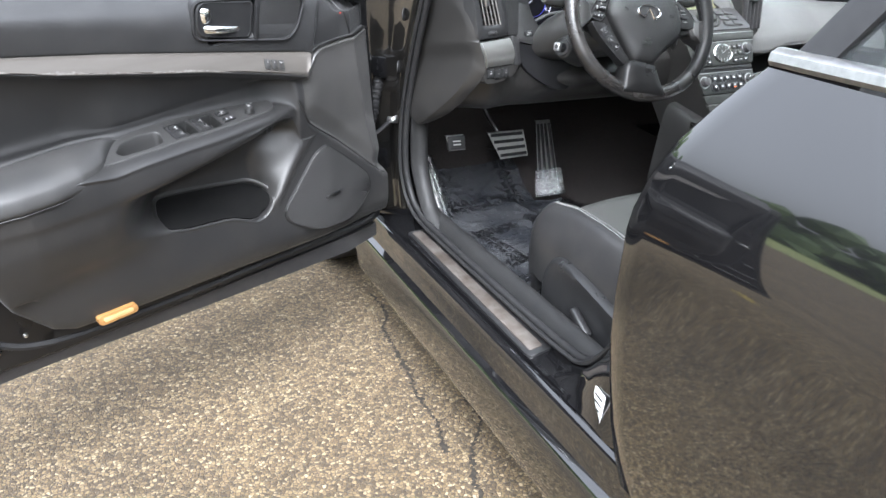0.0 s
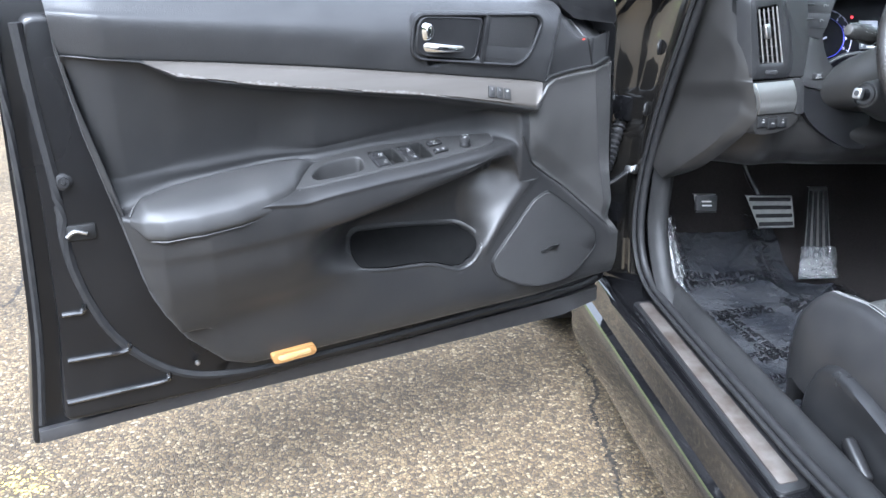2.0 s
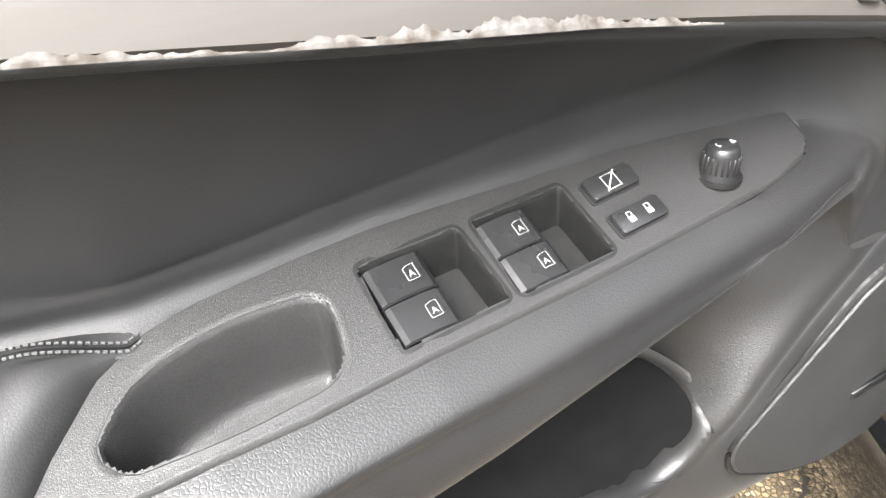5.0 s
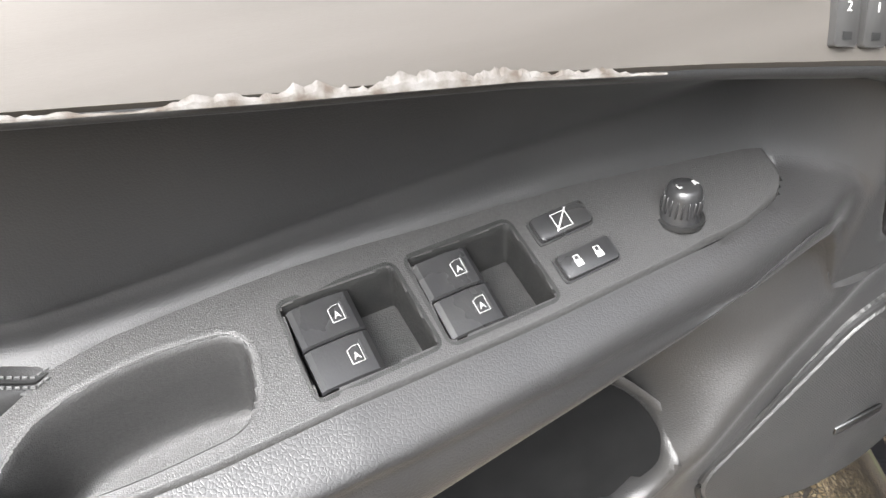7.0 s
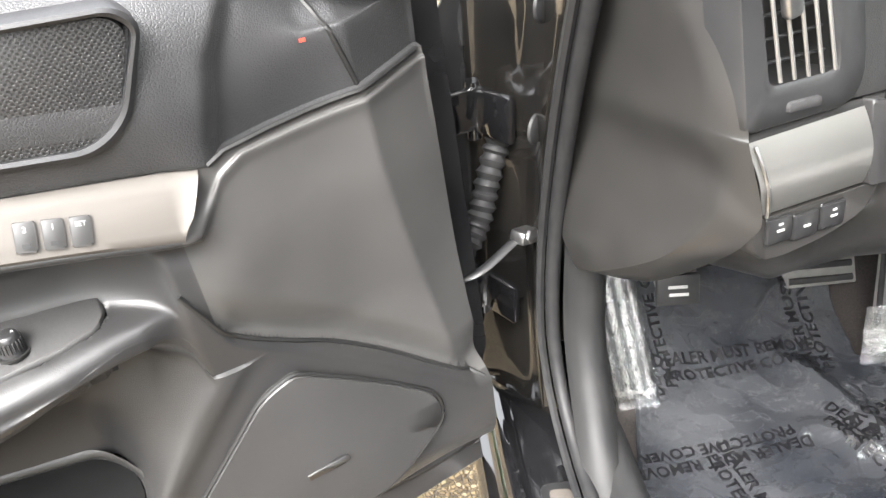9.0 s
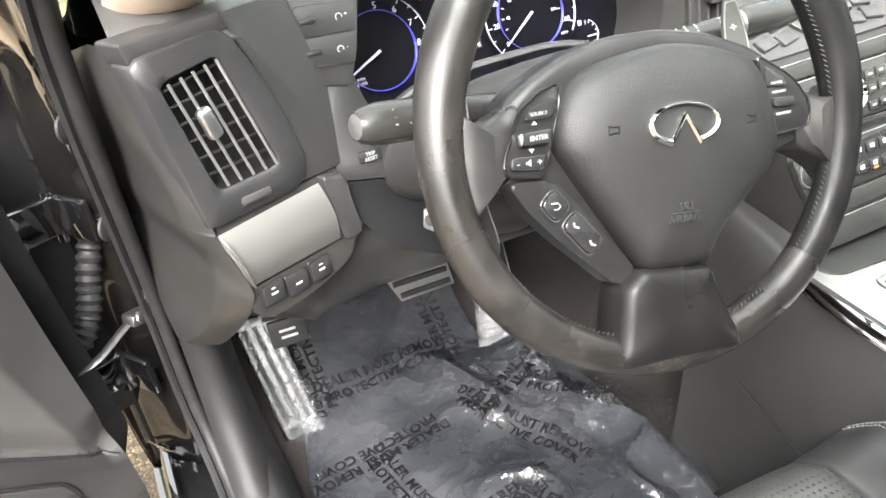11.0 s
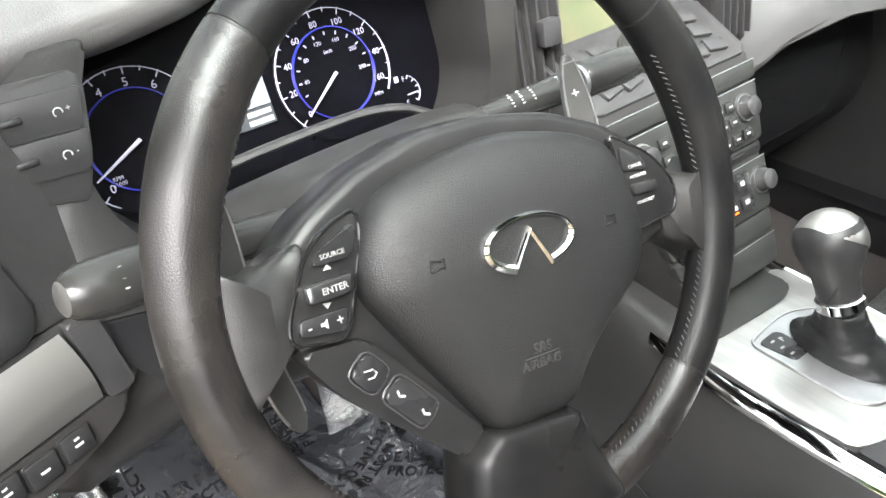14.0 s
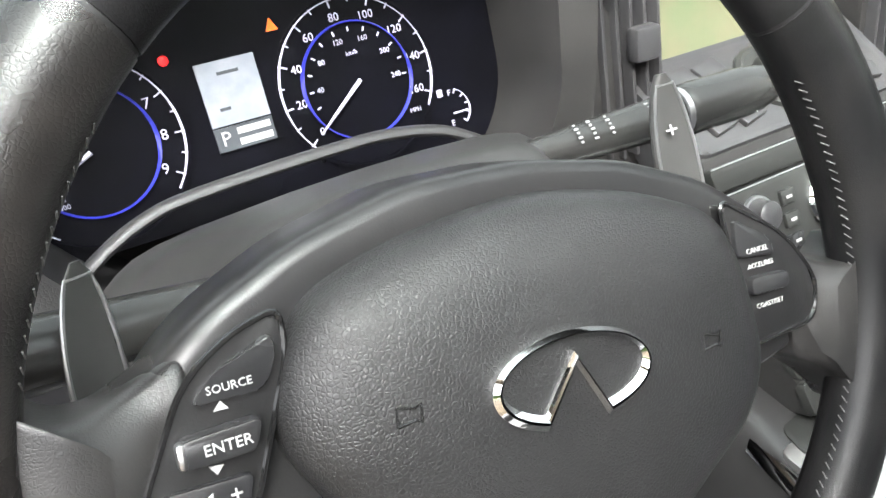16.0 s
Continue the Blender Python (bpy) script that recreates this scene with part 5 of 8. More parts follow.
LCD_DARK = mat("dark_display", (0.03, 0.033, 0.04), (0.045, 0.05, 0.055), 0.4)
MAPCOL = mat("navigation_map", (0.13, 0.115, 0.075), (0.085, 0.11, 0.06), 0.30, scale=9, emit=0.12)

FO = Vector((-0.702, 1.512, 0.848))
FA = axes(FO, (1, 0.37, 0), (0, 0.12, 1))

dash = thing("dashboard", (-0.45, 1.75, 0.70), "black grained dashboard with silver trim and round-edged hood", "dashboard")
core = rounded([(-0.012, 0.056), (0.004, -0.028), (0.022, -0.043), (0.072, -0.040), (0.118, -0.027), (0.15, 0.0), (0.140, 0.056)], 0.008, 3)
part("fascia_core", prism_bm(core, FA, -0.045, -0.006, 0.004), FASCIA, dash)
part("fascia_side", prism_bm(rounded([(0.050, 0.217), (0.078, 0.145), (0.088, 0.080), (0.080, 0.058), (0.142, 0.055), (0.135, 0.12), (0.115, 0.217)], 0.006, 3), FA, -0.05, -0.003, 0.004), FASCIA, dash)
# dark sheet added behind the vent as its shade
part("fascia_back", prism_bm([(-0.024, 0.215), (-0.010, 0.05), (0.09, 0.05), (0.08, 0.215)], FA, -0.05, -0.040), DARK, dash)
part("fascia_top", prism_bm(rounded([(-0.030, 0.200), (0.056, 0.203), (0.052, 0.218), (-0.034, 0.218)], 0.003, 3), FA, -0.04, -0.002, 0.002), FASCIA, dash)

# side cap of the dash: a smooth cover with a broad bevel towards the fascia, stepped where the silver strip begins
EDGE_IN = [(-0.746, 1.580, 1.050), (-0.741, 1.560, 1.018), (-0.727, 1.530, 0.977), (-0.719, 1.517, 0.936), (-0.7165, 1.511, 0.905), (-0.7155, 1.508, 0.897), (-0.701, 1.505, 0.846), (-0.703, 1.511, 0.825), (-0.712, 1.540, 0.788), (-0.736, 1.62, 0.715), (-0.75, 1.72, 0.665)]
CREASE = [(-0.760, 1.615, 1.045), (-0.757, 1.600, 1.002), (-0.747, 1.560, 0.971), (-0.738, 1.537, 0.934), (-0.7375, 1.540, 0.908), (-0.736, 1.540, 0.895), (-0.724, 1.530, 0.866), (-0.727, 1.532, 0.834), (-0.744, 1.570, 0.776), (-0.766, 1.66, 0.704), (-0.772, 1.73, 0.660)]
e_, c_ = smoothpath(EDGE_IN, 6), smoothpath(CREASE, 6)
hind = [Vector((-0.785, 1.84, lerp([(0, 0.98), (len(c_) - 1, 0.70)], k))) for k in range(len(c_))]
rows = [[a + Vector((0.012, 0.05, 0)) for a in e_], e_]
for f in (0.08, 0.3, 0.6, 0.86):
    rows.append([a.lerp(b, f) + Vector((-0.0016 * math.sin(math.pi * f), -0.0016 * math.sin(math.pi * f), 0)) for a, b in zip(e_, c_)])
for f in (0.0, 0.02, 0.06, 0.3, 0.6, 1.0):
    rows.append([b.lerp(q, f) + Vector((-0.003 * min(f * 12, 1) * (1 - f), 0, 0)) for b, q in zip(c_, hind)])
part("side_cap", grid_bm(rows), CAP_GREY, dash, "smooth grey-black end cover with a bevelled edge", angle=28)

# upper pad: from the front lip back to the windscreen
rows = []
for x in np.linspace(-0.745, 0.745, 110):
    yf = 1.545 + 0.30 * max(x + 0.70, 0) * (x < -0.6) + (0.03 if x >= -0.6 else 0)
    yf = lerp([(-0.745, 1.560), (-0.70, 1.540), (-0.64, 1.562), (-0.61, 1.78), (-0.165, 1.78), (-0.14, 1.66), (0.0, 1.70), (0.12, 1.63), (0.20, 1.62), (0.745, 1.60)], x)
    zf = lerp([(-0.745, 1.045), (-0.70, 1.055), (-0.655, 1.046), (-0.634, 1.028), (-0.618, 1.026), (-0.60, 1.050), (-0.165, 1.055), (-0.14, 1.00), (0.0, 1.0), (0.14, 0.90), (0.20, 0.805), (0.27, 0.800), (0.33, 0.818), (0.48, 0.822), (0.745, 0.785)], x)
    zt = lerp([(-0.745, 1.060), (-0.665, 1.058), (-0.634, 1.038), (-0.616, 1.038), (-0.59, 1.056), (-0.15, 1.055), (0.1, 1.03), (0.2, 0.95), (0.3, 0.93), (0.745, 0.90)], x)
    rows.append([Vector((x, p.x, p.y)) for p in smoothpath([(yf + 0.03, zf - 0.02, 0), (yf + 0.004, zf - 0.008, 0), (yf, zf, 0), (yf + 0.02, zf + 0.35 * (zt - zf) + 0.006, 0), (yf + 0.12, zt, 0), (1.90, zt - 0.008, 0), (2.14, 0.99, 0)], 4)])
part("upper_pad", grid_bm(rows), DASH, dash, "grained grey-black dash top", angle=60)
# flat dark bar painted as the shaded defroster opening
part("defroster_vent", box_bm(pose(-0.62, 1.80, 1.062, 0, 0, -38), (0.16, 0.02, 0.006), 0.002), DARK, dash)

# side air vent
bez_o = rounded([(-0.034, 0.205), (-0.016, 0.058), (0.080, 0.057), (0.091, 0.075), (0.080, 0.140), (0.050, 0.207)], [0.012, 0.004, 0.014, 0.02, 0.06, 0.014], 5)
op = rounded([(-0.016, 0.182), (0.003, 0.086), (0.064, 0.085), (0.037, 0.188)], 0.007, 4)
ctr = (0.022, 0.134)
bo, bi = radial(bez_o, ctr), radial(op, ctr)


def vent_ring(f, h):
    """f 0 at the bezel's outline, 1 at the opening."""
    return [FA @ Vector((a + (c - a) * f, b + (d - b) * f, h)) for (a, b), (c, d) in zip(bo, bi)]


vent = part("air_vent", grid_bm([vent_ring(0, -0.03), vent_ring(0, 0.0), vent_ring(0.06, 0.002), vent_ring(0.7, 0.003), vent_ring(0.93, 0.0025), vent_ring(1.0, 0.0)], False, True), FASCIA_GREY, dash, "dark grey side air vent with five upright slats", angle=50)
# throat walls coloured near black for the shade inside
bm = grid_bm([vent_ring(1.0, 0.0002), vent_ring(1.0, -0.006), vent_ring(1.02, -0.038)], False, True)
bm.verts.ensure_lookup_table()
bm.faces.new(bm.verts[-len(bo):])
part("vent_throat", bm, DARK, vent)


def vent_at(s, t):
    """Across (0..1) and up (0..1) the vent's opening."""
    lo = Vector((0.003, 0.086)).lerp(Vector((0.065, 0.083)), s)
    hi = Vector((-0.017, 0.181)).lerp(Vector((0.038, 0.188)), s)
    return lo.lerp(hi, t)


for s in (0.16, 0.36, 0.56, 0.76, 0.95):
    a, b = vent_at(s, 0.02), vent_at(s, 0.98)
    pts = [FA @ Vector((p.x, p.y, 0.0005)) for p in (a, a.lerp(b, 0.5), b)]
    part("slat", tube_bm(pts, 0.0015, 6), SATIN, vent, "thin satin metal slat")
for t in (0.14, 0.30, 0.46, 0.62, 0.78, 0.92):
    a, b = vent_at(0.02, t), vent_at(0.98, t)
    part("vane", tube_bm([FA @ Vector((a.x, a.y, -0.009)), FA @ Vector((b.x, b.y, -0.009))], 0.0014, 6), PLASTIC, vent)
tb = vent_at(0.36, 0.58)
part("tab", box_bm(FA @ pose(tb.x, tb.y, 0.004, 0, 0, 12), (0.013, 0.027, 0.010), 0.004, 3), STEEL, vent, "satin metal thumb tab")
part("thumb_wheel", box_bm(FA @ pose(0.032, 0.069, 0.0025, 0, 0, -3), (0.030, 0.008, 0.007), 0.003), PLASTIC_GREY, vent)

# silver strip under the vent, with its bright edge
rows = []
for s in np.linspace(0, 1, 12):
    top = Vector((-0.014, 0.051)).lerp(Vector((0.096, 0.0515)), s)
    bot = Vector((0.000, -0.006)).lerp(Vector((0.1025, -0.0085)), s)
    rows.append([FA @ Vector((bot.x + (top.x - bot.x) * t, bot.y + (top.y - bot.y) * t, -0.004 + 0.012 * math.sin(math.pi * (0.12 + 0.80 * t)))) for t in np.linspace(0, 1, 15)])
part("silver_strip", grid_bm(rows), STRIP, dash, "brushed silver trim strip")
part("bright_edge", tube_bm([FA @ Vector((-0.0115 + 0.0145 * t, 0.051 - 0.056 * t, 0.0035 + 0.009 * math.sin(math.pi * (0.1 + 0.8 * t)))) for t in np.linspace(0, 1, 10)], 0.0014, 6), STEEL, dash)
low = rounded([(0.000, -0.009), (0.121, -0.012), (0.116, -0.028), (0.099, -0.0365), (0.068, -0.0435), (0.026, -0.0455), (0.004, -0.042), (-0.001, -0.028)], [0.002, 0.004, 0.006, 0.02, 0.02, 0.02, 0.008, 0.01], 4)
part("joint_wedge", prism_bm(rounded([(0.100, 0.056), (0.106, -0.012), (0.128, -0.014), (0.122, 0.05)], 0.004), FA, -0.03, 0.003, 0.003), PLASTIC_GREY, dash, "satin grey joint cover")
part("switch_bank", prism_bm(low, FA, -0.05, 0.0, 0.004), DASH_LOW, dash)
for a, b in ((0.0195, -0.0150), (0.0455, -0.0190), (0.0720, -0.0190)):
    key = part("dash_switch", box_bm(FA @ pose(a, b - 0.006, 0.001, 0, 0, -3), (0.0225, 0.0195, 0.006), 0.0015), KEY_BLACK, dash, "small black dash switch with white symbol")
    part("symbol", box_bm(FA @ pose(a, b - 0.006, 0.0042, 0, 0, -3), (0.0065, 0.0018, 0.0006)), WHITE, key)
    part("switch_rim", tube_bm([FA @ pose(a, b - 0.006, 0.0012, 0, 0, -3) @ Vector((x, y, 0)) for x, y in rounded([(-0.0118, -0.0103), (0.0118, -0.0103), (0.0118, 0.0103), (-0.0118, 0.0103)], 0.002)], 0.0007, 5, True), DARK, key)
    if a != 0.0455:
        part("symbol", box_bm(FA @ pose(a, b - 0.001, 0.0042, 0, 0, -3), (0.0038, 0.0015, 0.0006)), WHITE, key)

# knee panel below
rows = []
for x in np.linspace(-0.72, -0.10, 32):
    d = 0.045 * math.exp(-((x + 0.39) / 0.10) ** 2)
    yf = lerp([(-0.72, 1.62), (-0.64, 1.555), (-0.56, 1.575), (-0.10, 1.58)], x)
    zb = lerp([(-0.72, 0.724), (-0.62, 0.728), (-0.50, 0.722), (-0.1, 0.715)], x)
    rows.append([Vector((x, p.x, p.y)) for p in smoothpath([(yf + 0.03, 0.86, 0), (yf - d * 0.3, 0.82, 0), (yf - d, 0.785, 0), (yf + 0.015, zb + 0.02, 0), (yf + 0.06, zb - 0.01, 0), (1.76, zb - 0.01, 0), (1.98, zb + 0.06, 0)], 4)])
part("knee_panel", grid_bm(rows), DASH_LOW, dash, "black knee panel", angle=60)

# instrument surround and hood
HX = [(-0.623, 1.015), (-0.618, 1.050), (-0.603, 1.076), (-0.565, 1.083), (-0.50, 1.086), (-0.444, 1.093), (-0.39, 1.098), (-0.30, 1.092), (-0.21, 1.072), (-0.168, 1.050), (-0.155, 1.02)]
rows = []
for x, z in curve2(HX, 5):
    yf = 1.575 + 0.03 * (1 - ((x + 0.388) / 0.235) ** 2)
    th = lerp([(-0.623, 0.016), (-0.585, 0.034), (-0.45, 0.034), (-0.36, 0.018), (-0.15, 0.016)], x)
    rows.append([Vector((x, p.x, p.y)) for p in smoothpath([(1.72, z - 0.024, 0), (1.64, z - th - 0.004, 0), (yf + 0.012, z - th, 0), (yf, z - 0.55 * th, 0), (yf + 0.008, z, 0), (yf + 0.06, z + 0.012, 0), (1.74, z + 0.012, 0), (1.86, 1.05 + 0.25 * (z - 1.05), 0)], 4)])
part("instrument_hood", grid_bm(rows), DASH, dash, "curved hood over the instruments", angle=50)
SU = axes((-0.388, 1.578, 1.0), (1, 0, 0), (0, 0.14, 1))
LEG = mat("surround_vinyl", (0.012, 0.012, 0.0122), (0.0165, 0.0163, 0.0161), 0.46, scale=16, bump=0.2, bscale=520, cells=True)
SMOOTH_BLACK = mat("smooth_black_plastic", (0.008, 0.008, 0.0088), (0.012, 0.012, 0.0126), 0.36, scale=20, bump=0.05, bscale=700)
left = rounded([(-0.224, 0.070), (-0.222, 0.030), (-0.211, -0.020), (-0.206, -0.070), (-0.203, -0.113), (-0.137, -0.127), (-0.100, -0.119), (-0.138, -0.086), (-0.163, -0.052), (-0.172, -0.010), (-0.157, 0.035), (-0.140, 0.070)], [0.01, 0.02, 0.02, 0.03, 0.004, 0.02, 0.012, 0.02, 0.02, 0.02, 0.02, 0.01], 4)
part("surround_leg", prism_bm(left, SU, -0.11, 0.0, 0.009, 3), LEG, dash, "grained black vinyl beside the dials")
foot = rounded([(-0.201, -0.116), (-0.137, -0.130), (-0.098, -0.122), (-0.050, -0.150), (-0.050, -0.236), (-0.0935, -0.2356), (-0.1397, -0.2103), (-0.1726, -0.186), (-0.193, -0.156)], [0.004, 0.02, 0.012, 0.01, 0.01, 0.02, 0.03, 0.03, 0.02], 4)
part("column_cover", prism_bm(foot, SU, -0.11, -0.005, 0.010, 3), SMOOTH_BLACK, dash, "smooth black cover below the dials")
right = rounded([(0.208, 0.058), (0.205, -0.01), (0.194, -0.09), (0.178, -0.155), (0.115, -0.165), (0.100, -0.112), (0.148, -0.090), (0.172, -0.052), (0.176, 0.06)], [0.01, 0.02, 0.03, 0.02, 0.02, 0.02, 0.03, 0.02, 0.004], 4)
part("surround_leg", prism_bm(right, SU, -0.09, 0.0, 0.008, 3), DASH_LOW, dash)
pod = rounded([(-0.214, 0.056), (-0.217, 0.002), (-0.212, -0.020), (-0.174, -0.030), (-0.162, 0.0), (-0.152, 0.046), (-0.156, 0.054)], 0.005, 3)
podp = part("dimmer_panel", prism_bm(pod, SU, -0.01, 0.0015, 0.0015), FASCIA_GREY, dash, "grey instrument dimmer panel")
for b, d, s in ((0.0335, 0.004, "+"), (0.0065, 0.0, "-")):
    k = part("dimmer_key", prism_bm(rounded([(-0.2115, b - 0.012), (-0.166 + d, b - 0.0155), (-0.159 + d, b + 0.0105), (-0.2105, b + 0.013)], 0.003), SU, 0.0, 0.0036, 0.0012), FASCIA_GREY, podp)
    part("finger_nib", box_bm(SU @ pose(-0.201, b, 0.0042), (0.014, 0.0045, 0.003), 0.0014), PLASTIC, k)
    part("symbol", tube_bm([SU @ Vector((-0.177 + d + 0.0028 * math.cos(radians(a)), b - 0.002 + 0.0028 * math.sin(radians(a)), 0.0038)) for a in range(-20, 231, 25)], 0.0005, 5), WHITE, k)
    text_part("legend", s, SU @ pose(-0.1705 + d, b - 0.001, 0.0038), 0.0055, WHITE, k)
trip = part("trip_button", box_bm(SU @ pose(-0.170, -0.0965, 0.001, 0, 0, 2), (0.023, 0.0115, 0.004), 0.0015), KEY_BLACK, dash)
text_part("legend", "TRIP\nRESET", SU @ pose(-0.170, -0.0970, 0.0034, 0, 0, 2), 0.0048, WHITE, trip)
# plate right of the wheel that the hood runs into
part("centre_cheek", prism_bm(rounded([(0.186, 0.050), (0.186, -0.12), (0.250, -0.14), (0.250, -0.02)], 0.01), SU, -0.12, -0.035, 0.006), DASH_LOW, dash)

# instrument cluster
GC = axes((-0.388, 1.654, 0.966), (1, 0, 0), (0, 0.33, 0.944))
clus = thing("instrument_cluster", (-0.388, 1.66, 0.92), "black instrument cluster with two blue-ringed dials, switched on", "instrument cluster")
part("face", prism_bm(rounded([(-0.20, -0.062), (0.20, -0.062), (0.21, 0.03), (0.15, 0.085), (-0.15, 0.085), (-0.21, 0.03)], 0.02), GC, -0.012, -0.002), GAUGE, clus)
for cx, top, step, start, sweep, big, small in ((-0.114, 9, 1, 222, -262, "", "RPM\nx1000"), (0.062, 160, 20, 218, -250, "", "MPH")):
    R = 0.056
    dial = part("dial", lathe_bm([(0, -0.002), (R + 0.002, -0.002), (R + 0.003, 0.0005), (R + 0.001, 0.0006), (R, -0.001), (0, -0.001)], GC @ pose(cx, 0, 0), 48), GAUGE, clus)

    def arc(r, a0, a1, n=40):
        return [GC @ Vector((cx + r * math.cos(radians(a0 + (a1 - a0) * i / n)), r * math.sin(radians(a0 + (a1 - a0) * i / n)), 0.0005)) for i in range(n + 1)]

    part("scale_arc", tube_bm(arc(R - 0.001, start + 12, start + sweep), 0.0009, 5, flat=0.4), PRINT, dial)
    part("blue_ring", tube_bm(arc(R * 0.70, 0, 360, 48), 0.0015, 5, flat=0.3), BLUE, dial)
    count = int(top / step)
    for i in range(count * 2 + 1):
        a = radians(start + (sweep + 10) * i / (count * 2))
        L = 0.0062 if i % 2 == 0 else 0.004
        c, s_ = math.cos(a), math.sin(a)
        part("tick", box_bm(GC @ pose(cx + (R - L / 2) * c, (R - L / 2) * s_, 0.0006, 0, 0, math.degrees(a)), (L, 0.0009, 0.0005)), PRINT, dial)
        if i % 2 == 0:
            text_part("number", str(step * i // 2), GC @ pose(cx + (R - 0.0125) * c, (R - 0.0125) * s_, 0.0006), 0.0095 if top < 20 else 0.0078, PRINT, dial, 0.0001)
    text_part("unit", small, GC @ pose(cx + (0.036 if top > 20 else -0.026), -0.030 if top > 20 else -0.025, 0.0006), 0.0044, PRINT, dial, 0.0001)
    if top > 20:
        for kmh in range(20, 241, 20):
            a = radians(start + (sweep + 10) * kmh / 1.609 / top)
            c, s_ = math.cos(a), math.sin(a)
            if kmh % 40 == 0:
                text_part("inner_number", str(kmh), GC @ pose(cx + R * 0.50 * c, R * 0.50 * s_, 0.0006), 0.0050, PRINT, dial, 0.0001)
            part("inner_tick", box_bm(GC @ pose(cx + R * 0.61 * c, R * 0.61 * s_, 0.0006, 0, 0, math.degrees(a)), (0.0030, 0.0011, 0.0004)), PRINT, dial)
        text_part("inner_unit", "km/h", GC @ pose(cx, 0.0185, 0.0006), 0.0042, PRINT, dial, 0.0001)
    a0 = radians(start if top > 20 else 206)
    part("needle", tube_bm([GC @ Vector((cx, 0, 0.004)), GC @ Vector((cx + (R - 0.010) * math.cos(a0), (R - 0.010) * math.sin(a0), 0.003))], lambda s: 0.0016 - 0.0009 * s, 6), PRINT, dial)
disp = part("trip_display", prism_bm([(-0.0415, 0.034), (-0.0415, -0.006), (-0.003, -0.006), (-0.003, 0.034)], GC, -0.001, 0.0008), LCD, clus, "small pale grey display")
part("display_foot", prism_bm([(-0.0415, -0.007), (-0.0415, -0.022), (-0.003, -0.022), (-0.003, -0.007)], GC, -0.001, 0.0007), LCD_DARK, disp)
text_part("legend", "P", GC @ pose(-0.035, -0.0145, 0.001), 0.013, WHITE, disp)
for b in (-0.011, -0.018):
    part("number_bar", box_bm(GC @ pose(-0.016, b, 0.001), (0.022, 0.0042, 0.0004)), WHITE, disp)
for a, b, w in ((-0.03, 0.004, 0.007), (-0.022, 0.026, 0.014)):
    part("text_bar", box_bm(GC @ pose(a, b, 0.001), (w, 0.002, 0.0004)), LCD_DARK, disp)
part("red_telltale", lathe_bm([(0, 0), (0.0034, 0), (0.0028, 0.0006), (0, 0.0008)], GC @ pose(-0.0575, 0.041, 0), 10), RED_LIT, clus)
part("orange_telltale", prism_bm([(0.0095, 0.044), (0.0175, 0.044), (0.0135, 0.052)], GC, -0.001, 0.0006), ORANGE_LIT, clus)
# fuel gauge in the corner
part("fuel_arc", tube_bm([GC @ Vector((0.121 + 0.0195 * math.cos(radians(a)), -0.0375 + 0.0165 * math.sin(radians(a)), 0.0005)) for a in range(-42, 61, 8)], 0.0007, 5, flat=0.4), PRINT, clus)
for a in (-40, -15, 10, 35, 58):
    part("fuel_tick", box_bm(GC @ pose(0.121 + 0.0180 * math.cos(radians(a)), -0.0375 + 0.0150 * math.sin(radians(a)), 0.0006, 0, 0, a), (0.0036, 0.0010, 0.0004)), PRINT, clus)
part("fuel_needle", tube_bm([GC @ Vector((0.1262, -0.0404, 0.0012)), GC @ Vector((0.1378, -0.0402, 0.0012))], 0.0007, 6), PRINT, clus)
text_part("fuel_letter", "F", GC @ pose(0.1262, -0.0255, 0.0006), 0.0062, PRINT, clus, 0.0001)
text_part("fuel_letter", "E", GC @ pose(0.1246, -0.0470, 0.0006), 0.0062, PRINT, clus, 0.0001)
part("fuel_symbol", box_bm(GC @ pose(0.1190, -0.0240, 0.0003), (0.0042, 0.0052, 0.0004)), PRINT, clus)
part("temperature_arc", tube_bm([GC @ Vector((-0.168 + 0.012 * math.cos(radians(a)), -0.042 + 0.02 * math.sin(radians(a)), 0.0)) for a in range(-40, 50, 15)], 0.0008, 5), PRINT, clus)
lip = smoothpath([GC @ Vector(p) for p in ((-0.175, -0.085, 0.034), (-0.1265, -0.0545, 0.034), (-0.0975, -0.0425, 0.034), (-0.073, -0.0385, 0.034), (-0.025, -0.0365, 0.034), (0.028, -0.036, 0.034), (0.056, -0.037, 0.034), (0.0866, -0.042, 0.034), (0.112, -0.052, 0.034), (0.16, -0.083, 0.034))], 8)
part("cluster_lip", tube_bm(lip, 0.0055, 10, flat=0.7), PLASTIC_GREY, clus, "raised moulded lip under the dials")

STALK = mat("stalk_plastic", (0.018, 0.0181, 0.0172), (0.024, 0.0237, 0.0222), 0.30, scale=18, bump=0.04, bscale=900)
STALK_CAP = mat("stalk_cap_plastic", (0.050, 0.049, 0.046), (0.065, 0.063, 0.06), 0.35, scale=40)
SHROUD = mat("shroud_plastic", (0.021, 0.0207, 0.020), (0.028, 0.0275, 0.0265), 0.46, scale=18, bump=0.08, bscale=700, cells=True)
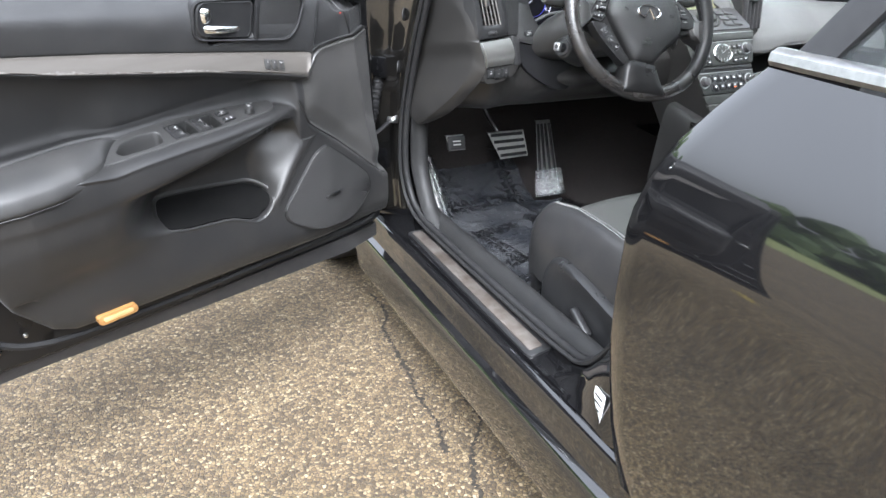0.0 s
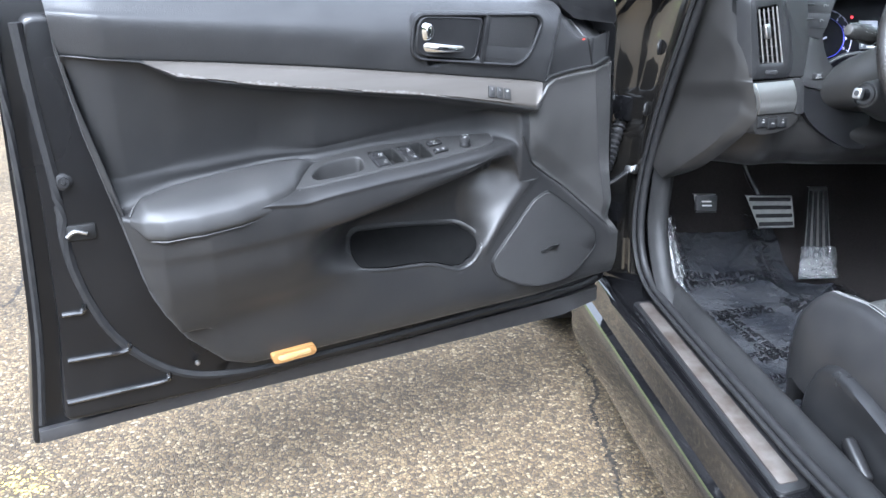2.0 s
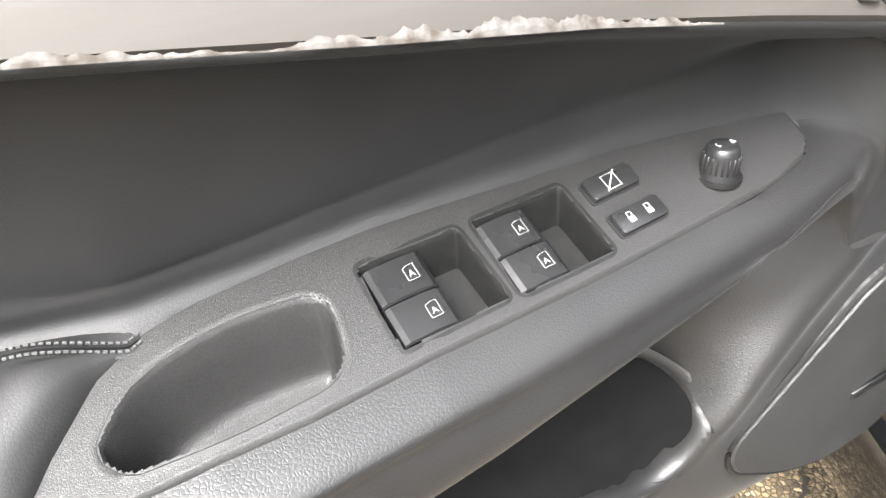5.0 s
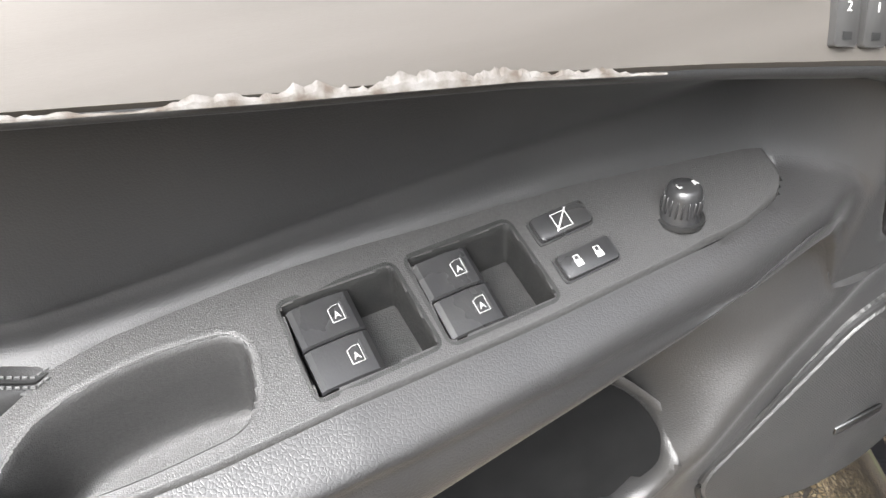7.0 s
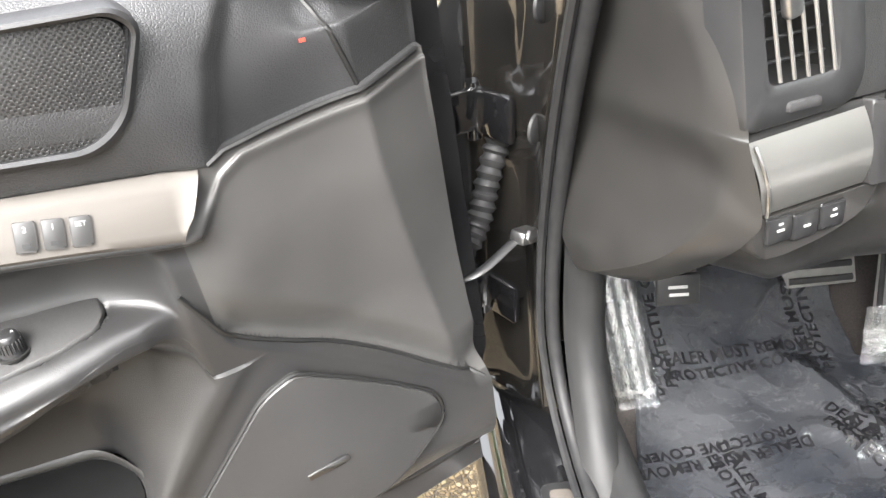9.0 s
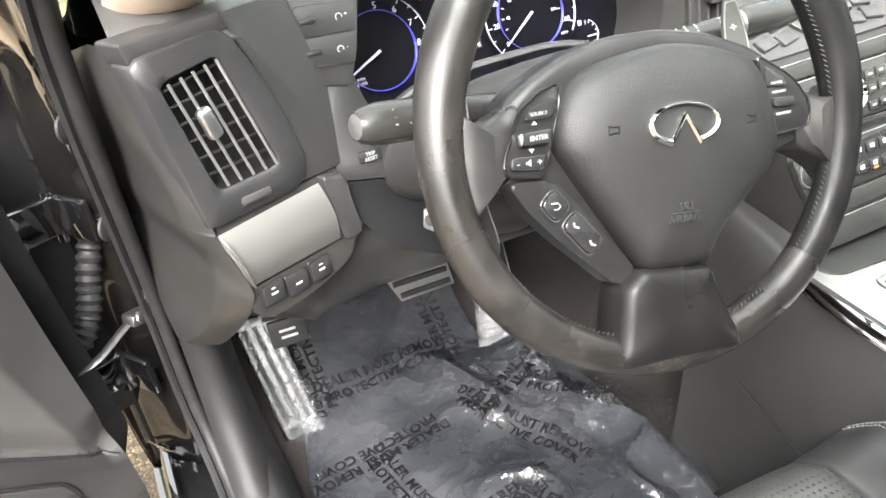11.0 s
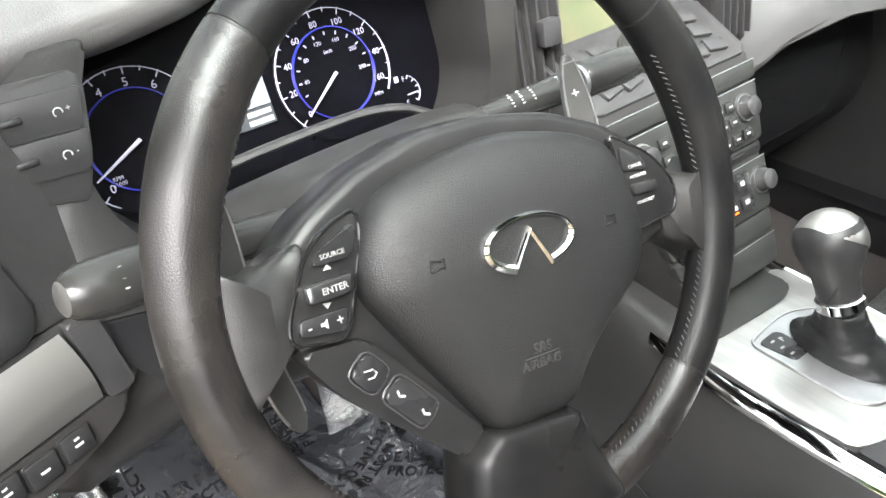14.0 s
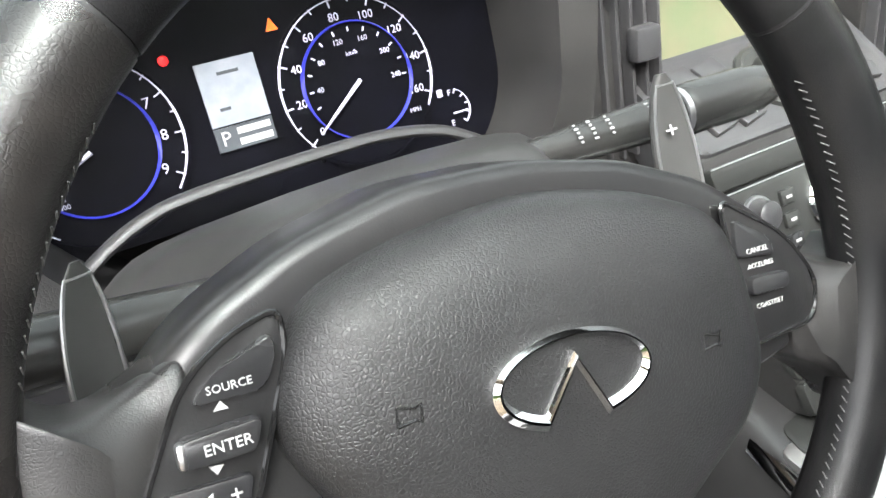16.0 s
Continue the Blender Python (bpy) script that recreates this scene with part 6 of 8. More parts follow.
# steering column with stalks and adjuster knob
col = thing("steering_column", (-0.388, 1.50, 0.86), "charcoal steering column shroud with a satin adjuster knob", "steering column")
rows = []
for s in np.linspace(0, 1, 24):
    y = 1.63 - 0.215 * s
    hw = lerp([(0, 0.165), (0.3, 0.160), (0.5, 0.140), (0.75, 0.10), (1, 0.075)], s)
    zt = lerp([(0, 0.905), (0.12, 0.919), (0.3, 0.945), (0.55, 0.975), (0.8, 0.995), (1, 0.995)], s)
    zb = lerp([(0, 0.82), (0.5, 0.850), (1, 0.885)], s)
    rows.append([Vector((-0.388 + p.x, y, p.y)) for p in smoothpath([(-hw, 0.62 * zb + 0.38 * zt, 0), (-hw * 0.84, zt - 0.020, 0), (-hw * 0.5, zt - 0.001, 0), (hw * 0.5, zt - 0.001, 0), (hw * 0.84, zt - 0.020, 0), (hw, 0.62 * zb + 0.38 * zt, 0), (hw * 0.7, zb, 0), (-hw * 0.7, zb, 0)], 4, True)])
part("shroud", grid_bm(rows, False, True, True), SHROUD, col, "charcoal plastic shroud", angle=60)
ig = axes((-0.532, 1.452, 0.889), (0.40, -0.92, 0), (0.18, 0.08, 1))
part("knob_housing", grid_bm([[ig @ Vector((rr * math.cos(a), rr * math.sin(a), hh)) for a in (2 * math.pi * j / 24 for j in range(24))] for rr, hh in ((0.040, -0.075), (0.034, -0.042), (0.0285, -0.020), (0.0240, -0.004), (0.0225, 0.0), (0.0205, 0.001), (0.0195, -0.001), (0.0, -0.001))], False, True), SHROUD, col, "round charcoal housing", angle=45)
part("knob_ring", lathe_bm([(0.0160, -0.001), (0.0185, -0.001), (0.0185, 0.0018), (0.0172, 0.003), (0.0160, 0.0018)], ig, 28), PLASTIC_GREY, col)
part("knob_stem", lathe_bm([(0, 0.0), (0.0115, -0.0005), (0.0105, 0.004), (0.0075, 0.008), (0.007, 0.016), (0, 0.016)], ig, 24), SMOOTH_BLACK, col)
tilt_knob = part("tilt_knob", join_bm([box_bm(ig @ pose(0, 0, 0.0205), (0.0165, 0.0190, 0.012), 0.0035, 3)]), SATIN, col, "worn satin square knob")
part("knob_recess", lathe_bm([(0, 0.0), (0.0052, 0.0), (0.0045, 0.0006), (0, 0.0004)], ig @ pose(0, 0, 0.0264), 16), PLASTIC_GREY, tilt_knob)


def stalk(base, tip, r0, r1, label, marks):
    b, t = Vector(base), Vector(tip)
    st = part("stalk", tube_bm([b, b.lerp(t, 0.10), b.lerp(t, 0.30), b.lerp(t, 0.55), b.lerp(t, 0.61)], lambda s: r0 * lerp([(0, 0.80), (0.25, 0.88), (0.5, 1.0), (0.75, 1.14), (1, 1.14)], s), 18), STALK, col, label)
    part("stalk_ring", tube_bm([b.lerp(t, 0.605), b.lerp(t, 0.625)], r1 * 0.97, 18), SATIN, st, "thin silver ring")
    part("stalk_end", tube_bm([b.lerp(t, f) for f in (0.622, 0.63, 0.65, 0.86, 0.93, 0.975, 1.0)], lambda s: r1 * lerp([(0, 0.93), (0.17, 1.02), (0.34, 1.05), (0.5, 1.03), (0.67, 0.94), (0.84, 0.80), (1.0, 0.64)], s), 22), STALK, st)
    ax = (t - b).normalized()
    side = Vector((0, 0, 1)).cross(ax)
    part("stalk_cap", lathe_bm([(0, 0.0012), (r1 * 0.50, 0.001), (r1 * 0.60, 0.0), (r1 * 0.60, -0.004), (0, -0.004)], axes(t, side, ax.cross(side)), 22), STALK_CAP, st, "flat pale end disc")
    up = Vector((0, -0.83, 0.55)) if ax.x < 0 else Vector((0, -0.55, 0.83))
    for k, f in enumerate(marks):
        p = b.lerp(t, f)
        m = axes(p + up * ((r0 if f < 0.58 else r1) + 0.0006), ax if ax.x > 0 else -ax, Vector((0, up.z, -up.y)))
        part("white_mark", join_bm([box_bm(m @ pose(0, q, 0.0003 - abs(q) * 0.18), (0.0024 if (k + n) % 2 else 0.0014, 0.0011, 0.0005)) for n, q in enumerate((-0.0052, -0.0026, 0.0, 0.0026, 0.0052))]), WHITE, st)


stalk((-0.472, 1.445, 0.973), (-0.613, 1.414, 1.005), 0.0120, 0.0150, "black light stalk with white symbols", (0.50, 0.66, 0.72, 0.80))
stalk((-0.325, 1.475, 0.972), (-0.150, 1.462, 0.975), 0.0105, 0.0140, "black wiper stalk with white symbols", (0.22, 0.27, 0.33, 0.48))


# ---- steering wheel, turned a little to the right ----
WC = Vector((-0.392, 1.357, 0.960))
WM = axes(WC, (1, 0, 0), (0, math.sin(radians(23)), math.cos(radians(23)))) @ pose(0, 0, 0, 0, 0, -11)  # local z towards the driver
PAD = mat("airbag_cover", (0.009, 0.009, 0.0092), (0.0125, 0.0123, 0.0121), 0.50, spec=0.38, scale=14, bump=0.30, bscale=640, cells=True)
SPOKE = mat("wheel_plastic", (0.009, 0.009, 0.0092), (0.014, 0.0137, 0.0135), 0.38, scale=30, bump=0.05, bscale=700, cells=True)
PADDLE = mat("magnesium_grey", (0.10, 0.10, 0.095), (0.13, 0.13, 0.125), 0.36, metal=0.7, scale=20)
SMOOTH_LEATHER = mat("polished_leather", (0.005, 0.005, 0.0052), (0.010, 0.0097, 0.0095), 0.38, scale=30, bump=0.10, bscale=800, cells=True, spread=0.08, spec=0.20)
SPOKE_LEATHER = mat("shiny_leather", (0.009, 0.0089, 0.0088), (0.019, 0.0182, 0.0175), 0.36, spec=0.38, scale=40, bump=0.12, bscale=800, cells=True, spread=0.1)
SPOKE_EDGE = mat("glossy_edge", (0.006, 0.006, 0.006), (0.009, 0.009, 0.009), 0.22)
THREAD = mat("pale_thread", (0.035, 0.035, 0.034), (0.06, 0.06, 0.058), 0.8, scale=700)

wheel = thing("steering_wheel", WC, "black leather steering wheel with worn rim and switches on its spokes", "steering wheel")


def rim_point(a, b, R=0.1796):
    """A point of the rim's surface: a round the wheel, b round the rim's section; fuller grips at ten and two."""
    grip = sum(math.exp(-(((a - c + 180) % 360 - 180) / 22) ** 2) for c in (25, 155))
    r1, r2 = 0.0162 + 0.0020 * grip, 0.0150 + 0.0030 * grip
    ca, sa = math.cos(radians(a)), math.sin(radians(a))
    rr = R + r1 * math.cos(b) - 0.001 * grip
    flat = 1.0 if sa > -0.5 else 1.0 - 0.05 * (-sa - 0.5)
    return WM @ Vector((rr * ca - 0.0048, rr * sa * flat + 0.0037, r2 * math.sin(b) + 0.006))


def rim_arc(name, a0, a1, material, label=""):
    n = max(int(abs(a1 - a0) / 3), 4)
    rows = [[rim_point(a0 + (a1 - a0) * i / n, 2 * math.pi * j / 20) for j in range(20)] for i in range(n + 1)]
    return part(name, grid_bm(rows, False, True, True), material, wheel, label, angle=60)


SEAMS = (43, 137, 222, 318)
rim_arc("rim_top", SEAMS[0] + 0.3, SEAMS[1] - 0.3, SMOOTH_LEATHER, "smooth leather top of the rim")
rim_arc("rim_grip", SEAMS[1] + 0.3, SEAMS[2] - 0.3, WHEEL_LEATHER, "leather grip worn shiny")
rim_arc("rim_bottom", SEAMS[2] + 0.3, SEAMS[3] - 0.3, WHEEL_LEATHER, "leather lower rim with worn, flaking patches")
rim_arc("rim_grip", SEAMS[3] + 0.3, SEAMS[0] + 360 - 0.3, SMOOTH_LEATHER, "leather grip worn shiny")
for a in SEAMS:
    part("rim_seam", grid_bm([[rim_point(a + da, 2 * math.pi * j / 20).lerp(WM @ Vector((0.1796 * math.cos(radians(a)) - 0.0048, 0.1796 * math.sin(radians(a)) + 0.0037, 0.006)), 0.03) for j in range(20)] for da in (-0.5, 0.5)], False, True), DARK, wheel)
# thread along the inner side of the rim
for a0, a1 in ((215, 262), (278, 325), (325, 395), (145, 172)):
    bms = []
    n = int((a1 - a0) / 1.5)
    for i in range(n):
        a = a0 + (a1 - a0) * i / n
        p = rim_point(a, math.pi - 0.38)
        q = rim_point(a + 0.8, math.pi - 0.22)
        c = WM @ Vector((0.1796 * math.cos(radians(a)) - 0.0048, 0.1796 * math.sin(radians(a)) + 0.0037, 0.006))
        bms.append(tube_bm([c + (p - c) * 1.02, c + (q - c) * 1.02], 0.00035, 5))
    part("rim_stitching", join_bm(bms), THREAD, wheel)


def dome(poly, c, rings, material, name, parent, label="", angle=60):
    """A soft padded form: scaled rings of an outline at given heights."""
    rows = [[WM @ Vector((c[0] + (x - c[0]) * s, c[1] + (y - c[1]) * s, h)) for x, y in poly] for s, h in rings]
    return part(name, grid_bm(rows, False, True, True), material, parent, label, angle=angle)


padl = rounded([(0, 0.0640), (0.046, 0.0585), (0.0775, 0.0475), (0.089, 0.028), (0.0985, -0.008), (0.0965, -0.024), (0.087, -0.0405), (0.062, -0.060), (0.040, -0.080), (0.022, -0.106), (-0.030, -0.106), (-0.043, -0.088), (-0.0756, -0.0425), (-0.0985, -0.008), (-0.100, 0.008), (-0.095, 0.027), (-0.0845, 0.0405), (-0.0625, 0.0505), (-0.037, 0.0575)], [0.02, 0.02, 0.014, 0.014, 0.014, 0.01, 0.014, 0.014, 0.014, 0.01, 0.01, 0.014, 0.02, 0.014, 0.012, 0.01, 0.012, 0.014, 0.02], 4)
pad = dome(padl, (0, -0.01), ((1.0, -0.012), (1.0, 0.0060), (0.993, 0.0110), (0.975, 0.0158), (0.94, 0.0202), (0.88, 0.0242), (0.78, 0.0280), (0.62, 0.0312), (0.42, 0.0334), (0.2, 0.0345), (0.05, 0.0348)), PAD, "airbag_cover", wheel, "grained black airbag cover")
hub = rounded([(0, 0.0745), (0.045, 0.0705), (0.086, 0.0585), (0.118, 0.040), (0.138, 0.022), (0.147, 0.004), (0.143, -0.014), (0.122, -0.0215), (0.106, -0.026), (0.092, -0.043), (0.066, -0.064), (0.044, -0.084), (0.026, -0.110), (-0.034, -0.110), (-0.050, -0.092), (-0.10, -0.048), (-0.140, -0.028), (-0.146, 0.0), (-0.136, 0.020), (-0.119, 0.037), (-0.086, 0.0565), (-0.045, 0.0705)], 0.010, 4)
dome(hub, (0, -0.01), ((0.9, -0.05), (1.0, -0.035), (1.0, -0.002), (0.985, 0.0015), (0.94, 0.003), (0.8, 0.0032)), SPOKE, "hub_cover", wheel)
for sx in (-1, 1):
    sp = [(sx * x, y) for x, y in ((0.122, 0.031), (0.137, 0.021), (0.152, 0.014), (0.166, 0.016), (0.177, 0.030), (0.175, -0.062), (0.163, -0.046), (0.147, -0.033), (0.128, -0.0245))]
    sp = sp if sx > 0 else sp[::-1]
    poly = rounded(sp, 0.010, 5)
    rows = []
    for s, h in ((0.96, -0.022), (1.0, -0.012), (1.0, 0.002), (0.98, 0.008), (0.9, 0.0115), (0.5, 0.0125)):
        rows.append([WM @ Vector((sx * 0.125 + (x - sx * 0.125) * s, -0.008 + (y + 0.008) * s, h - 0.0070 + 0.0073 * sstep(0.135, 0.165, abs(x)))) for x, y in poly])
    part("spoke", grid_bm(rows, False, True, True), SPOKE_LEATHER, wheel, "leather-covered spoke, worn shiny", angle=60)
# leather-covered lower spoke, a fork of two legs in one cover
poly = rounded([(-0.038, -0.100), (0.024, -0.105), (0.031, -0.125), (0.042, -0.148), (0.056, -0.174), (-0.064, -0.174), (-0.058, -0.152), (-0.056, -0.130), (-0.053, -0.112)], [0.004, 0.004, 0.01, 0.012, 0.012, 0.012, 0.012, 0.01, 0.006], 5)
dome(poly, (0, -0.13), ((0.95, -0.02), (1.0, -0.012), (1.0, 0.012), (0.97, 0.020), (0.85, 0.024), (0.4, 0.026)), SMOOTH_LEATHER, "lower_spoke", wheel, "smooth leather lower spoke")


def key(poly, h0, h1, name, parent, words="", size=0.006, at=None, turn=0, label=""):
    k = part(name, prism_bm(rounded(poly, 0.003, 3), WM, h0, h1, 0.0012), KEY_BLACK, parent, label)
    if words:
        cx = sum(p[0] for p in poly) / len(poly) if at is None else at[0]
        cy = sum(p[1] for p in poly) / len(poly) if at is None else at[1]
        text_part("legend", words, WM @ pose(cx, cy, h1 + 0.0002, 0, 0, turn), size, WHITE, k)
    return k


# left switches
lf = rounded([(-0.0955, 0.0375), (-0.0945, 0.0250), (-0.1080, -0.018), (-0.1125, -0.0245), (-0.1395, -0.0215), (-0.1385, -0.0110), (-0.1240, 0.0215), (-0.1085, 0.0330)], [0.003, 0.006, 0.006, 0.005, 0.005, 0.008, 0.01, 0.008], 4)
lg = part("switch_field", prism_bm(lf, WM, 0.002, 0.0115, 0.0012), SPOKE, wheel, "black switch field on the spoke")
part("field_edge", tube_bm([WM @ Vector((x, y, 0.0112)) for x, y in offset(lf, 0.0008)], 0.0011, 6, True), SPOKE_EDGE, lg, "thin glossy edge")
key([(-0.0985, 0.0320), (-0.0972, 0.0270), (-0.1015, 0.0158), (-0.1240, 0.0145), (-0.1165, 0.0228)], 0.010, 0.0142, "audio_key", lg, "SOURCE", 0.0036, (-0.1122, 0.0188), 4)
key([(-0.1040, 0.0085), (-0.1065, -0.0015), (-0.1285, -0.0030), (-0.1285, 0.0060)], 0.010, 0.0175, "enter_key", lg, "ENTER", 0.0048, (-0.1150, 0.0025), 4, "raised enter key with a bright edge")
part("key_edge", box_bm(WM @ pose(-0.1278, 0.0016, 0.0152, 0, 0, 4), (0.0034, 0.0082, 0.0052), 0.0015), STEEL, lg)
for x, y, up in ((-0.1150, 0.0125, 1), (-0.1185, -0.0058, -1)):
    part("arrow", prism_bm([(x - 0.0022, y - 0.0011 * up), (x + 0.0022, y - 0.0009 * up), (x, y + 0.0018 * up)][::up], WM, 0.0110, 0.0121), WHITE, lg)
vol = key([(-0.1078, -0.0088), (-0.1108, -0.0205), (-0.1362, -0.0186), (-0.1350, -0.0098)], 0.010, 0.0142, "volume_key", lg, "-", 0.008, (-0.1305, -0.0142), 5)
text_part("legend", "+", WM @ pose(-0.1140, -0.0142, 0.0144, 0, 0, 5), 0.0072, WHITE, vol)
part("speaker_symbol", join_bm([prism_bm([(-0.1245, -0.0152), (-0.1230, -0.0152), (-0.1230, -0.0134), (-0.1245, -0.0134)], WM, 0.0141, 0.0145), prism_bm([(-0.1228, -0.0152), (-0.1208, -0.0168), (-0.1208, -0.0118), (-0.1228, -0.0134)], WM, 0.0141, 0.0145)]), WHITE, vol)
# phone and back switches on the arm that runs down to the lower spoke
arm = [(-0.138, -0.027), (-0.100, -0.028), (-0.048, -0.088), (-0.034, -0.104), (-0.052, -0.113), (-0.100, -0.072), (-0.124, -0.048)]
pa = part("phone_field", prism_bm(rounded(arm, 0.008, 4), WM, -0.012, 0.010, 0.003), SPOKE, wheel, "black switch arm")
for (cx, cy), L in (((-0.1025, -0.0465), 0.0185), ((-0.0815, -0.0685), 0.032)):
    m = WM @ pose(cx, cy, 0.009, 0, 0, -48)
    k = part("phone_key", prism_bm(rounded([(-L / 2, -0.0078), (L / 2, -0.0078), (L / 2, 0.0078), (-L / 2, 0.0078)], 0.005, 4), m, 0, 0.004, 0.0014), KEY_BLACK, pa)
    part("key_ring", tube_bm([m @ Vector((x, y, 0.002)) for x, y in rounded([(-L / 2 - 0.001, -0.0088), (L / 2 + 0.001, -0.0088), (L / 2 + 0.001, 0.0088), (-L / 2 - 0.001, 0.0088)], 0.006, 4)], 0.0007, 5, True), PLASTIC_GREY, pa)
    if L < 0.03:
        part("back_symbol", tube_bm([m @ pose(0, 0, 0, 0, 0, 48) @ Vector(p) for p in ((-0.0038, 0.0022, 0.0042), (0.0015, 0.0022, 0.0042), (0.0035, 0.0, 0.0042), (0.0015, -0.0022, 0.0042), (-0.002, -0.0022, 0.0042))], 0.0005, 5), WHITE, k)
    else:
        for dx in (-0.009, 0.010):
            part("call_symbol", tube_bm([m @ pose(dx, 0, 0, 0, 0, 48) @ Vector(p) for p in ((-0.002, 0.002, 0.0042), (-0.001, -0.001, 0.0042), (0.002, -0.002, 0.0042))], 0.0009, 5), WHITE, k)
# right switches
rf = rounded([(0.0850, 0.0490), (0.1189, 0.0320), (0.137, 0.010), (0.1345, -0.0065), (0.0985, -0.0110), (0.0929, 0.0168)][::-1], [0.004, 0.005, 0.006, 0.008, 0.012, 0.004], 4)
rg = part("switch_field", prism_bm(rf, WM, 0.002, 0.0095, 0.0012), SPOKE, wheel, "black cruise switch field on the spoke")
part("field_edge", tube_bm([WM @ Vector((x, y, 0.0092)) for x, y in offset(rf, 0.0008)], 0.0011, 6, True), SPOKE_EDGE, rg, "thin glossy edge")
key([(0.0905, 0.0260), (0.1120, 0.0250), (0.1080, 0.0330), (0.0895, 0.0420)], 0.0080, 0.0118, "cruise_key", rg, "CANCEL", 0.0031, (0.1010, 0.0283), 4)
text_part("legend", "ACCEL/RES", WM @ pose(0.1050, 0.0215, 0.0097, 0, 0, 4), 0.0029, WHITE, rg)
key([(0.0975, 0.0095), (0.1180, 0.0105), (0.1180, 0.0175), (0.0965, 0.0170)], 0.0080, 0.0130, "cruise_toggle", rg)
text_part("legend", "COAST/SET", WM @ pose(0.1095, 0.0045, 0.0097, 0, 0, 4), 0.0030, WHITE, rg)

# chrome oval emblem, and shallow moulded marks on the cover
EM = WM @ pose(-0.0062, 0.0030, 0.0338)
pairs = [((0.0, 0.0050), (0.0, 0.0092))]
for k in range(53):
    f = k / 52
    ao, ai = radians(-113 - 314 * f + (0 if f < 1 else 0)), radians(-117 - 306 * f)
    pairs.append(((0.0311 * math.cos(ao), 0.0165 * math.sin(ao)), (0.0274 * math.cos(ai), 0.0014 + 0.0124 * math.sin(ai))))
rows = []
for (x0, y0), (x1, y1) in pairs:
    rows.append([EM @ Vector((x0 + (x1 - x0) * f, y0 + (y1 - y0) * f, h)) for f, h in ((0, -0.001), (0, 0.0016), (0.42, 0.0036), (0.62, 0.0036), (1, 0.0016), (1, -0.001))])
part("emblem", grid_bm(rows, True, True), CHROME, wheel, "chrome oval emblem", angle=25)
EMBOSS = mat("moulded_mark", (0.012, 0.012, 0.012), (0.016, 0.016, 0.016), 0.28)
for sx in (-1, 1):
    part("horn_mark", tube_bm([WM @ Vector((sx * 0.060 - 0.004 + x, 0.003 + y, 0.0318)) for x, y in ((-0.004, -0.003), (-0.004, 0.003), (0.002, 0.0018), (0.004, 0.003), (0.004, -0.003), (0.002, -0.0018), (-0.004, -0.003))], 0.0005, 5), EMBOSS, pad)

MOULDED = mat("raised_letters", (0.030, 0.030, 0.0295), (0.038, 0.038, 0.037), 0.42)
text_part("moulded_word", "SRS", WM @ pose(-0.0075, -0.0560, 0.0341, 5), 0.0085, MOULDED, pad, 0.0006)
part("moulded_line", box_bm(WM @ pose(-0.0082, -0.0602, 0.0338, 5), (0.024, 0.0005, 0.0010)), MOULDED, pad)
text_part("moulded_word", "AIRBAG", WM @ pose(-0.0088, -0.0647, 0.0334, 6), 0.0078, MOULDED, pad, 0.0006)

# shift paddles behind the rim, fixed to the column: thin curved fins that lean to the driver
WU = axes(WC, (1, 0, 0), (0, math.sin(radians(23)), math.cos(radians(23))))
for sx, word in ((-1, "-"), (1, "+")):
    pd = thing("shift_paddle", WU @ Vector((sx * 0.13, 0.0, -0.06)), "grey metal shift paddle behind the steering wheel", "shift paddle", group="shift paddles")
    rows = []
    for f in np.linspace(0, 1, 30):
        y = -0.064 + 0.147 * f
        lean = 0.016 * max((y + 0.02) / 0.103, 0) ** 2 - 0.062
        tip = math.sqrt(max(1 - (max(f - 0.72, 0) / 0.285) ** 2 - (max(0.16 - f, 0) / 0.165) ** 2, 0.0))
        mid, half_w = (0.1345 if sx < 0 else 0.1235) + 0.0075 * math.sin(math.pi * f), 0.0090 + 0.0015 * math.sin(math.pi * f)
        xi, xo = mid - half_w * tip, mid + half_w * tip
        r = []
        for a in (2 * math.pi * j / 20 for j in range(20)):
            c, s2 = math.cos(a), math.sin(a)
            x = 0.5 * (xi + xo) + 0.5 * (xo - xi) * math.copysign(abs(c) ** 0.6, c)
            r.append(WU @ Vector((sx * x, y, lean + 0.0026 * math.copysign(abs(s2) ** 0.6, s2) + 0.014 * ((x - 0.110) / 0.035) ** 2 * (1 - 0.3 * f))))
        rows.append(r)
    part("blade", grid_bm(rows, False, True, True), PADDLE, pd, angle=50)
    part("edge_line", tube_bm([r[2] for r in rows[2:-1]] + [r[8] for r in rows[-2:1:-1]], 0.0008, 6), SATIN, pd, "thin brighter metal edge")
    text_part("legend", word, WU @ pose(sx * (0.138 if sx < 0 else 0.1245), 0.056, -0.0455, -8, -sx * 22, 0), 0.011, WHITE, pd)


# ---- centre stack ----
ST = axes((0, 1.447, 0.708), (1, 0, 0), (0, 0.44, 0.898))
stack = thing("centre_stack", (0, 1.50, 0.66), "silver-edged centre stack with clock, audio and climate controls", "centre stack")


def ledge(b):
    return 0.076 + 0.22 * b


def st_poly(b0, b1, inset=0.0, r=0.006):
    return rounded([(-ledge(b0) + inset, b0), (ledge(b0) - inset, b0), (ledge(b1) - inset, b1), (-ledge(b1) + inset, b1)], r, 3)


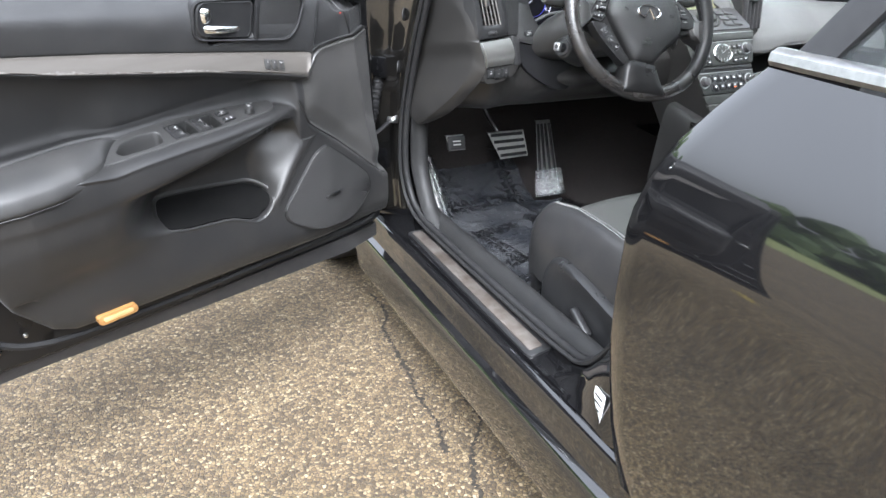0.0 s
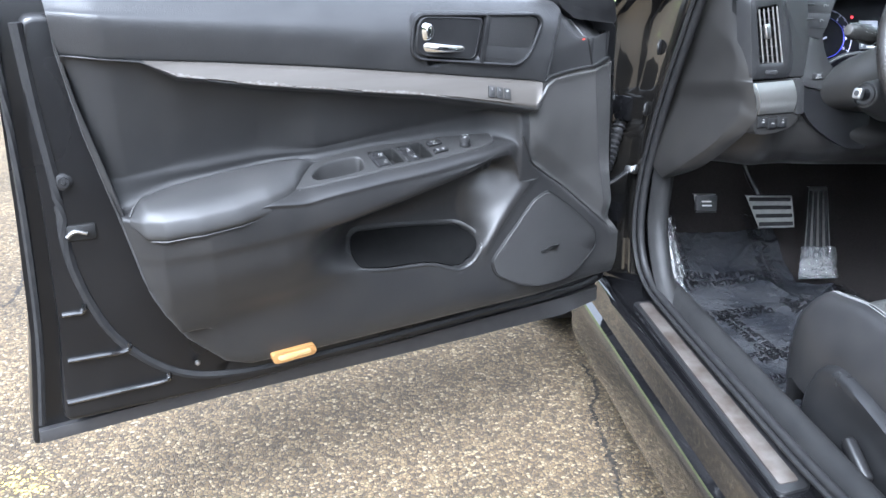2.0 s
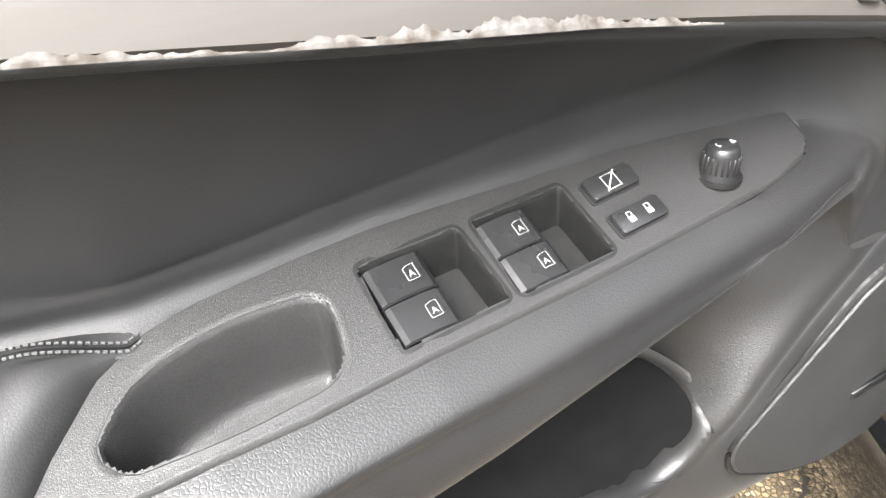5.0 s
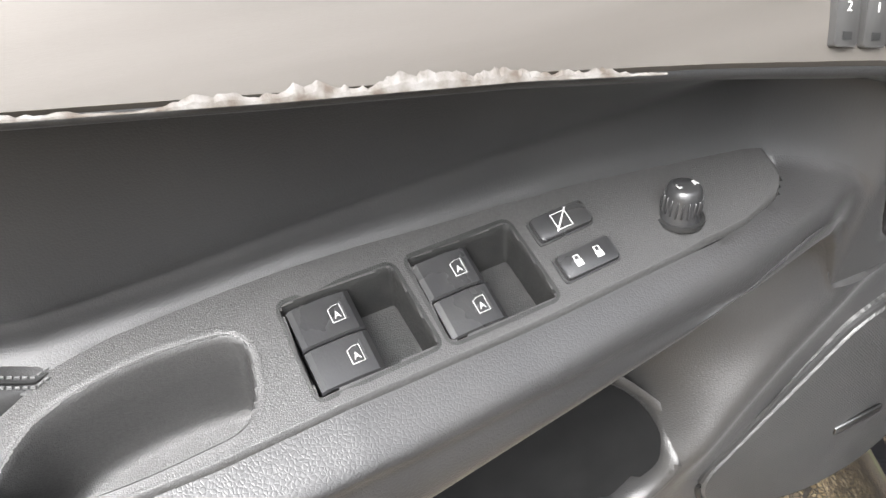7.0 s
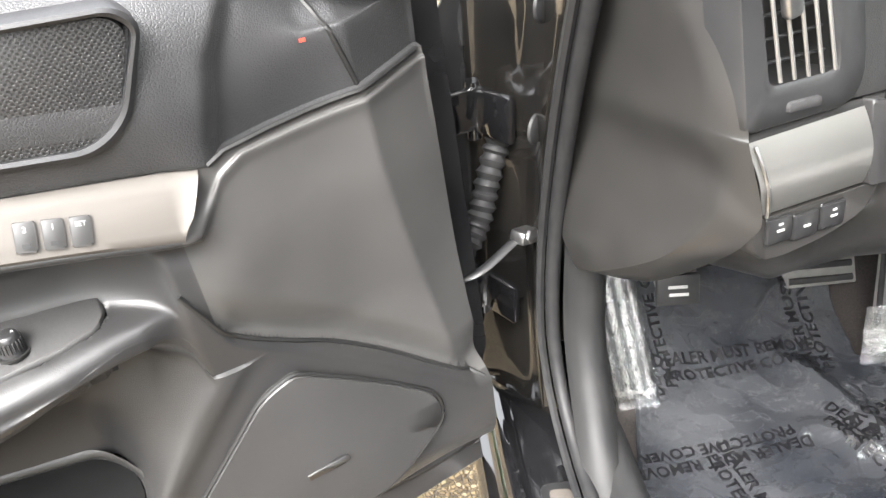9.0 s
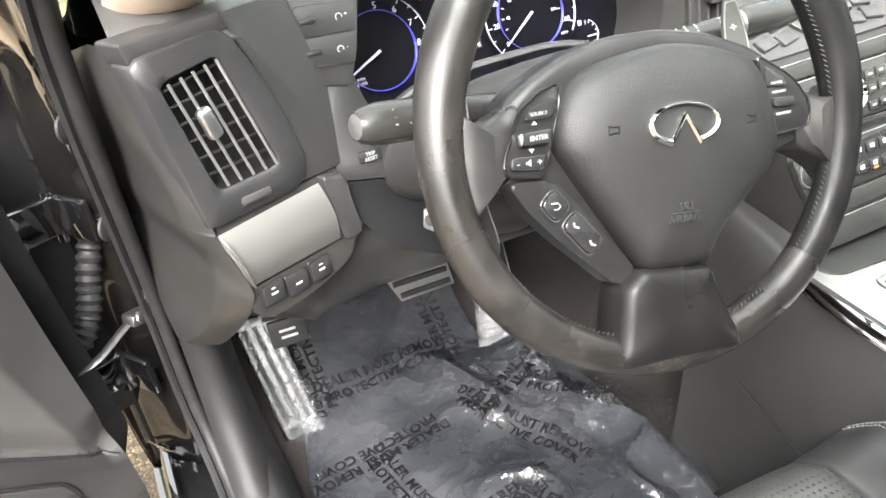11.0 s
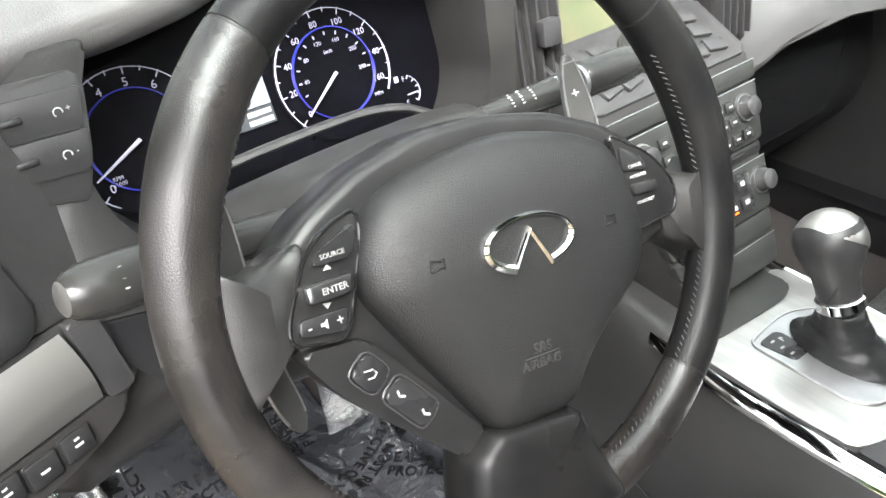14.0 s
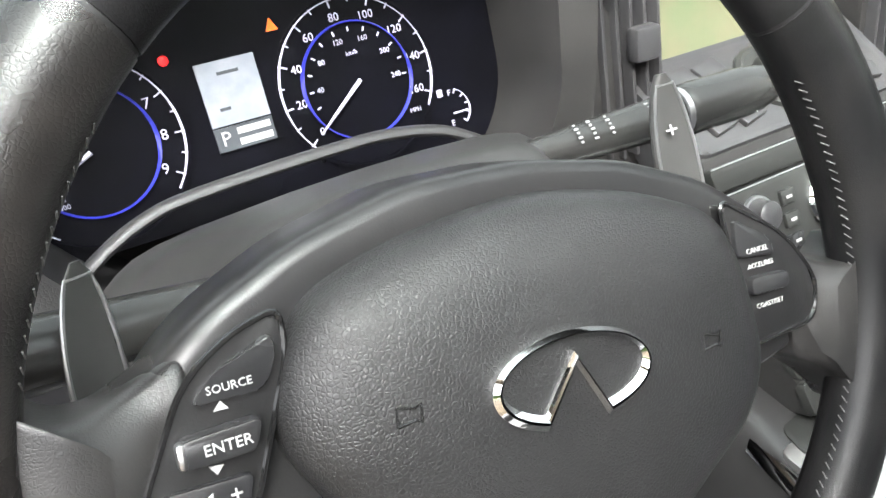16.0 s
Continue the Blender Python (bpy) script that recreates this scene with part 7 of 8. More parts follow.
part("carcass", prism_bm(st_poly(-0.03, 0.200), ST, -0.20, -0.004, 0.004), DASH_LOW, stack)
for b0, b1, m, h, label in ((-0.028, 0.004, STACK_SILVER, 0.002, "dark silver foot"), (0.007, 0.030, STACK_SILVER, 0.0, ""), (0.032, 0.088, STACK_SILVER, 0.002, "dark silver climate panel"), (0.091, 0.104, DARK, -0.002, "disc slot"), (0.106, 0.168, STACK_SILVER, 0.002, "dark silver audio panel"), (0.171, 0.190, STACK_SILVER, 0.003, "")):
    part("panel", prism_bm(st_poly(b0, b1), ST, -0.01, h, 0.002), m, stack, label)
    if h > 0:
        part("bright_line", tube_bm([ST @ Vector((s * (ledge(b1) - 0.002), b1, h)) for s in (-1, 0, 1)], 0.0007, 5), STEEL, stack)
part("slot", box_bm(ST @ pose(0, 0.0985, -0.001), (0.13, 0.004, 0.003), 0.001), RUBBER, stack)
CK = ST @ pose(0.0, 0.137, 0.002)
ck = part("clock", lathe_bm([(0, -0.002), (0.026, -0.002), (0.0275, 0.004), (0.0255, 0.006), (0.0235, 0.003), (0, 0.002)], CK @ Matrix.Diagonal((1.12, 0.92, 1, 1)), 32), CHROME, stack, "oval analogue clock with chrome rim")
part("clock_face", lathe_bm([(0, 0.002), (0.0232, 0.002), (0.0232, 0.0032), (0, 0.0032)], CK @ Matrix.Diagonal((1.12, 0.92, 1, 1)), 32), STACK_SILVER, ck)
for k in range(12):
    a = radians(30 * k)
    part("hour_mark", box_bm(CK @ pose(0.021 * math.cos(a), 0.0175 * math.sin(a), 0.0036, 0, 0, 30 * k), (0.005, 0.0012, 0.0005)), WHITE, ck)
for ang, L in ((118, 0.010), (42, 0.0155)):
    a = radians(ang)
    part("hand", tube_bm([CK @ Vector((0, 0, 0.0045)), CK @ Vector((L * math.cos(a), L * math.sin(a) * 0.9, 0.0045))], 0.0006, 5), WHITE, ck)
for a, b, col in ((0.082, 0.145, 0), (-0.082, 0.145, 0), (0.076, 0.064, 1), (-0.076, 0.064, 1)):
    m = ST @ pose(a, b, 0.002)
    kn = part("control_knob", lathe_bm([(0, 0), (0.0135, 0), (0.013, 0.004), (0.0115, 0.006), (0.0108, 0.014), (0.009, 0.0155), (0, 0.016)], m, 24), PLASTIC_GREY, stack, "grey control knob")
    part("knob_ring", lathe_bm([(0.0135, 0.0), (0.0155, 0.0), (0.0150, 0.003), (0.0135, 0.003)], m, 24), STEEL, kn)
for a, b in ((0.040, 0.152), (0.058, 0.153), (0.041, 0.135), (0.058, 0.136), (0.038, 0.116), (0.056, 0.117), (0.074, 0.118), (-0.05, 0.150), (-0.05, 0.132), (-0.05, 0.115)):
    m = ST @ pose(a, b, 0.0035)
    k = part("audio_key", box_bm(m, (0.0145, 0.0115, 0.004), 0.0012), STACK_SILVER if b > 0.125 else KEY_BLACK, stack)
    part("symbol", box_bm(m @ pose(0, 0, 0.0022), (0.006, 0.0022, 0.0004)), WHITE, k)
part("climate_field", prism_bm(rounded([(-0.056, 0.038), (0.056, 0.038), (0.060, 0.083), (-0.060, 0.083)], 0.008), ST, 0, 0.0032, 0.001), KEY_BLACK, stack)
for i, a in enumerate((-0.042, -0.021, 0.0, 0.021, 0.042)):
    for b in (0.050, 0.071):
        m = ST @ pose(a, b, 0.0040)
        k = part("climate_key", box_bm(m, (0.0165, 0.0135, 0.004), 0.0012), KEY_BLACK, stack)
        part("symbol", box_bm(m @ pose(0, 0.001, 0.0022), (0.007, 0.005, 0.0004)), WHITE, k)
        if (i, b) == (3, 0.050):
            part("lit_bar", box_bm(m @ pose(0, -0.0045, 0.0022), (0.007, 0.0022, 0.0005)), ORANGE_LIT, k)
# sloping shelf with the round selector below the screen
SH = axes((0, 1.545, 0.892), (1, 0, 0), (0, 0.90, 0.43))
part("shelf", prism_bm(rounded([(-0.118, -0.01), (0.118, -0.01), (0.125, 0.085), (-0.125, 0.085)], 0.01), SH, -0.05, 0.0, 0.006), PLASTIC_GREY, stack, "grey sloping switch shelf")
part("selector", lathe_bm([(0, 0), (0.034, 0), (0.0335, 0.004), (0.030, 0.006), (0.027, 0.004), (0.020, 0.006), (0.018, 0.014), (0.015, 0.016), (0, 0.0165)], SH @ pose(0, 0.036, 0), 32), STACK_SILVER, stack, "round silver menu selector")
for sx in (-1, 1):
    for i in range(3):
        for j in range(2):
            m = SH @ pose(sx * (0.052 + 0.030 * j), 0.012 + 0.024 * i, 0.002, 0, 0, -sx * 12)
            part("shelf_key", box_bm(m, (0.027, 0.018, 0.006), 0.002), PLASTIC_GREY, stack)
# screen in its hooded bay
SC = axes((0.025, 1.655, 0.940), (1, 0, 0), (0, 0.12, 0.99))
scr = thing("navigation_screen", (0, 1.70, 0.91), "lit navigation screen in a black bezel", "screen")
part("bezel", prism_bm(rounded([(-0.112, -0.068), (0.112, -0.068), (0.118, 0.060), (-0.118, 0.060)], 0.01), SC, -0.02, 0.0, 0.004), PLASTIC, scr)
part("display", prism_bm([(-0.092, -0.056), (0.092, -0.056), (0.094, 0.048), (-0.094, 0.048)], SC, -0.002, 0.0015), MAPCOL, scr, "pale tan and green map")
bay = thing("screen_surround", (0, 1.66, 0.90), "black dash hood with centre air vents beside the screen", "dash trim")
for sx in (-1, 1):
    ck2 = rounded([(sx * 0.118, -0.085), (sx * 0.182, -0.095), (sx * 0.190, 0.085), (sx * 0.120, 0.080)][::sx], 0.012)
    ch = part("cheek", prism_bm(ck2, SC, -0.03, 0.045, 0.008, 3), DASH_LOW, bay)
    for k in range(5):
        a = sx * (0.126 + 0.013 * k)
        part("slat", prism_bm(rounded([(a - 0.0016, -0.075), (a + 0.0016, -0.075), (a + 0.0016 + sx * 0.005, 0.068), (a - 0.0016 + sx * 0.005, 0.068)], 0.001, 2), SC, 0.035, 0.056, 0.001), PLASTIC_GREY, ch)
        # dark sheet between the slats stands for the shaded gap
        part("slot", prism_bm([(a + 0.0022, -0.072), (a + 0.0105, -0.072), (a + 0.0105 + sx * 0.005, 0.065), (a + 0.0022 + sx * 0.005, 0.065)], SC, 0.035, 0.0458), DARK, ch)
    part("tab", box_bm(SC @ pose(sx * 0.148, 0.012, 0.060), (0.024, 0.026, 0.014), 0.004), PLASTIC_GREY, ch, "grey vent tab")
part("brow", box_bm(SC @ pose(0, 0.083, 0.0), (0.36, 0.03, 0.07), 0.012, 3), DASH, bay)

# passenger side: glovebox and footwell, the glovebox's shade put into its colour
pas = thing("passenger_dash", (0.45, 1.75, 0.45), "lower dash and glovebox on the passenger side, glovebox shade painted near black", "dashboard")
rows = []
for x in np.linspace(0.118, 0.74, 14):
    rows.append([Vector((x, p.x, p.y)) for p in smoothpath([(1.645, 0.80, 0), (1.70, 0.76, 0), (1.69, 0.68, 0), (1.70, 0.58, 0), (1.78, 0.50, 0), (1.98, 0.50, 0)], 4)])
GLOVE_SHADE = mat("shaded_glovebox", (0.0045, 0.0047, 0.0052), (0.0065, 0.0066, 0.007), 0.5, spec=0.2, scale=20, bump=0.1, bscale=600, cells=True)
part("glovebox", grid_bm(rows), GLOVE_SHADE, pas, angle=60)
rows = [[Vector((x, p.x, p.y)) for p in smoothpath([(1.645, zc - 0.006, 0), (1.632, zc - 0.012, 0), (1.616, zc - 0.008, 0), (1.612, zc + 0.004, 0)], 3)] for x in np.linspace(0.20, 0.74, 20) for zc in (lerp([(0.20, 0.805), (0.27, 0.800), (0.33, 0.818), (0.48, 0.822), (0.745, 0.785)], x),)]
part("crease", grid_bm(rows), DASH, pas)
part("glovebox_lid", prism_bm(rounded([(0.20, 0.60), (0.62, 0.60), (0.64, 0.78), (0.19, 0.77)], 0.02), axes((0, 1.692, 0), (1, 0, 0), (0, 0, 1)), -0.01, 0.006, 0.004), GLOVE_SHADE, pas)

# ---- centre console ----
CONSOLE_VINYL = mat("console_vinyl", (0.019, 0.0186, 0.0182), (0.026, 0.0254, 0.025), 0.42, scale=12, bump=0.14, bscale=600, cells=True)
con = thing("centre_console", (-0.02, 1.2, 0.28), "black centre console with brushed metal top and chrome rails", "console")
CX = -0.020


def half(y):
    return lerp([(0.55, 0.092), (1.15, 0.092), (1.35, 0.094), (1.46, 0.082)], y)


rows = []
for y in np.linspace(0.55, 1.56, 30):
    h = half(y)
    top = lerp([(0.55, 0.66), (1.1, 0.655), (1.3, 0.660), (1.42, 0.668), (1.56, 0.70)], y)
    rows.append([Vector((CX + x, y, z)) for x, z in [(-h - 0.062, 0.27), (-h - 0.052, 0.40)] + curve2([(-h - 0.046, 0.50), (-h - 0.034, 0.585), (-h - 0.018, top - 0.03), (-h - 0.004, top - 0.006), (-h + 0.01, top - 0.002)], 3) + [(0, top - 0.004)] + curve2([(h - 0.01, top - 0.002), (h + 0.004, top - 0.006), (h + 0.018, top - 0.03), (h + 0.034, 0.585), (h + 0.046, 0.50)], 3) + [(h + 0.052, 0.40), (h + 0.062, 0.27)]])
part("side_shell", grid_bm(rows), CONSOLE_VINYL, con, "black padded console sides", angle=60)
CT = axes((CX, 1.30, 0.6635), (1, 0, 0), (0, 1, 0.03))
part("metal_top", prism_bm(rounded([(-0.088, 0.135), (-0.090, 0.0), (-0.084, -0.059), (-0.050, -0.072), (-0.004, -0.078), (0.050, -0.070), (0.086, -0.042), (0.096, 0.012), (0.092, 0.135)], [0.01, 0.02, 0.012, 0.02, 0.03, 0.03, 0.03, 0.02, 0.01], 5), CT, -0.006, 0.0025, 0.0015), ALU, con, "brushed aluminium gear surround")
part("tray_lid", prism_bm(rounded([(-0.070, 0.152), (-0.076, 0.118), (-0.058, 0.103), (0.0, 0.0985), (0.051, 0.0965), (0.0755, 0.106), (0.073, 0.150), (0.0, 0.158)][::-1], 0.010), CT, -0.004, 0.0045, 0.002), STACK_SILVER, con, "dark silver tray lid")
for sx in (-1, 1):
    rows = []
    for s in np.linspace(0, 1, 24):
        y = 1.455 - 0.345 * s
        h = lerp([(0, 0.098), (0.35, 0.099), (1, 0.088)], s)
        w = 0.002 + 0.010 * math.sin(math.pi * min(s * 1.02, 1)) ** 0.8
        z = 0.668 - 0.010 * s
        rows.append([Vector((CX + sx * (h + dx * w), y, z + dz)) for dx, dz in ((-0.5, -0.004), (-0.5, 0.002), (0.0, 0.004), (0.6, 0.0), (1.0, -0.010), (0.4, -0.010))])
    part("chrome_rail", grid_bm(rows, False, True, True), CHROME, con, "bright chrome side rail")
part("rear_plate", prism_bm(rounded([(-0.084, -0.060), (-0.078, -0.170), (0.078, -0.170), (0.084, -0.060), (0.0, -0.085)], [0.004, 0.02, 0.02, 0.004, 0.08], 5), CT, -0.004, 0.0012, 0.001), PLASTIC_GREY, con, "grey switch plate")
for a in (-0.056, 0.0265):
    m = CT @ pose(a, -0.103 + 0.00, 0.001)
    dk = part("heater_dial", lathe_bm([(0, 0), (0.0165, 0), (0.0165, 0.003), (0.0140, 0.005), (0.0128, 0.013), (0.0115, 0.0145), (0, 0.0145)], m, 28), PLASTIC_GREY, con, "seat heater dial with chrome collar")
    part("collar", lathe_bm([(0.0165, 0.0), (0.0180, 0.0), (0.0175, 0.004), (0.0150, 0.005)], m, 28), CHROME, dk)
    part("dial_symbol", box_bm(m @ pose(0, 0, 0.0147), (0.007, 0.006, 0.0004)), WHITE, dk)
rk = part("mode_rocker", box_bm(CT @ pose(-0.007, -0.105, 0.0015, 0, 0, 0), (0.016, 0.036, 0.005), 0.0015), KEY_BLACK, con)
for b in (-0.117, -0.105, -0.093):
    part("rocker_mark", box_bm(CT @ pose(-0.007, b, 0.0043), (0.008, 0.0028, 0.0004)), WHITE, rk)
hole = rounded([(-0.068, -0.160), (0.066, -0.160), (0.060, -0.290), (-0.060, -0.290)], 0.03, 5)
# no hollow here: a flat dark sheet stands for the cup holder's shade
part("cup_well", prism_bm(hole, CT, -0.003, 0.0018), DARK, con, "cup holder, its hollow a painted dark sheet")
part("cup_rim", tube_bm([CT @ Vector((x, y, 0.002)) for x, y in hole], 0.0022, 6, True), CHROME, con)
part("side_seam", tube_bm(smoothpath([(-0.157, 1.46, 0.50), (-0.163, 1.3, 0.47), (-0.166, 1.0, 0.46)], 6), 0.0012, 5), DARK, con)

# gear selector
gear = thing("gear_selector", (CX, 1.31, 0.665), "gear selector with black and silver ball knob and leather boot", "gear lever")
gate = rounded([(-0.0386, 0.0784), (-0.004, 0.082), (0.0283, 0.083), (0.0700, 0.060), (0.0600, -0.0367), (0.0236, -0.0556), (-0.0254, -0.045), (-0.0378, -0.0243)], [0.01, 0.02, 0.02, 0.025, 0.02, 0.02, 0.015, 0.01], 5)
part("gate_plate", prism_bm(gate, CT, 0.0, 0.0042, 0.0012), SATIN, gear, "satin grey gate plate")
part("gate_ring", tube_bm([CT @ Vector((x, y, 0.0036)) for x, y in gate], 0.0018, 6, True), STEEL, gear)
gd = part("gear_display", prism_bm(rounded([(-0.034, 0.072), (-0.028, 0.034), (-0.002, 0.034), (-0.004, 0.072)], 0.006), CT, 0.003, 0.0056, 0.001), KEY_BLACK, gear, "small gear position window")
text_part("legend", "P", CT @ pose(-0.012, 0.060, 0.0058), 0.009, WHITE, gd)
for k in range(3):
    part("gear_mark", box_bm(CT @ pose(-0.022, 0.064 - 0.011 * k, 0.0058), (0.005, 0.0022, 0.0004)), WHITE, gd)
base, head = Vector((CX + 0.022, 1.311, 0.667)), Vector((CX + 0.012, 1.322, 0.722))
rows = []
for i, s in enumerate(np.linspace(0, 1, 12)):
    c = base.lerp(head, s)
    w, l = lerp([(0, 0.034), (0.2, 0.030), (0.4, 0.025), (0.7, 0.023), (1, 0.0205)], s), lerp([(0, 0.056), (0.2, 0.048), (0.4, 0.034), (0.7, 0.025), (1, 0.0205)], s)
    fold = 0.13 * math.sin(i * 2.1) * (1 - 0.7 * s)
    rows.append([c + Vector((w * math.cos(a) * (1 + fold * math.sin(3 * a)), l * math.sin(a) * (1 + fold), 0)) for a in (2 * math.pi * j / 24 for j in range(24))])
part("boot", grid_bm(rows, False, True, True), PLASTIC, gear, "creased black leather boot", angle=80)
KM = axes(head, (1, 0, 0), (0, 0.93, -0.36))
part("collar", lathe_bm([(0.0205, -0.002), (0.0225, 0.0), (0.0225, 0.009), (0.0200, 0.011), (0, 0.011)], KM, 24), CHROME, gear)
part("neck", lathe_bm([(0.0200, 0.010), (0.0205, 0.022), (0.0225, 0.036), (0.0275, 0.048), (0.0318, 0.062), (0.0322, 0.072), (0.0295, 0.083), (0.015, 0.0945), (0, 0.0965)], KM, 28), LEATHER, gear, "black leather knob")
rows = []
for f in np.linspace(0, 1, 12):
    rows.append([KM @ Vector((0.0332 * math.cos(b) * math.cos(a), 0.0332 * math.sin(b) * math.cos(a), 0.0665 + 0.0315 * math.sin(a))) for b in np.linspace(0, 2 * math.pi, 37) for a0 in (0.12 - 0.70 * math.cos(b + 0.2),) for a in (a0 + (1.54 - a0) * f,)])
part("knob_seam", tube_bm([KM @ Vector((-0.0208 * math.cos(q) - 0.0002, -0.0208 * math.sin(q), 0.012 + 0.028 * q)) for q in np.linspace(0.1, 0.9, 9)], 0.0007, 5), DARK, gear)
part("silver_crown", grid_bm(rows), ALU, gear, "satin silver crown of the knob")

# ---- pedals ----
FILM = bpy.data.materials.new("clear_film")
FILM.use_nodes = True
fn, fl = FILM.node_tree.nodes, FILM.node_tree.links
fp = fn["Principled BSDF"]
fp.inputs["Base Color"].default_value = (0.9, 0.92, 0.95, 1)
fp.inputs["Transmission Weight"].default_value = 1.0
fp.inputs["Roughness"].default_value = 0.08
fp.inputs["IOR"].default_value = 1.5
fw = fn.new("ShaderNodeTexNoise")
fw.inputs["Scale"].default_value, fw.inputs["Detail"].default_value = 38, 4
fb = fn.new("ShaderNodeBump")
fb.inputs["Strength"].default_value, fb.inputs["Distance"].default_value = 1.0, 0.006
fl.new(fw.outputs["Fac"], fb.inputs["Height"])
fl.new(fb.outputs[0], fp.inputs["Normal"])


def pedal(name, corners, ribs, label, vertical=False, parent_kind="pedal", thick=0.012):
    """corners: top left, top right, bottom right, bottom left of the pad in the world."""
    tl, tr, br, bl = (Vector(c) for c in corners)
    ob = thing(name, (bl + br) / 2, label, parent_kind)
    nrm = (tr - tl).cross(tl - bl).normalized()
    nrm = nrm if nrm.y < 0 else -nrm

    def at(s, t, h=0.0):
        return bl.lerp(br, s).lerp(tl.lerp(tr, s), t) + nrm * h

    rows = []
    for t, h in ((0, -thick), (0, 0), (0.03, 0.003), (0.97, 0.003), (1, 0), (1, -thick)):
        rows.append([at(s, t, h) for s in (0, 0.03, 0.97, 1)])
    part("pad", grid_bm(rows), ALU, ob, "drilled aluminium pad")
    n = ribs
    for k in range(n):
        f = (k + 0.5) / n
        p0, p1 = (at(f, 0.06, 0.004), at(f, 0.94, 0.004)) if vertical else (at(0.05, f, 0.004), at(0.95, f, 0.004))
        part("rubber_strip", tube_bm([p0, p0.lerp(p1, 0.5), p1], 0.0045 if vertical else 0.0048, 8, flat=0.7, up=nrm), RUBBER, ob)
    return ob, at


pk, at = pedal("parking_brake_pedal", ((-0.671, 1.785, 0.604), (-0.620, 1.780, 0.604), (-0.617, 1.770, 0.563), (-0.663, 1.773, 0.563)), 1, "small black parking brake pedal")
part("cover", box_bm(axes(at(0.5, 0.5, 0.006), at(1, 0.5) - at(0, 0.5), at(0.5, 1) - at(0.5, 0)), (0.050, 0.038, 0.010), 0.003), RUBBER, pk)
for k in range(2):
    part("printed_bar", box_bm(axes(at(0.5, 0.38 + 0.22 * k, 0.0115), at(1, 0.5) - at(0, 0.5), at(0.5, 1) - at(0.5, 0)), (0.022, 0.0035, 0.0006)), WHITE, pk)
br_, at = pedal("brake_pedal", ((-0.480, 1.905, 0.560), (-0.364, 1.895, 0.560), (-0.356, 1.870, 0.485), (-0.446, 1.876, 0.482)), 4, "aluminium brake pedal with black rubber strips")
part("arm", tube_bm(smoothpath([at(0.42, 0.75, -0.01), at(0.42, 1.0, -0.03), Vector((-0.465, 1.96, 0.63)), Vector((-0.47, 2.0, 0.78))], 6), 0.008, 8), PLASTIC, br_)
ac, at = pedal("accelerator_pedal", ((-0.288, 1.950, 0.566), (-0.240, 1.946, 0.566), (-0.238, 1.872, 0.385), (-0.312, 1.874, 0.385)), 4, "tall aluminium accelerator pedal with grooves, wrapped at its foot in film", True)
part("foot", box_bm(axes(at(0.5, -0.06, 0.0), at(1, 0) - at(0, 0), at(0.5, 1) - at(0.5, 0)), (0.085, 0.040, 0.014), 0.005), ALU, ac)
dp, at = pedal("footrest", ((-0.694, 1.955, 0.490), (-0.645, 1.952, 0.490), (-0.622, 1.865, 0.325), (-0.674, 1.868, 0.325)), 3, "aluminium footrest wrapped in crinkled clear film", True)


def crumple(at, s0, s1, t0, t1, h, seed, n=26):
    rng = random.Random(seed)
    rows = []
    for i in range(n + 1):
        rows.append([at(s0 + (s1 - s0) * j / 14, t0 + (t1 - t0) * i / n, h + 0.007 * rng.random() * (1 if 0 < j < 14 else 0.3)) for j in range(15)])
    return grid_bm(rows)


fo = part("film", crumple(at, -0.12, 1.14, -0.08, 1.02, 0.006, 3), FILM, dp, "crinkled clear film", angle=20)
fo.visible_shadow = False
tl, tr, br2, bl = Vector((-0.288, 1.950, 0.566)), Vector((-0.240, 1.946, 0.566)), Vector((-0.238, 1.872, 0.385)), Vector((-0.312, 1.874, 0.385))
fo = part("film", crumple(lambda s, t, h: bl.lerp(br2, s).lerp(tl.lerp(tr, s), t) + Vector((0, -0.93, 0.36)) * h, -0.18, 1.2, -0.20, 0.22, 0.008, 5), FILM, ac, "crinkled clear film", angle=20)
fo.visible_shadow = False

# ---- floor mat under printed protective film ----
def mat_z(x, y):
    z = lerp([(1.2, 0.292), (1.70, 0.296), (1.82, 0.306), (1.90, 0.326), (1.97, 0.362), (2.06, 0.43)], y)
    return z + 0.004 * math.sin(9 * x + 2) * math.sin(7 * y)


def film_z(x, y):
    """The film lies in folds over the mat."""
    fold = 1 - abs(noise.noise(Vector((x * 9, y * 9, 2.3))))
    return mat_z(x, y) + 0.005 * noise.noise(Vector((x * 11, y * 11, 0.3))) + 0.017 * sstep(-0.55, -0.36, x) * fold ** 5 + 0.0035 * (1 - abs(noise.noise(Vector((x * 26, y * 26, 1.7))))) ** 4


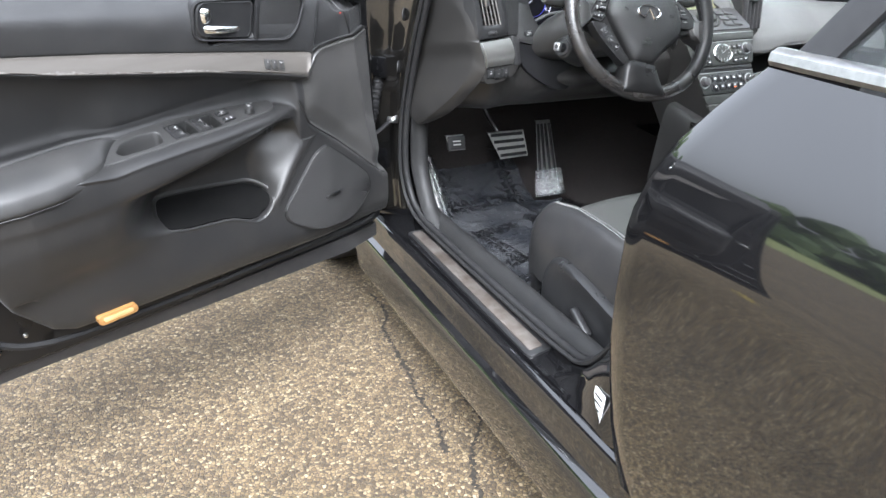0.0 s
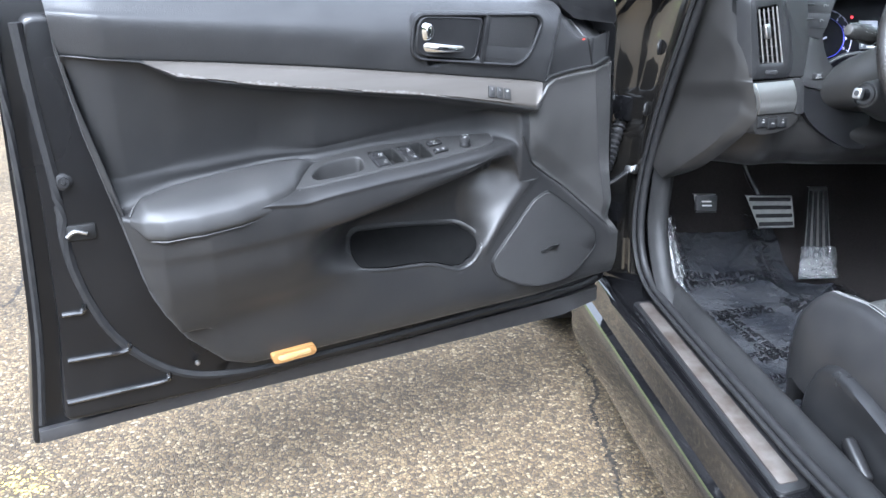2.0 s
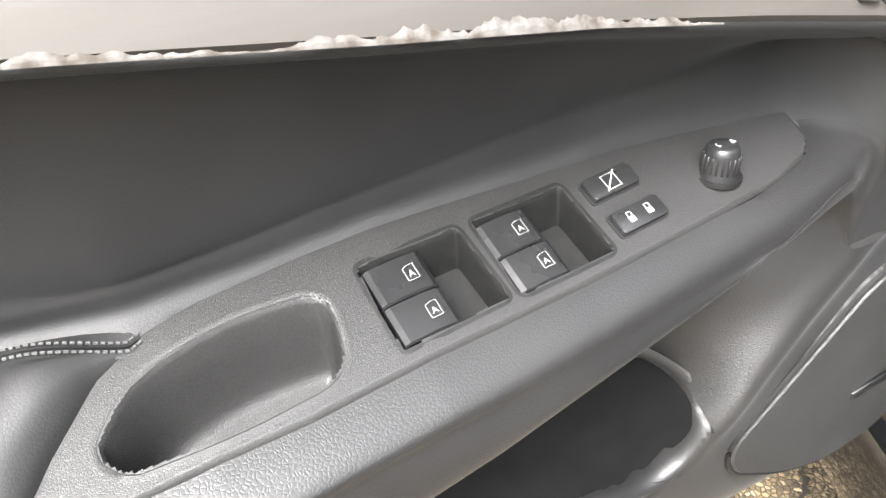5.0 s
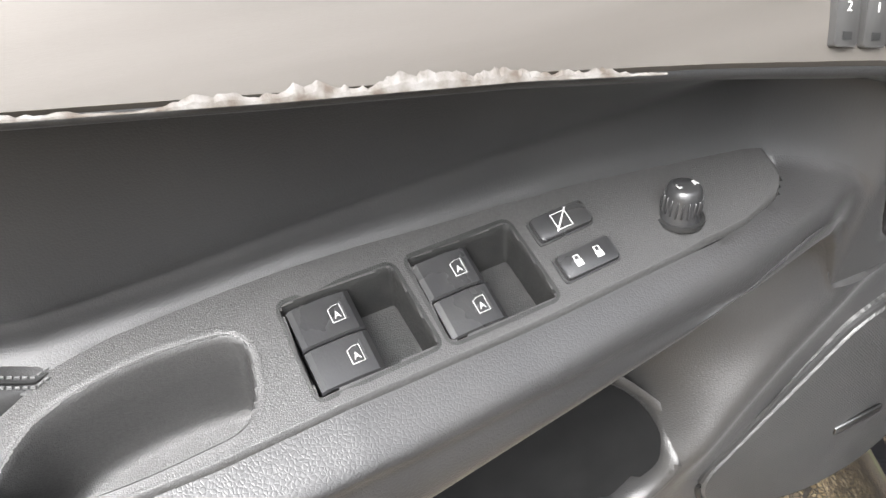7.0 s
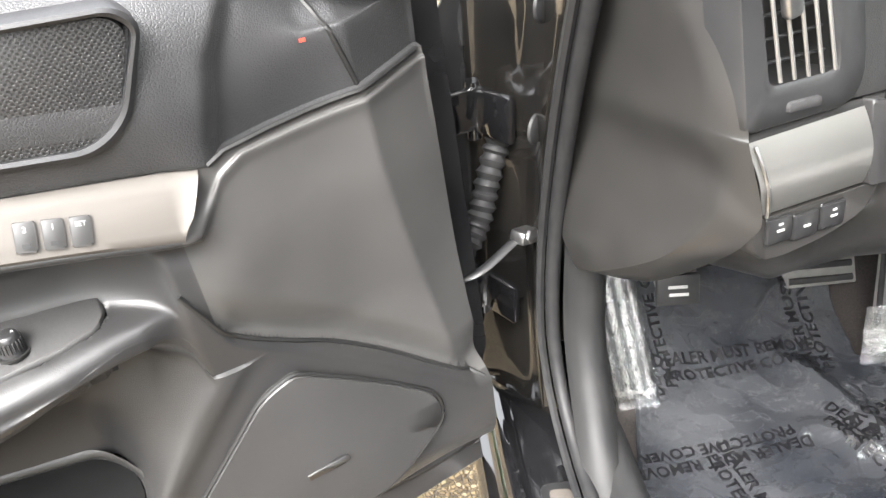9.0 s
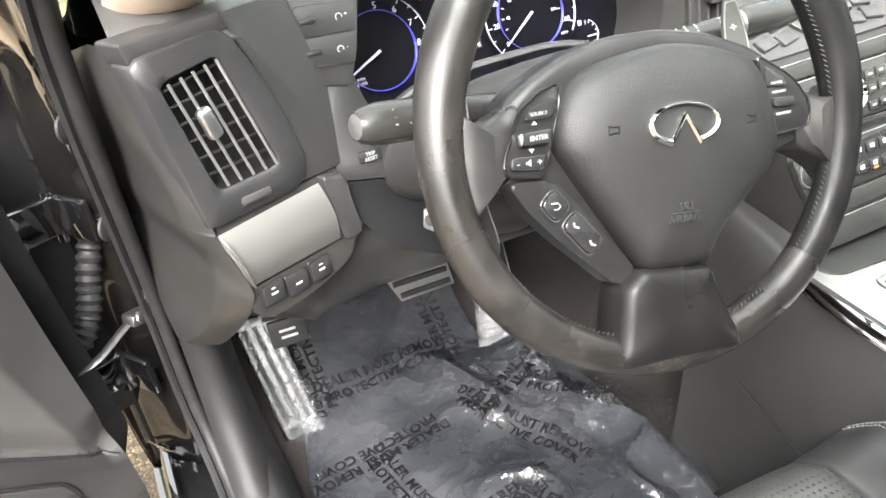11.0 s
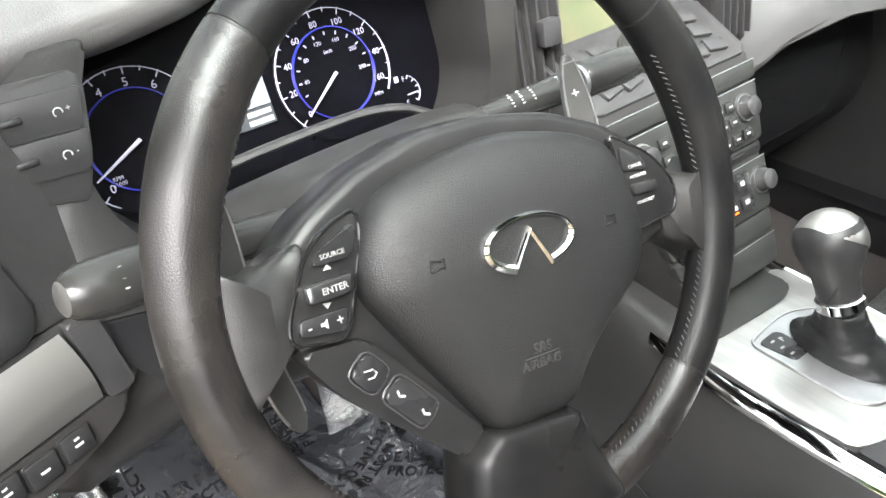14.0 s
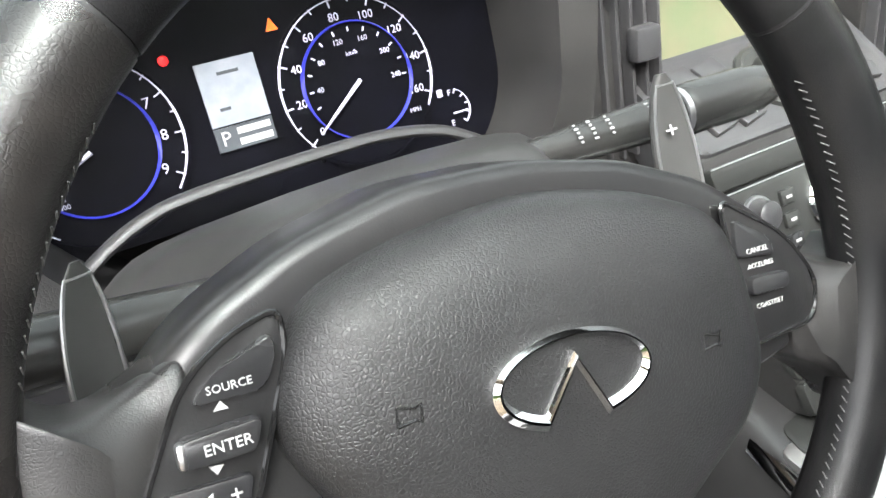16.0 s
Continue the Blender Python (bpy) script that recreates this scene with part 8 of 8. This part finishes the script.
def film_material():
    # the pale second colour is the film's sheen, painted in patches
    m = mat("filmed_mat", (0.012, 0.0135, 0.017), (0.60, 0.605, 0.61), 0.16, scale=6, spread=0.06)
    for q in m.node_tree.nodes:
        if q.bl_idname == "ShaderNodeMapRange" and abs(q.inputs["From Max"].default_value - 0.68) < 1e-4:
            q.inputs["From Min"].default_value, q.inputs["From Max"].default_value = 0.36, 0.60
    n, l = m.node_tree.nodes, m.node_tree.links
    p = n["Principled BSDF"]
    p.inputs["Coat Weight"].default_value = 1.0
    p.inputs["Coat Roughness"].default_value = 0.05
    p.inputs["Specular IOR Level"].default_value = 0.8
    co = n.new("ShaderNodeTexCoord")
    # pale sheen of reflected sky painted into the base colour, growing towards the tunnel
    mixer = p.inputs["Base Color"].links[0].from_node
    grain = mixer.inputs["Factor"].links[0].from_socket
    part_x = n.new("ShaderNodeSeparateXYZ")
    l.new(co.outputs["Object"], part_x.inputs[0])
    painted_sheen = n.new("ShaderNodeMapRange")
    painted_sheen.inputs["From Min"].default_value, painted_sheen.inputs["From Max"].default_value = -0.14, 0.06
    painted_sheen.inputs["To Min"].default_value, painted_sheen.inputs["To Max"].default_value = 0.05, 1.0
    l.new(part_x.outputs["X"], painted_sheen.inputs["Value"])
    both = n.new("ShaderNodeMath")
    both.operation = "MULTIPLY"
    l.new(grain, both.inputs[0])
    l.new(painted_sheen.outputs[0], both.inputs[1])
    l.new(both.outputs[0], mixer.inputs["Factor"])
    w = n.new("ShaderNodeTexNoise")
    w.inputs["Scale"].default_value, w.inputs["Detail"].default_value, w.inputs["Distortion"].default_value = 7, 2, 0.8
    l.new(co.outputs["Object"], w.inputs["Vector"])
    fine = n.new("ShaderNodeTexNoise")
    fine.inputs["Scale"].default_value, fine.inputs["Distortion"].default_value = 34, 1.5
    l.new(co.outputs["Object"], fine.inputs["Vector"])
    add = n.new("ShaderNodeMath")
    add.operation = "MULTIPLY_ADD"
    add.inputs[1].default_value = 0.17
    l.new(fine.outputs["Fac"], add.inputs[0])
    l.new(w.outputs["Fac"], add.inputs[2])
    bp = n.new("ShaderNodeBump")
    bp.inputs["Strength"].default_value, bp.inputs["Distance"].default_value = 0.35, 0.03
    l.new(add.outputs[0], bp.inputs["Height"])
    l.new(bp.outputs[0], p.inputs["Normal"])
    l.new(bp.outputs[0], p.inputs["Coat Normal"])
    return m


INK = mat("black_film_print", (0.004, 0.004, 0.005), (0.007, 0.007, 0.008), 0.5)
floor_mat = thing("floor_mat", (-0.43, 1.65, 0.29), "black floor mat under glossy clear printed protective film", "floor mat")
rows = []
for y in np.linspace(1.22, 2.04, 190):
    x0 = lerp([(1.22, -0.69), (1.7, -0.69), (1.80, -0.665), (2.04, -0.60)], y)
    x1 = lerp([(1.22, -0.17), (1.60, -0.165), (1.86, -0.215), (1.90, -0.30), (2.04, -0.31)], y)
    rows.append([(x, y, film_z(x, y) - (0.006 if f in (0, 1) else 0)) for f in np.linspace(0, 1, 130) for x in (x0 + (x1 - x0) * f,)])
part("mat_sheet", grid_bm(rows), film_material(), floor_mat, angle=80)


def printed(x, y, turn, words="DEALER MUST REMOVE\nPROTECTIVE COVER", size=0.0235):
    cu = text_part("printed_phrase", words, pose(x, y, 0, 0, 0, turn), size, INK, floor_mat, 0.0, "CENTER", 0.0005)
    bm = bmesh.new()
    bm.from_mesh(cu.data)
    bmesh.ops.subdivide_edges(bm, edges=[e for e in bm.edges if e.calc_length() > 0.02], cuts=3)
    for v in bm.verts:
        v.co.z = film_z(v.co.x, v.co.y) + 0.0034
    bm.to_mesh(cu.data)
    bm.free()


for x, y, turn in ((-0.485, 1.906, 0), (-0.365, 1.985, 90), (-0.60, 1.985, 90), (-0.345, 1.70, -62), (-0.29, 1.805, 205), (-0.56, 1.765, 184), (-0.545, 1.66, -80), (-0.205, 1.70, -48), (-0.47, 1.58, 8), (-0.36, 1.50, -62), (-0.58, 1.47, 184), (-0.46, 1.40, 0)):
    printed(x, y, turn)
fo = part("film_edge", grid_bm([[(lerp([(1.45, -0.115), (1.86, -0.20)], y) + d, y, 0.304 + 0.022 * abs(noise.noise(Vector((d * 60, y * 30, 4)))) + 0.3 * max(d, 0) * 0.2) for d in np.linspace(-0.10, 0.035, 16)] for y in np.linspace(1.45, 1.90, 40)]), FILM, floor_mat, "loose clear film edge", angle=25)
fo.visible_shadow = False

# ---- seats ----
PERF = perforated("perforated_leather", (0.040, 0.041, 0.039), (0.050, 0.051, 0.048), 0.011, ("X", "Y"), radians(45), (0.62, 0.80), 0.42)
SIDE = mat("seat_side_plastic", (0.012, 0.0122, 0.0128), (0.017, 0.017, 0.0175), 0.36, scale=30, bump=0.15, bscale=800)


def seat(name, cx, label, nose, back):
    st = thing(name, (cx, 0.95, 0.30), label, "car seat")
    rows = []
    for s in np.linspace(0, 1, 40):
        y = nose - (nose - 0.72) * s
        lift = lerp([(0, -0.115), (0.02, -0.060), (0.05, -0.022), (0.10, 0.0), (0.4, -0.008), (1, -0.05)], s)
        wid = lerp([(0, 0.86), (0.06, 0.97), (0.15, 1.0), (1, 0.98)], s)
        bol = lerp([(0, 0.004), (0.08, 0.020), (0.25, 0.044), (1, 0.062)], s)
        z0 = 0.565 + lift
        prof = [(-0.293, z0 - 0.14 if s > 0.03 else z0 - 0.06), (-0.296, z0 - 0.06), (-0.288, z0 - 0.008), (-0.262, z0 + bol), (-0.225, z0 + bol * 0.9), (-0.185, z0 + 0.006), (-0.175, z0 - 0.004), (-0.165, z0 + 0.004), (-0.09, z0 + 0.012), (0, z0 + 0.014)]
        prof = prof + [(-x, z) for x, z in prof[::-1][1:]]
        rows.append([Vector((cx + p.x * wid, y, p.y)) for p in smoothpath([(x, z, 0) for x, z in prof], 4)])
    n = len(rows[0])
    a, b = 24, n - 24
    part("bolster", grid_bm([r[:a + 1] for r in rows]), LEATHER, st, "smooth leather side bolster", angle=80)
    part("cushion", grid_bm([r[a:b] for r in rows]), PERF, st, "perforated leather seat cushion", angle=80)
    part("bolster", grid_bm([r[b - 1:] for r in rows]), LEATHER, st, "smooth leather side bolster", angle=80)
    part("front_face", grid_bm([rows[0], [v + Vector((0, -0.02, -0.10)) for v in rows[0]]]), LEATHER, st)
    for idx in (a - 10, n - a + 9):
        for off in (-0.0035, 0.0035):
            line = [r[idx] + Vector((off, 0, 0.001)) for r in rows[2:]]
            bms = []
            for i in range(len(line) - 1):
                for k in range(4):
                    bms.append(tube_bm([line[i].lerp(line[i + 1], k / 4), line[i].lerp(line[i + 1], k / 4 + 0.15)], 0.0007, 5))
            part("stitching", join_bm(bms), STITCH, st, "pale double stitching")
        part("seam", tube_bm([r[idx] for r in rows[2:]], 0.0012, 5), DARK, st)
    if back:
        rows = []
        for s in np.linspace(0, 1, 18):
            z, y = 0.52 + 0.66 * s, 0.78 - 0.30 * s
            w = lerp([(0, 0.25), (0.4, 0.255), (0.85, 0.20), (1, 0.17)], s)
            rows.append([Vector((cx + p.x, y + p.y, z)) for p in smoothpath([(-w, -0.07, 0), (-w, 0.03, 0), (-w * 0.8, 0.055, 0), (-w * 0.5, 0.012, 0), (w * 0.5, 0.012, 0), (w * 0.8, 0.055, 0), (w, 0.03, 0), (w, -0.07, 0), (0, -0.09, 0)], 3, True)])
        part("backrest", grid_bm(rows, False, True, True), LEATHER, st, angle=80)
    part("seat_base", box_bm(pose(cx, 0.98, 0.37), (0.46, 0.46, 0.14), 0.02), PLASTIC, st)
    for sx in (-1, 1):
        part("runner", box_bm(pose(cx + sx * 0.19, 1.02, 0.285), (0.05, 0.60, 0.03), 0.006), STEEL, st)
    return st


ds = seat("car_seat", -0.395, "black leather driver's seat with perforated cushion and pale stitching", 1.335, True)
# moulded side shield of the seat with its adjusting lever
sh = [(1.200, 0.345), (1.212, 0.43), (1.185, 0.500), (1.150, 0.520), (1.08, 0.515), (0.95, 0.49), (0.78, 0.46), (0.74, 0.40), (0.80, 0.33), (1.0, 0.30), (1.12, 0.31)]
c = Vector((1.0, 0.41))
rings = []
poly = rounded(sh, 0.03, 4)
for s, x in ((0.98, -0.640), (1.0, -0.668), (1.0, -0.690), (0.98, -0.700), (0.93, -0.706), (0.8, -0.704), (0.3, -0.700)):
    rings.append([(x, c.x + (y - c.x) * s, c.y + (z - c.y) * s) for y, z in poly])
part("side_shield", grid_bm(rings, False, True, True), SIDE, ds, "grey-black moulded side shield", angle=60)
part("adjuster", box_bm(pose(-0.712, 1.035, 0.425, 28, 0, 0), (0.018, 0.070, 0.020), 0.006, 3), PLASTIC, ds, "black seat adjuster lever")
seat("car_seat", 0.40, "black leather passenger seat cushion", 1.425, True)

# ---- beyond the car ----
GRASS = mat("dry_grass", (0.12, 0.15, 0.045), (0.22, 0.23, 0.09), 0.9, scale=3, bump=0.8, bscale=60)
FOLIAGE = mat("far_foliage", (0.030, 0.055, 0.018), (0.075, 0.11, 0.04), 0.9, scale=0.6, bump=1.0, bscale=2)
bm = bmesh.new()
for (x0, x1, y0, y1) in ((-60, 60, 9.0, 46), (-60, -16, -60, 9.0), (16, 60, -60, 9)):
    bm.faces.new([bm.verts.new(p) for p in ((x0, y0, 0.02), (x1, y0, 0.02), (x1, y1, 0.02), (x0, y1, 0.02))])
tagged(part("grass", bm, GRASS, None, smooth=False), "dry green grass beyond the asphalt lot", "grass", kind="stuff")
# tree ring added mostly out of view, tall enough to darken horizon reflections
rng = random.Random(11)
bm = bmesh.new()
for k in range(900):
    a = 2 * math.pi * k / 900
    r = 40 + rng.uniform(-5, 6)
    z = rng.uniform(0.3, 9.0) * (0.75 + 0.25 * math.sin(a * 5))
    m = Matrix.Translation((r * math.cos(a), r * math.sin(a), z)) @ Euler((rng.uniform(0, 3), rng.uniform(0, 3), rng.uniform(0, 3))).to_matrix().to_4x4() @ Matrix.Diagonal((rng.uniform(0.9, 2.2), rng.uniform(0.9, 2.2), rng.uniform(0.8, 1.9), 1))
    bmesh.ops.create_icosphere(bm, subdivisions=1, radius=1.0, matrix=m)
for v in bm.verts:
    v.co += 0.4 * Vector((noise.noise(v.co * 0.9), noise.noise(v.co * 0.9 + Vector((9, 0, 0))), noise.noise(v.co * 0.9 + Vector((0, 9, 0)))))
tagged(part("far_woods", bm, FOLIAGE, None, smooth=False), "distant dark green trees, added unseen around the lot to darken reflections", "trees", kind="stuff")


# ---- the rest of the car: bonnet, roof skin, far side, boot and wheels close the body and carry it ----
rows = []
for y in np.linspace(1.97, 3.1, 14):
    f = (y - 1.92) / 1.18
    rows.append([(-x, y, z) for x, z in curve2([(-0.86, 0.20), (-0.882, 0.35), (-0.893, 0.60), (-0.885, 0.82), (-0.858, 0.93 - 0.03 * f), (-0.80, 0.985 - 0.06 * f), (-0.70, 1.01 - 0.09 * f), (-0.35, 1.03 - 0.10 * f), (0.0, 1.04 - 0.10 * f)], 4)])
part("front_fender", shell(grid_bm(rows), 0.004), PAINT, body)
rows = []
for s in np.linspace(0, 1, 8):
    y = 3.1 + 0.20 * math.sin(0.5 * math.pi * s)
    rows.append([(x * (1 - 0.10 * s), y - 0.10 * (x / 0.89) ** 2 * s, max((z - 0.20) * (1 - 0.85 * s ** 3) + 0.20, 0.2)) for x, z in [(-0.86, 0.20), (-0.893, 0.60), (-0.858, 0.90), (-0.70, 0.92), (0, 0.94), (0.70, 0.92), (0.858, 0.90), (0.893, 0.60), (0.86, 0.20)]])
part("nose", shell(grid_bm(rows), 0.004), PAINT, body)
rows = [[(x, y, 1.432 - 0.05 * (abs(x) / 0.6) ** 2 - 0.05 * ((y + 0.1) / 1.2) ** 2) for x in np.linspace(-0.61, 0.61, 13)] for y in np.linspace(0.95, -1.3, 14)]
part("roof_skin", shell(grid_bm(rows), 0.004), PAINT, body, "gloss black roof skin")
rows = [[(0.872 + 0.03 * math.sin(2.6 * (z - 0.2)) - 0.25 * max(z - 0.85, 0) ** 1.2, y, z) for z in np.linspace(0.2, 1.05, 10)] for y in np.linspace(-1.25, 1.97, 10)]
part("far_skin", shell(grid_bm(rows), 0.004), PAINT, body, "gloss black passenger side")
rows = [[(0.812 - 0.20 * s, y0 + (y1 - y0) * s, 1.045 + 0.33 * s) for s in np.linspace(0, 1, 6)] for y0, y1 in zip(np.linspace(1.55, -1.1, 12), np.linspace(0.85, -1.0, 12))]
part("far_window", shell(grid_bm(rows), 0.004), GLASS, body, "tinted far side windows")
rows = []
for s in np.linspace(0, 1, 12):
    y = -1.2 - 0.95 * s
    w, top = lerp([(0, 0.885), (0.7, 0.84), (1, 0.74)], s), lerp([(0, 1.04), (0.8, 1.01), (1, 0.92)], s)
    rows.append([(x, y, z) for x, z in curve2([(-w + 0.03, 0.22), (-w, 0.45), (-w, 0.80), (-w + 0.08, top - 0.03), (0, top), (w - 0.08, top - 0.03), (w, 0.80), (w, 0.45), (w - 0.03, 0.22)], 4)])
bm = grid_bm(rows)
bm.verts.ensure_lookup_table()
bm.faces.new(bm.verts[-len(rows[0]):])
part("boot", bm, PAINT, body, "gloss black boot")
rows = [[(x, -1.3 - 0.42 * s, 1.36 - 0.33 * s) for x in np.linspace(-0.60 - 0.14 * s, 0.60 + 0.14 * s, 9)] for s in np.linspace(0, 1, 6)]
part("rear_screen", shell(grid_bm(rows), 0.004), GLASS, body, "tinted rear screen")
part("quarter_panel", shell(grid_bm([[(-0.872 - 0.02 * math.sin(math.pi * (z - 0.22) / 0.8), y, z) for z in np.linspace(0.22, 1.04, 8)] for y in np.linspace(-0.76, -1.21, 6)]), 0.004), PAINT, body)
for x, y in ((-0.775, 2.46), (0.775, 2.46), (-0.775, -1.30), (0.775, -1.30)):
    m = axes((x, y, 0.33), (0, 1, 0), (0, 0, 1)) @ pose(0, 0, -0.11 if x > 0 else -0.11)
    whl = part("wheel", lathe_bm([(0.225, 0.0), (0.31, 0.005), (0.33, 0.03), (0.33, 0.19), (0.31, 0.215), (0.225, 0.22)], m, 40), RUBBER, body, "black road tyre")
    part("rim", lathe_bm([(0.226, 0.02), (0.226, 0.205), (0.20, 0.195), (0.06, 0.17), (0.0, 0.175)], m, 40), SATIN, whl)
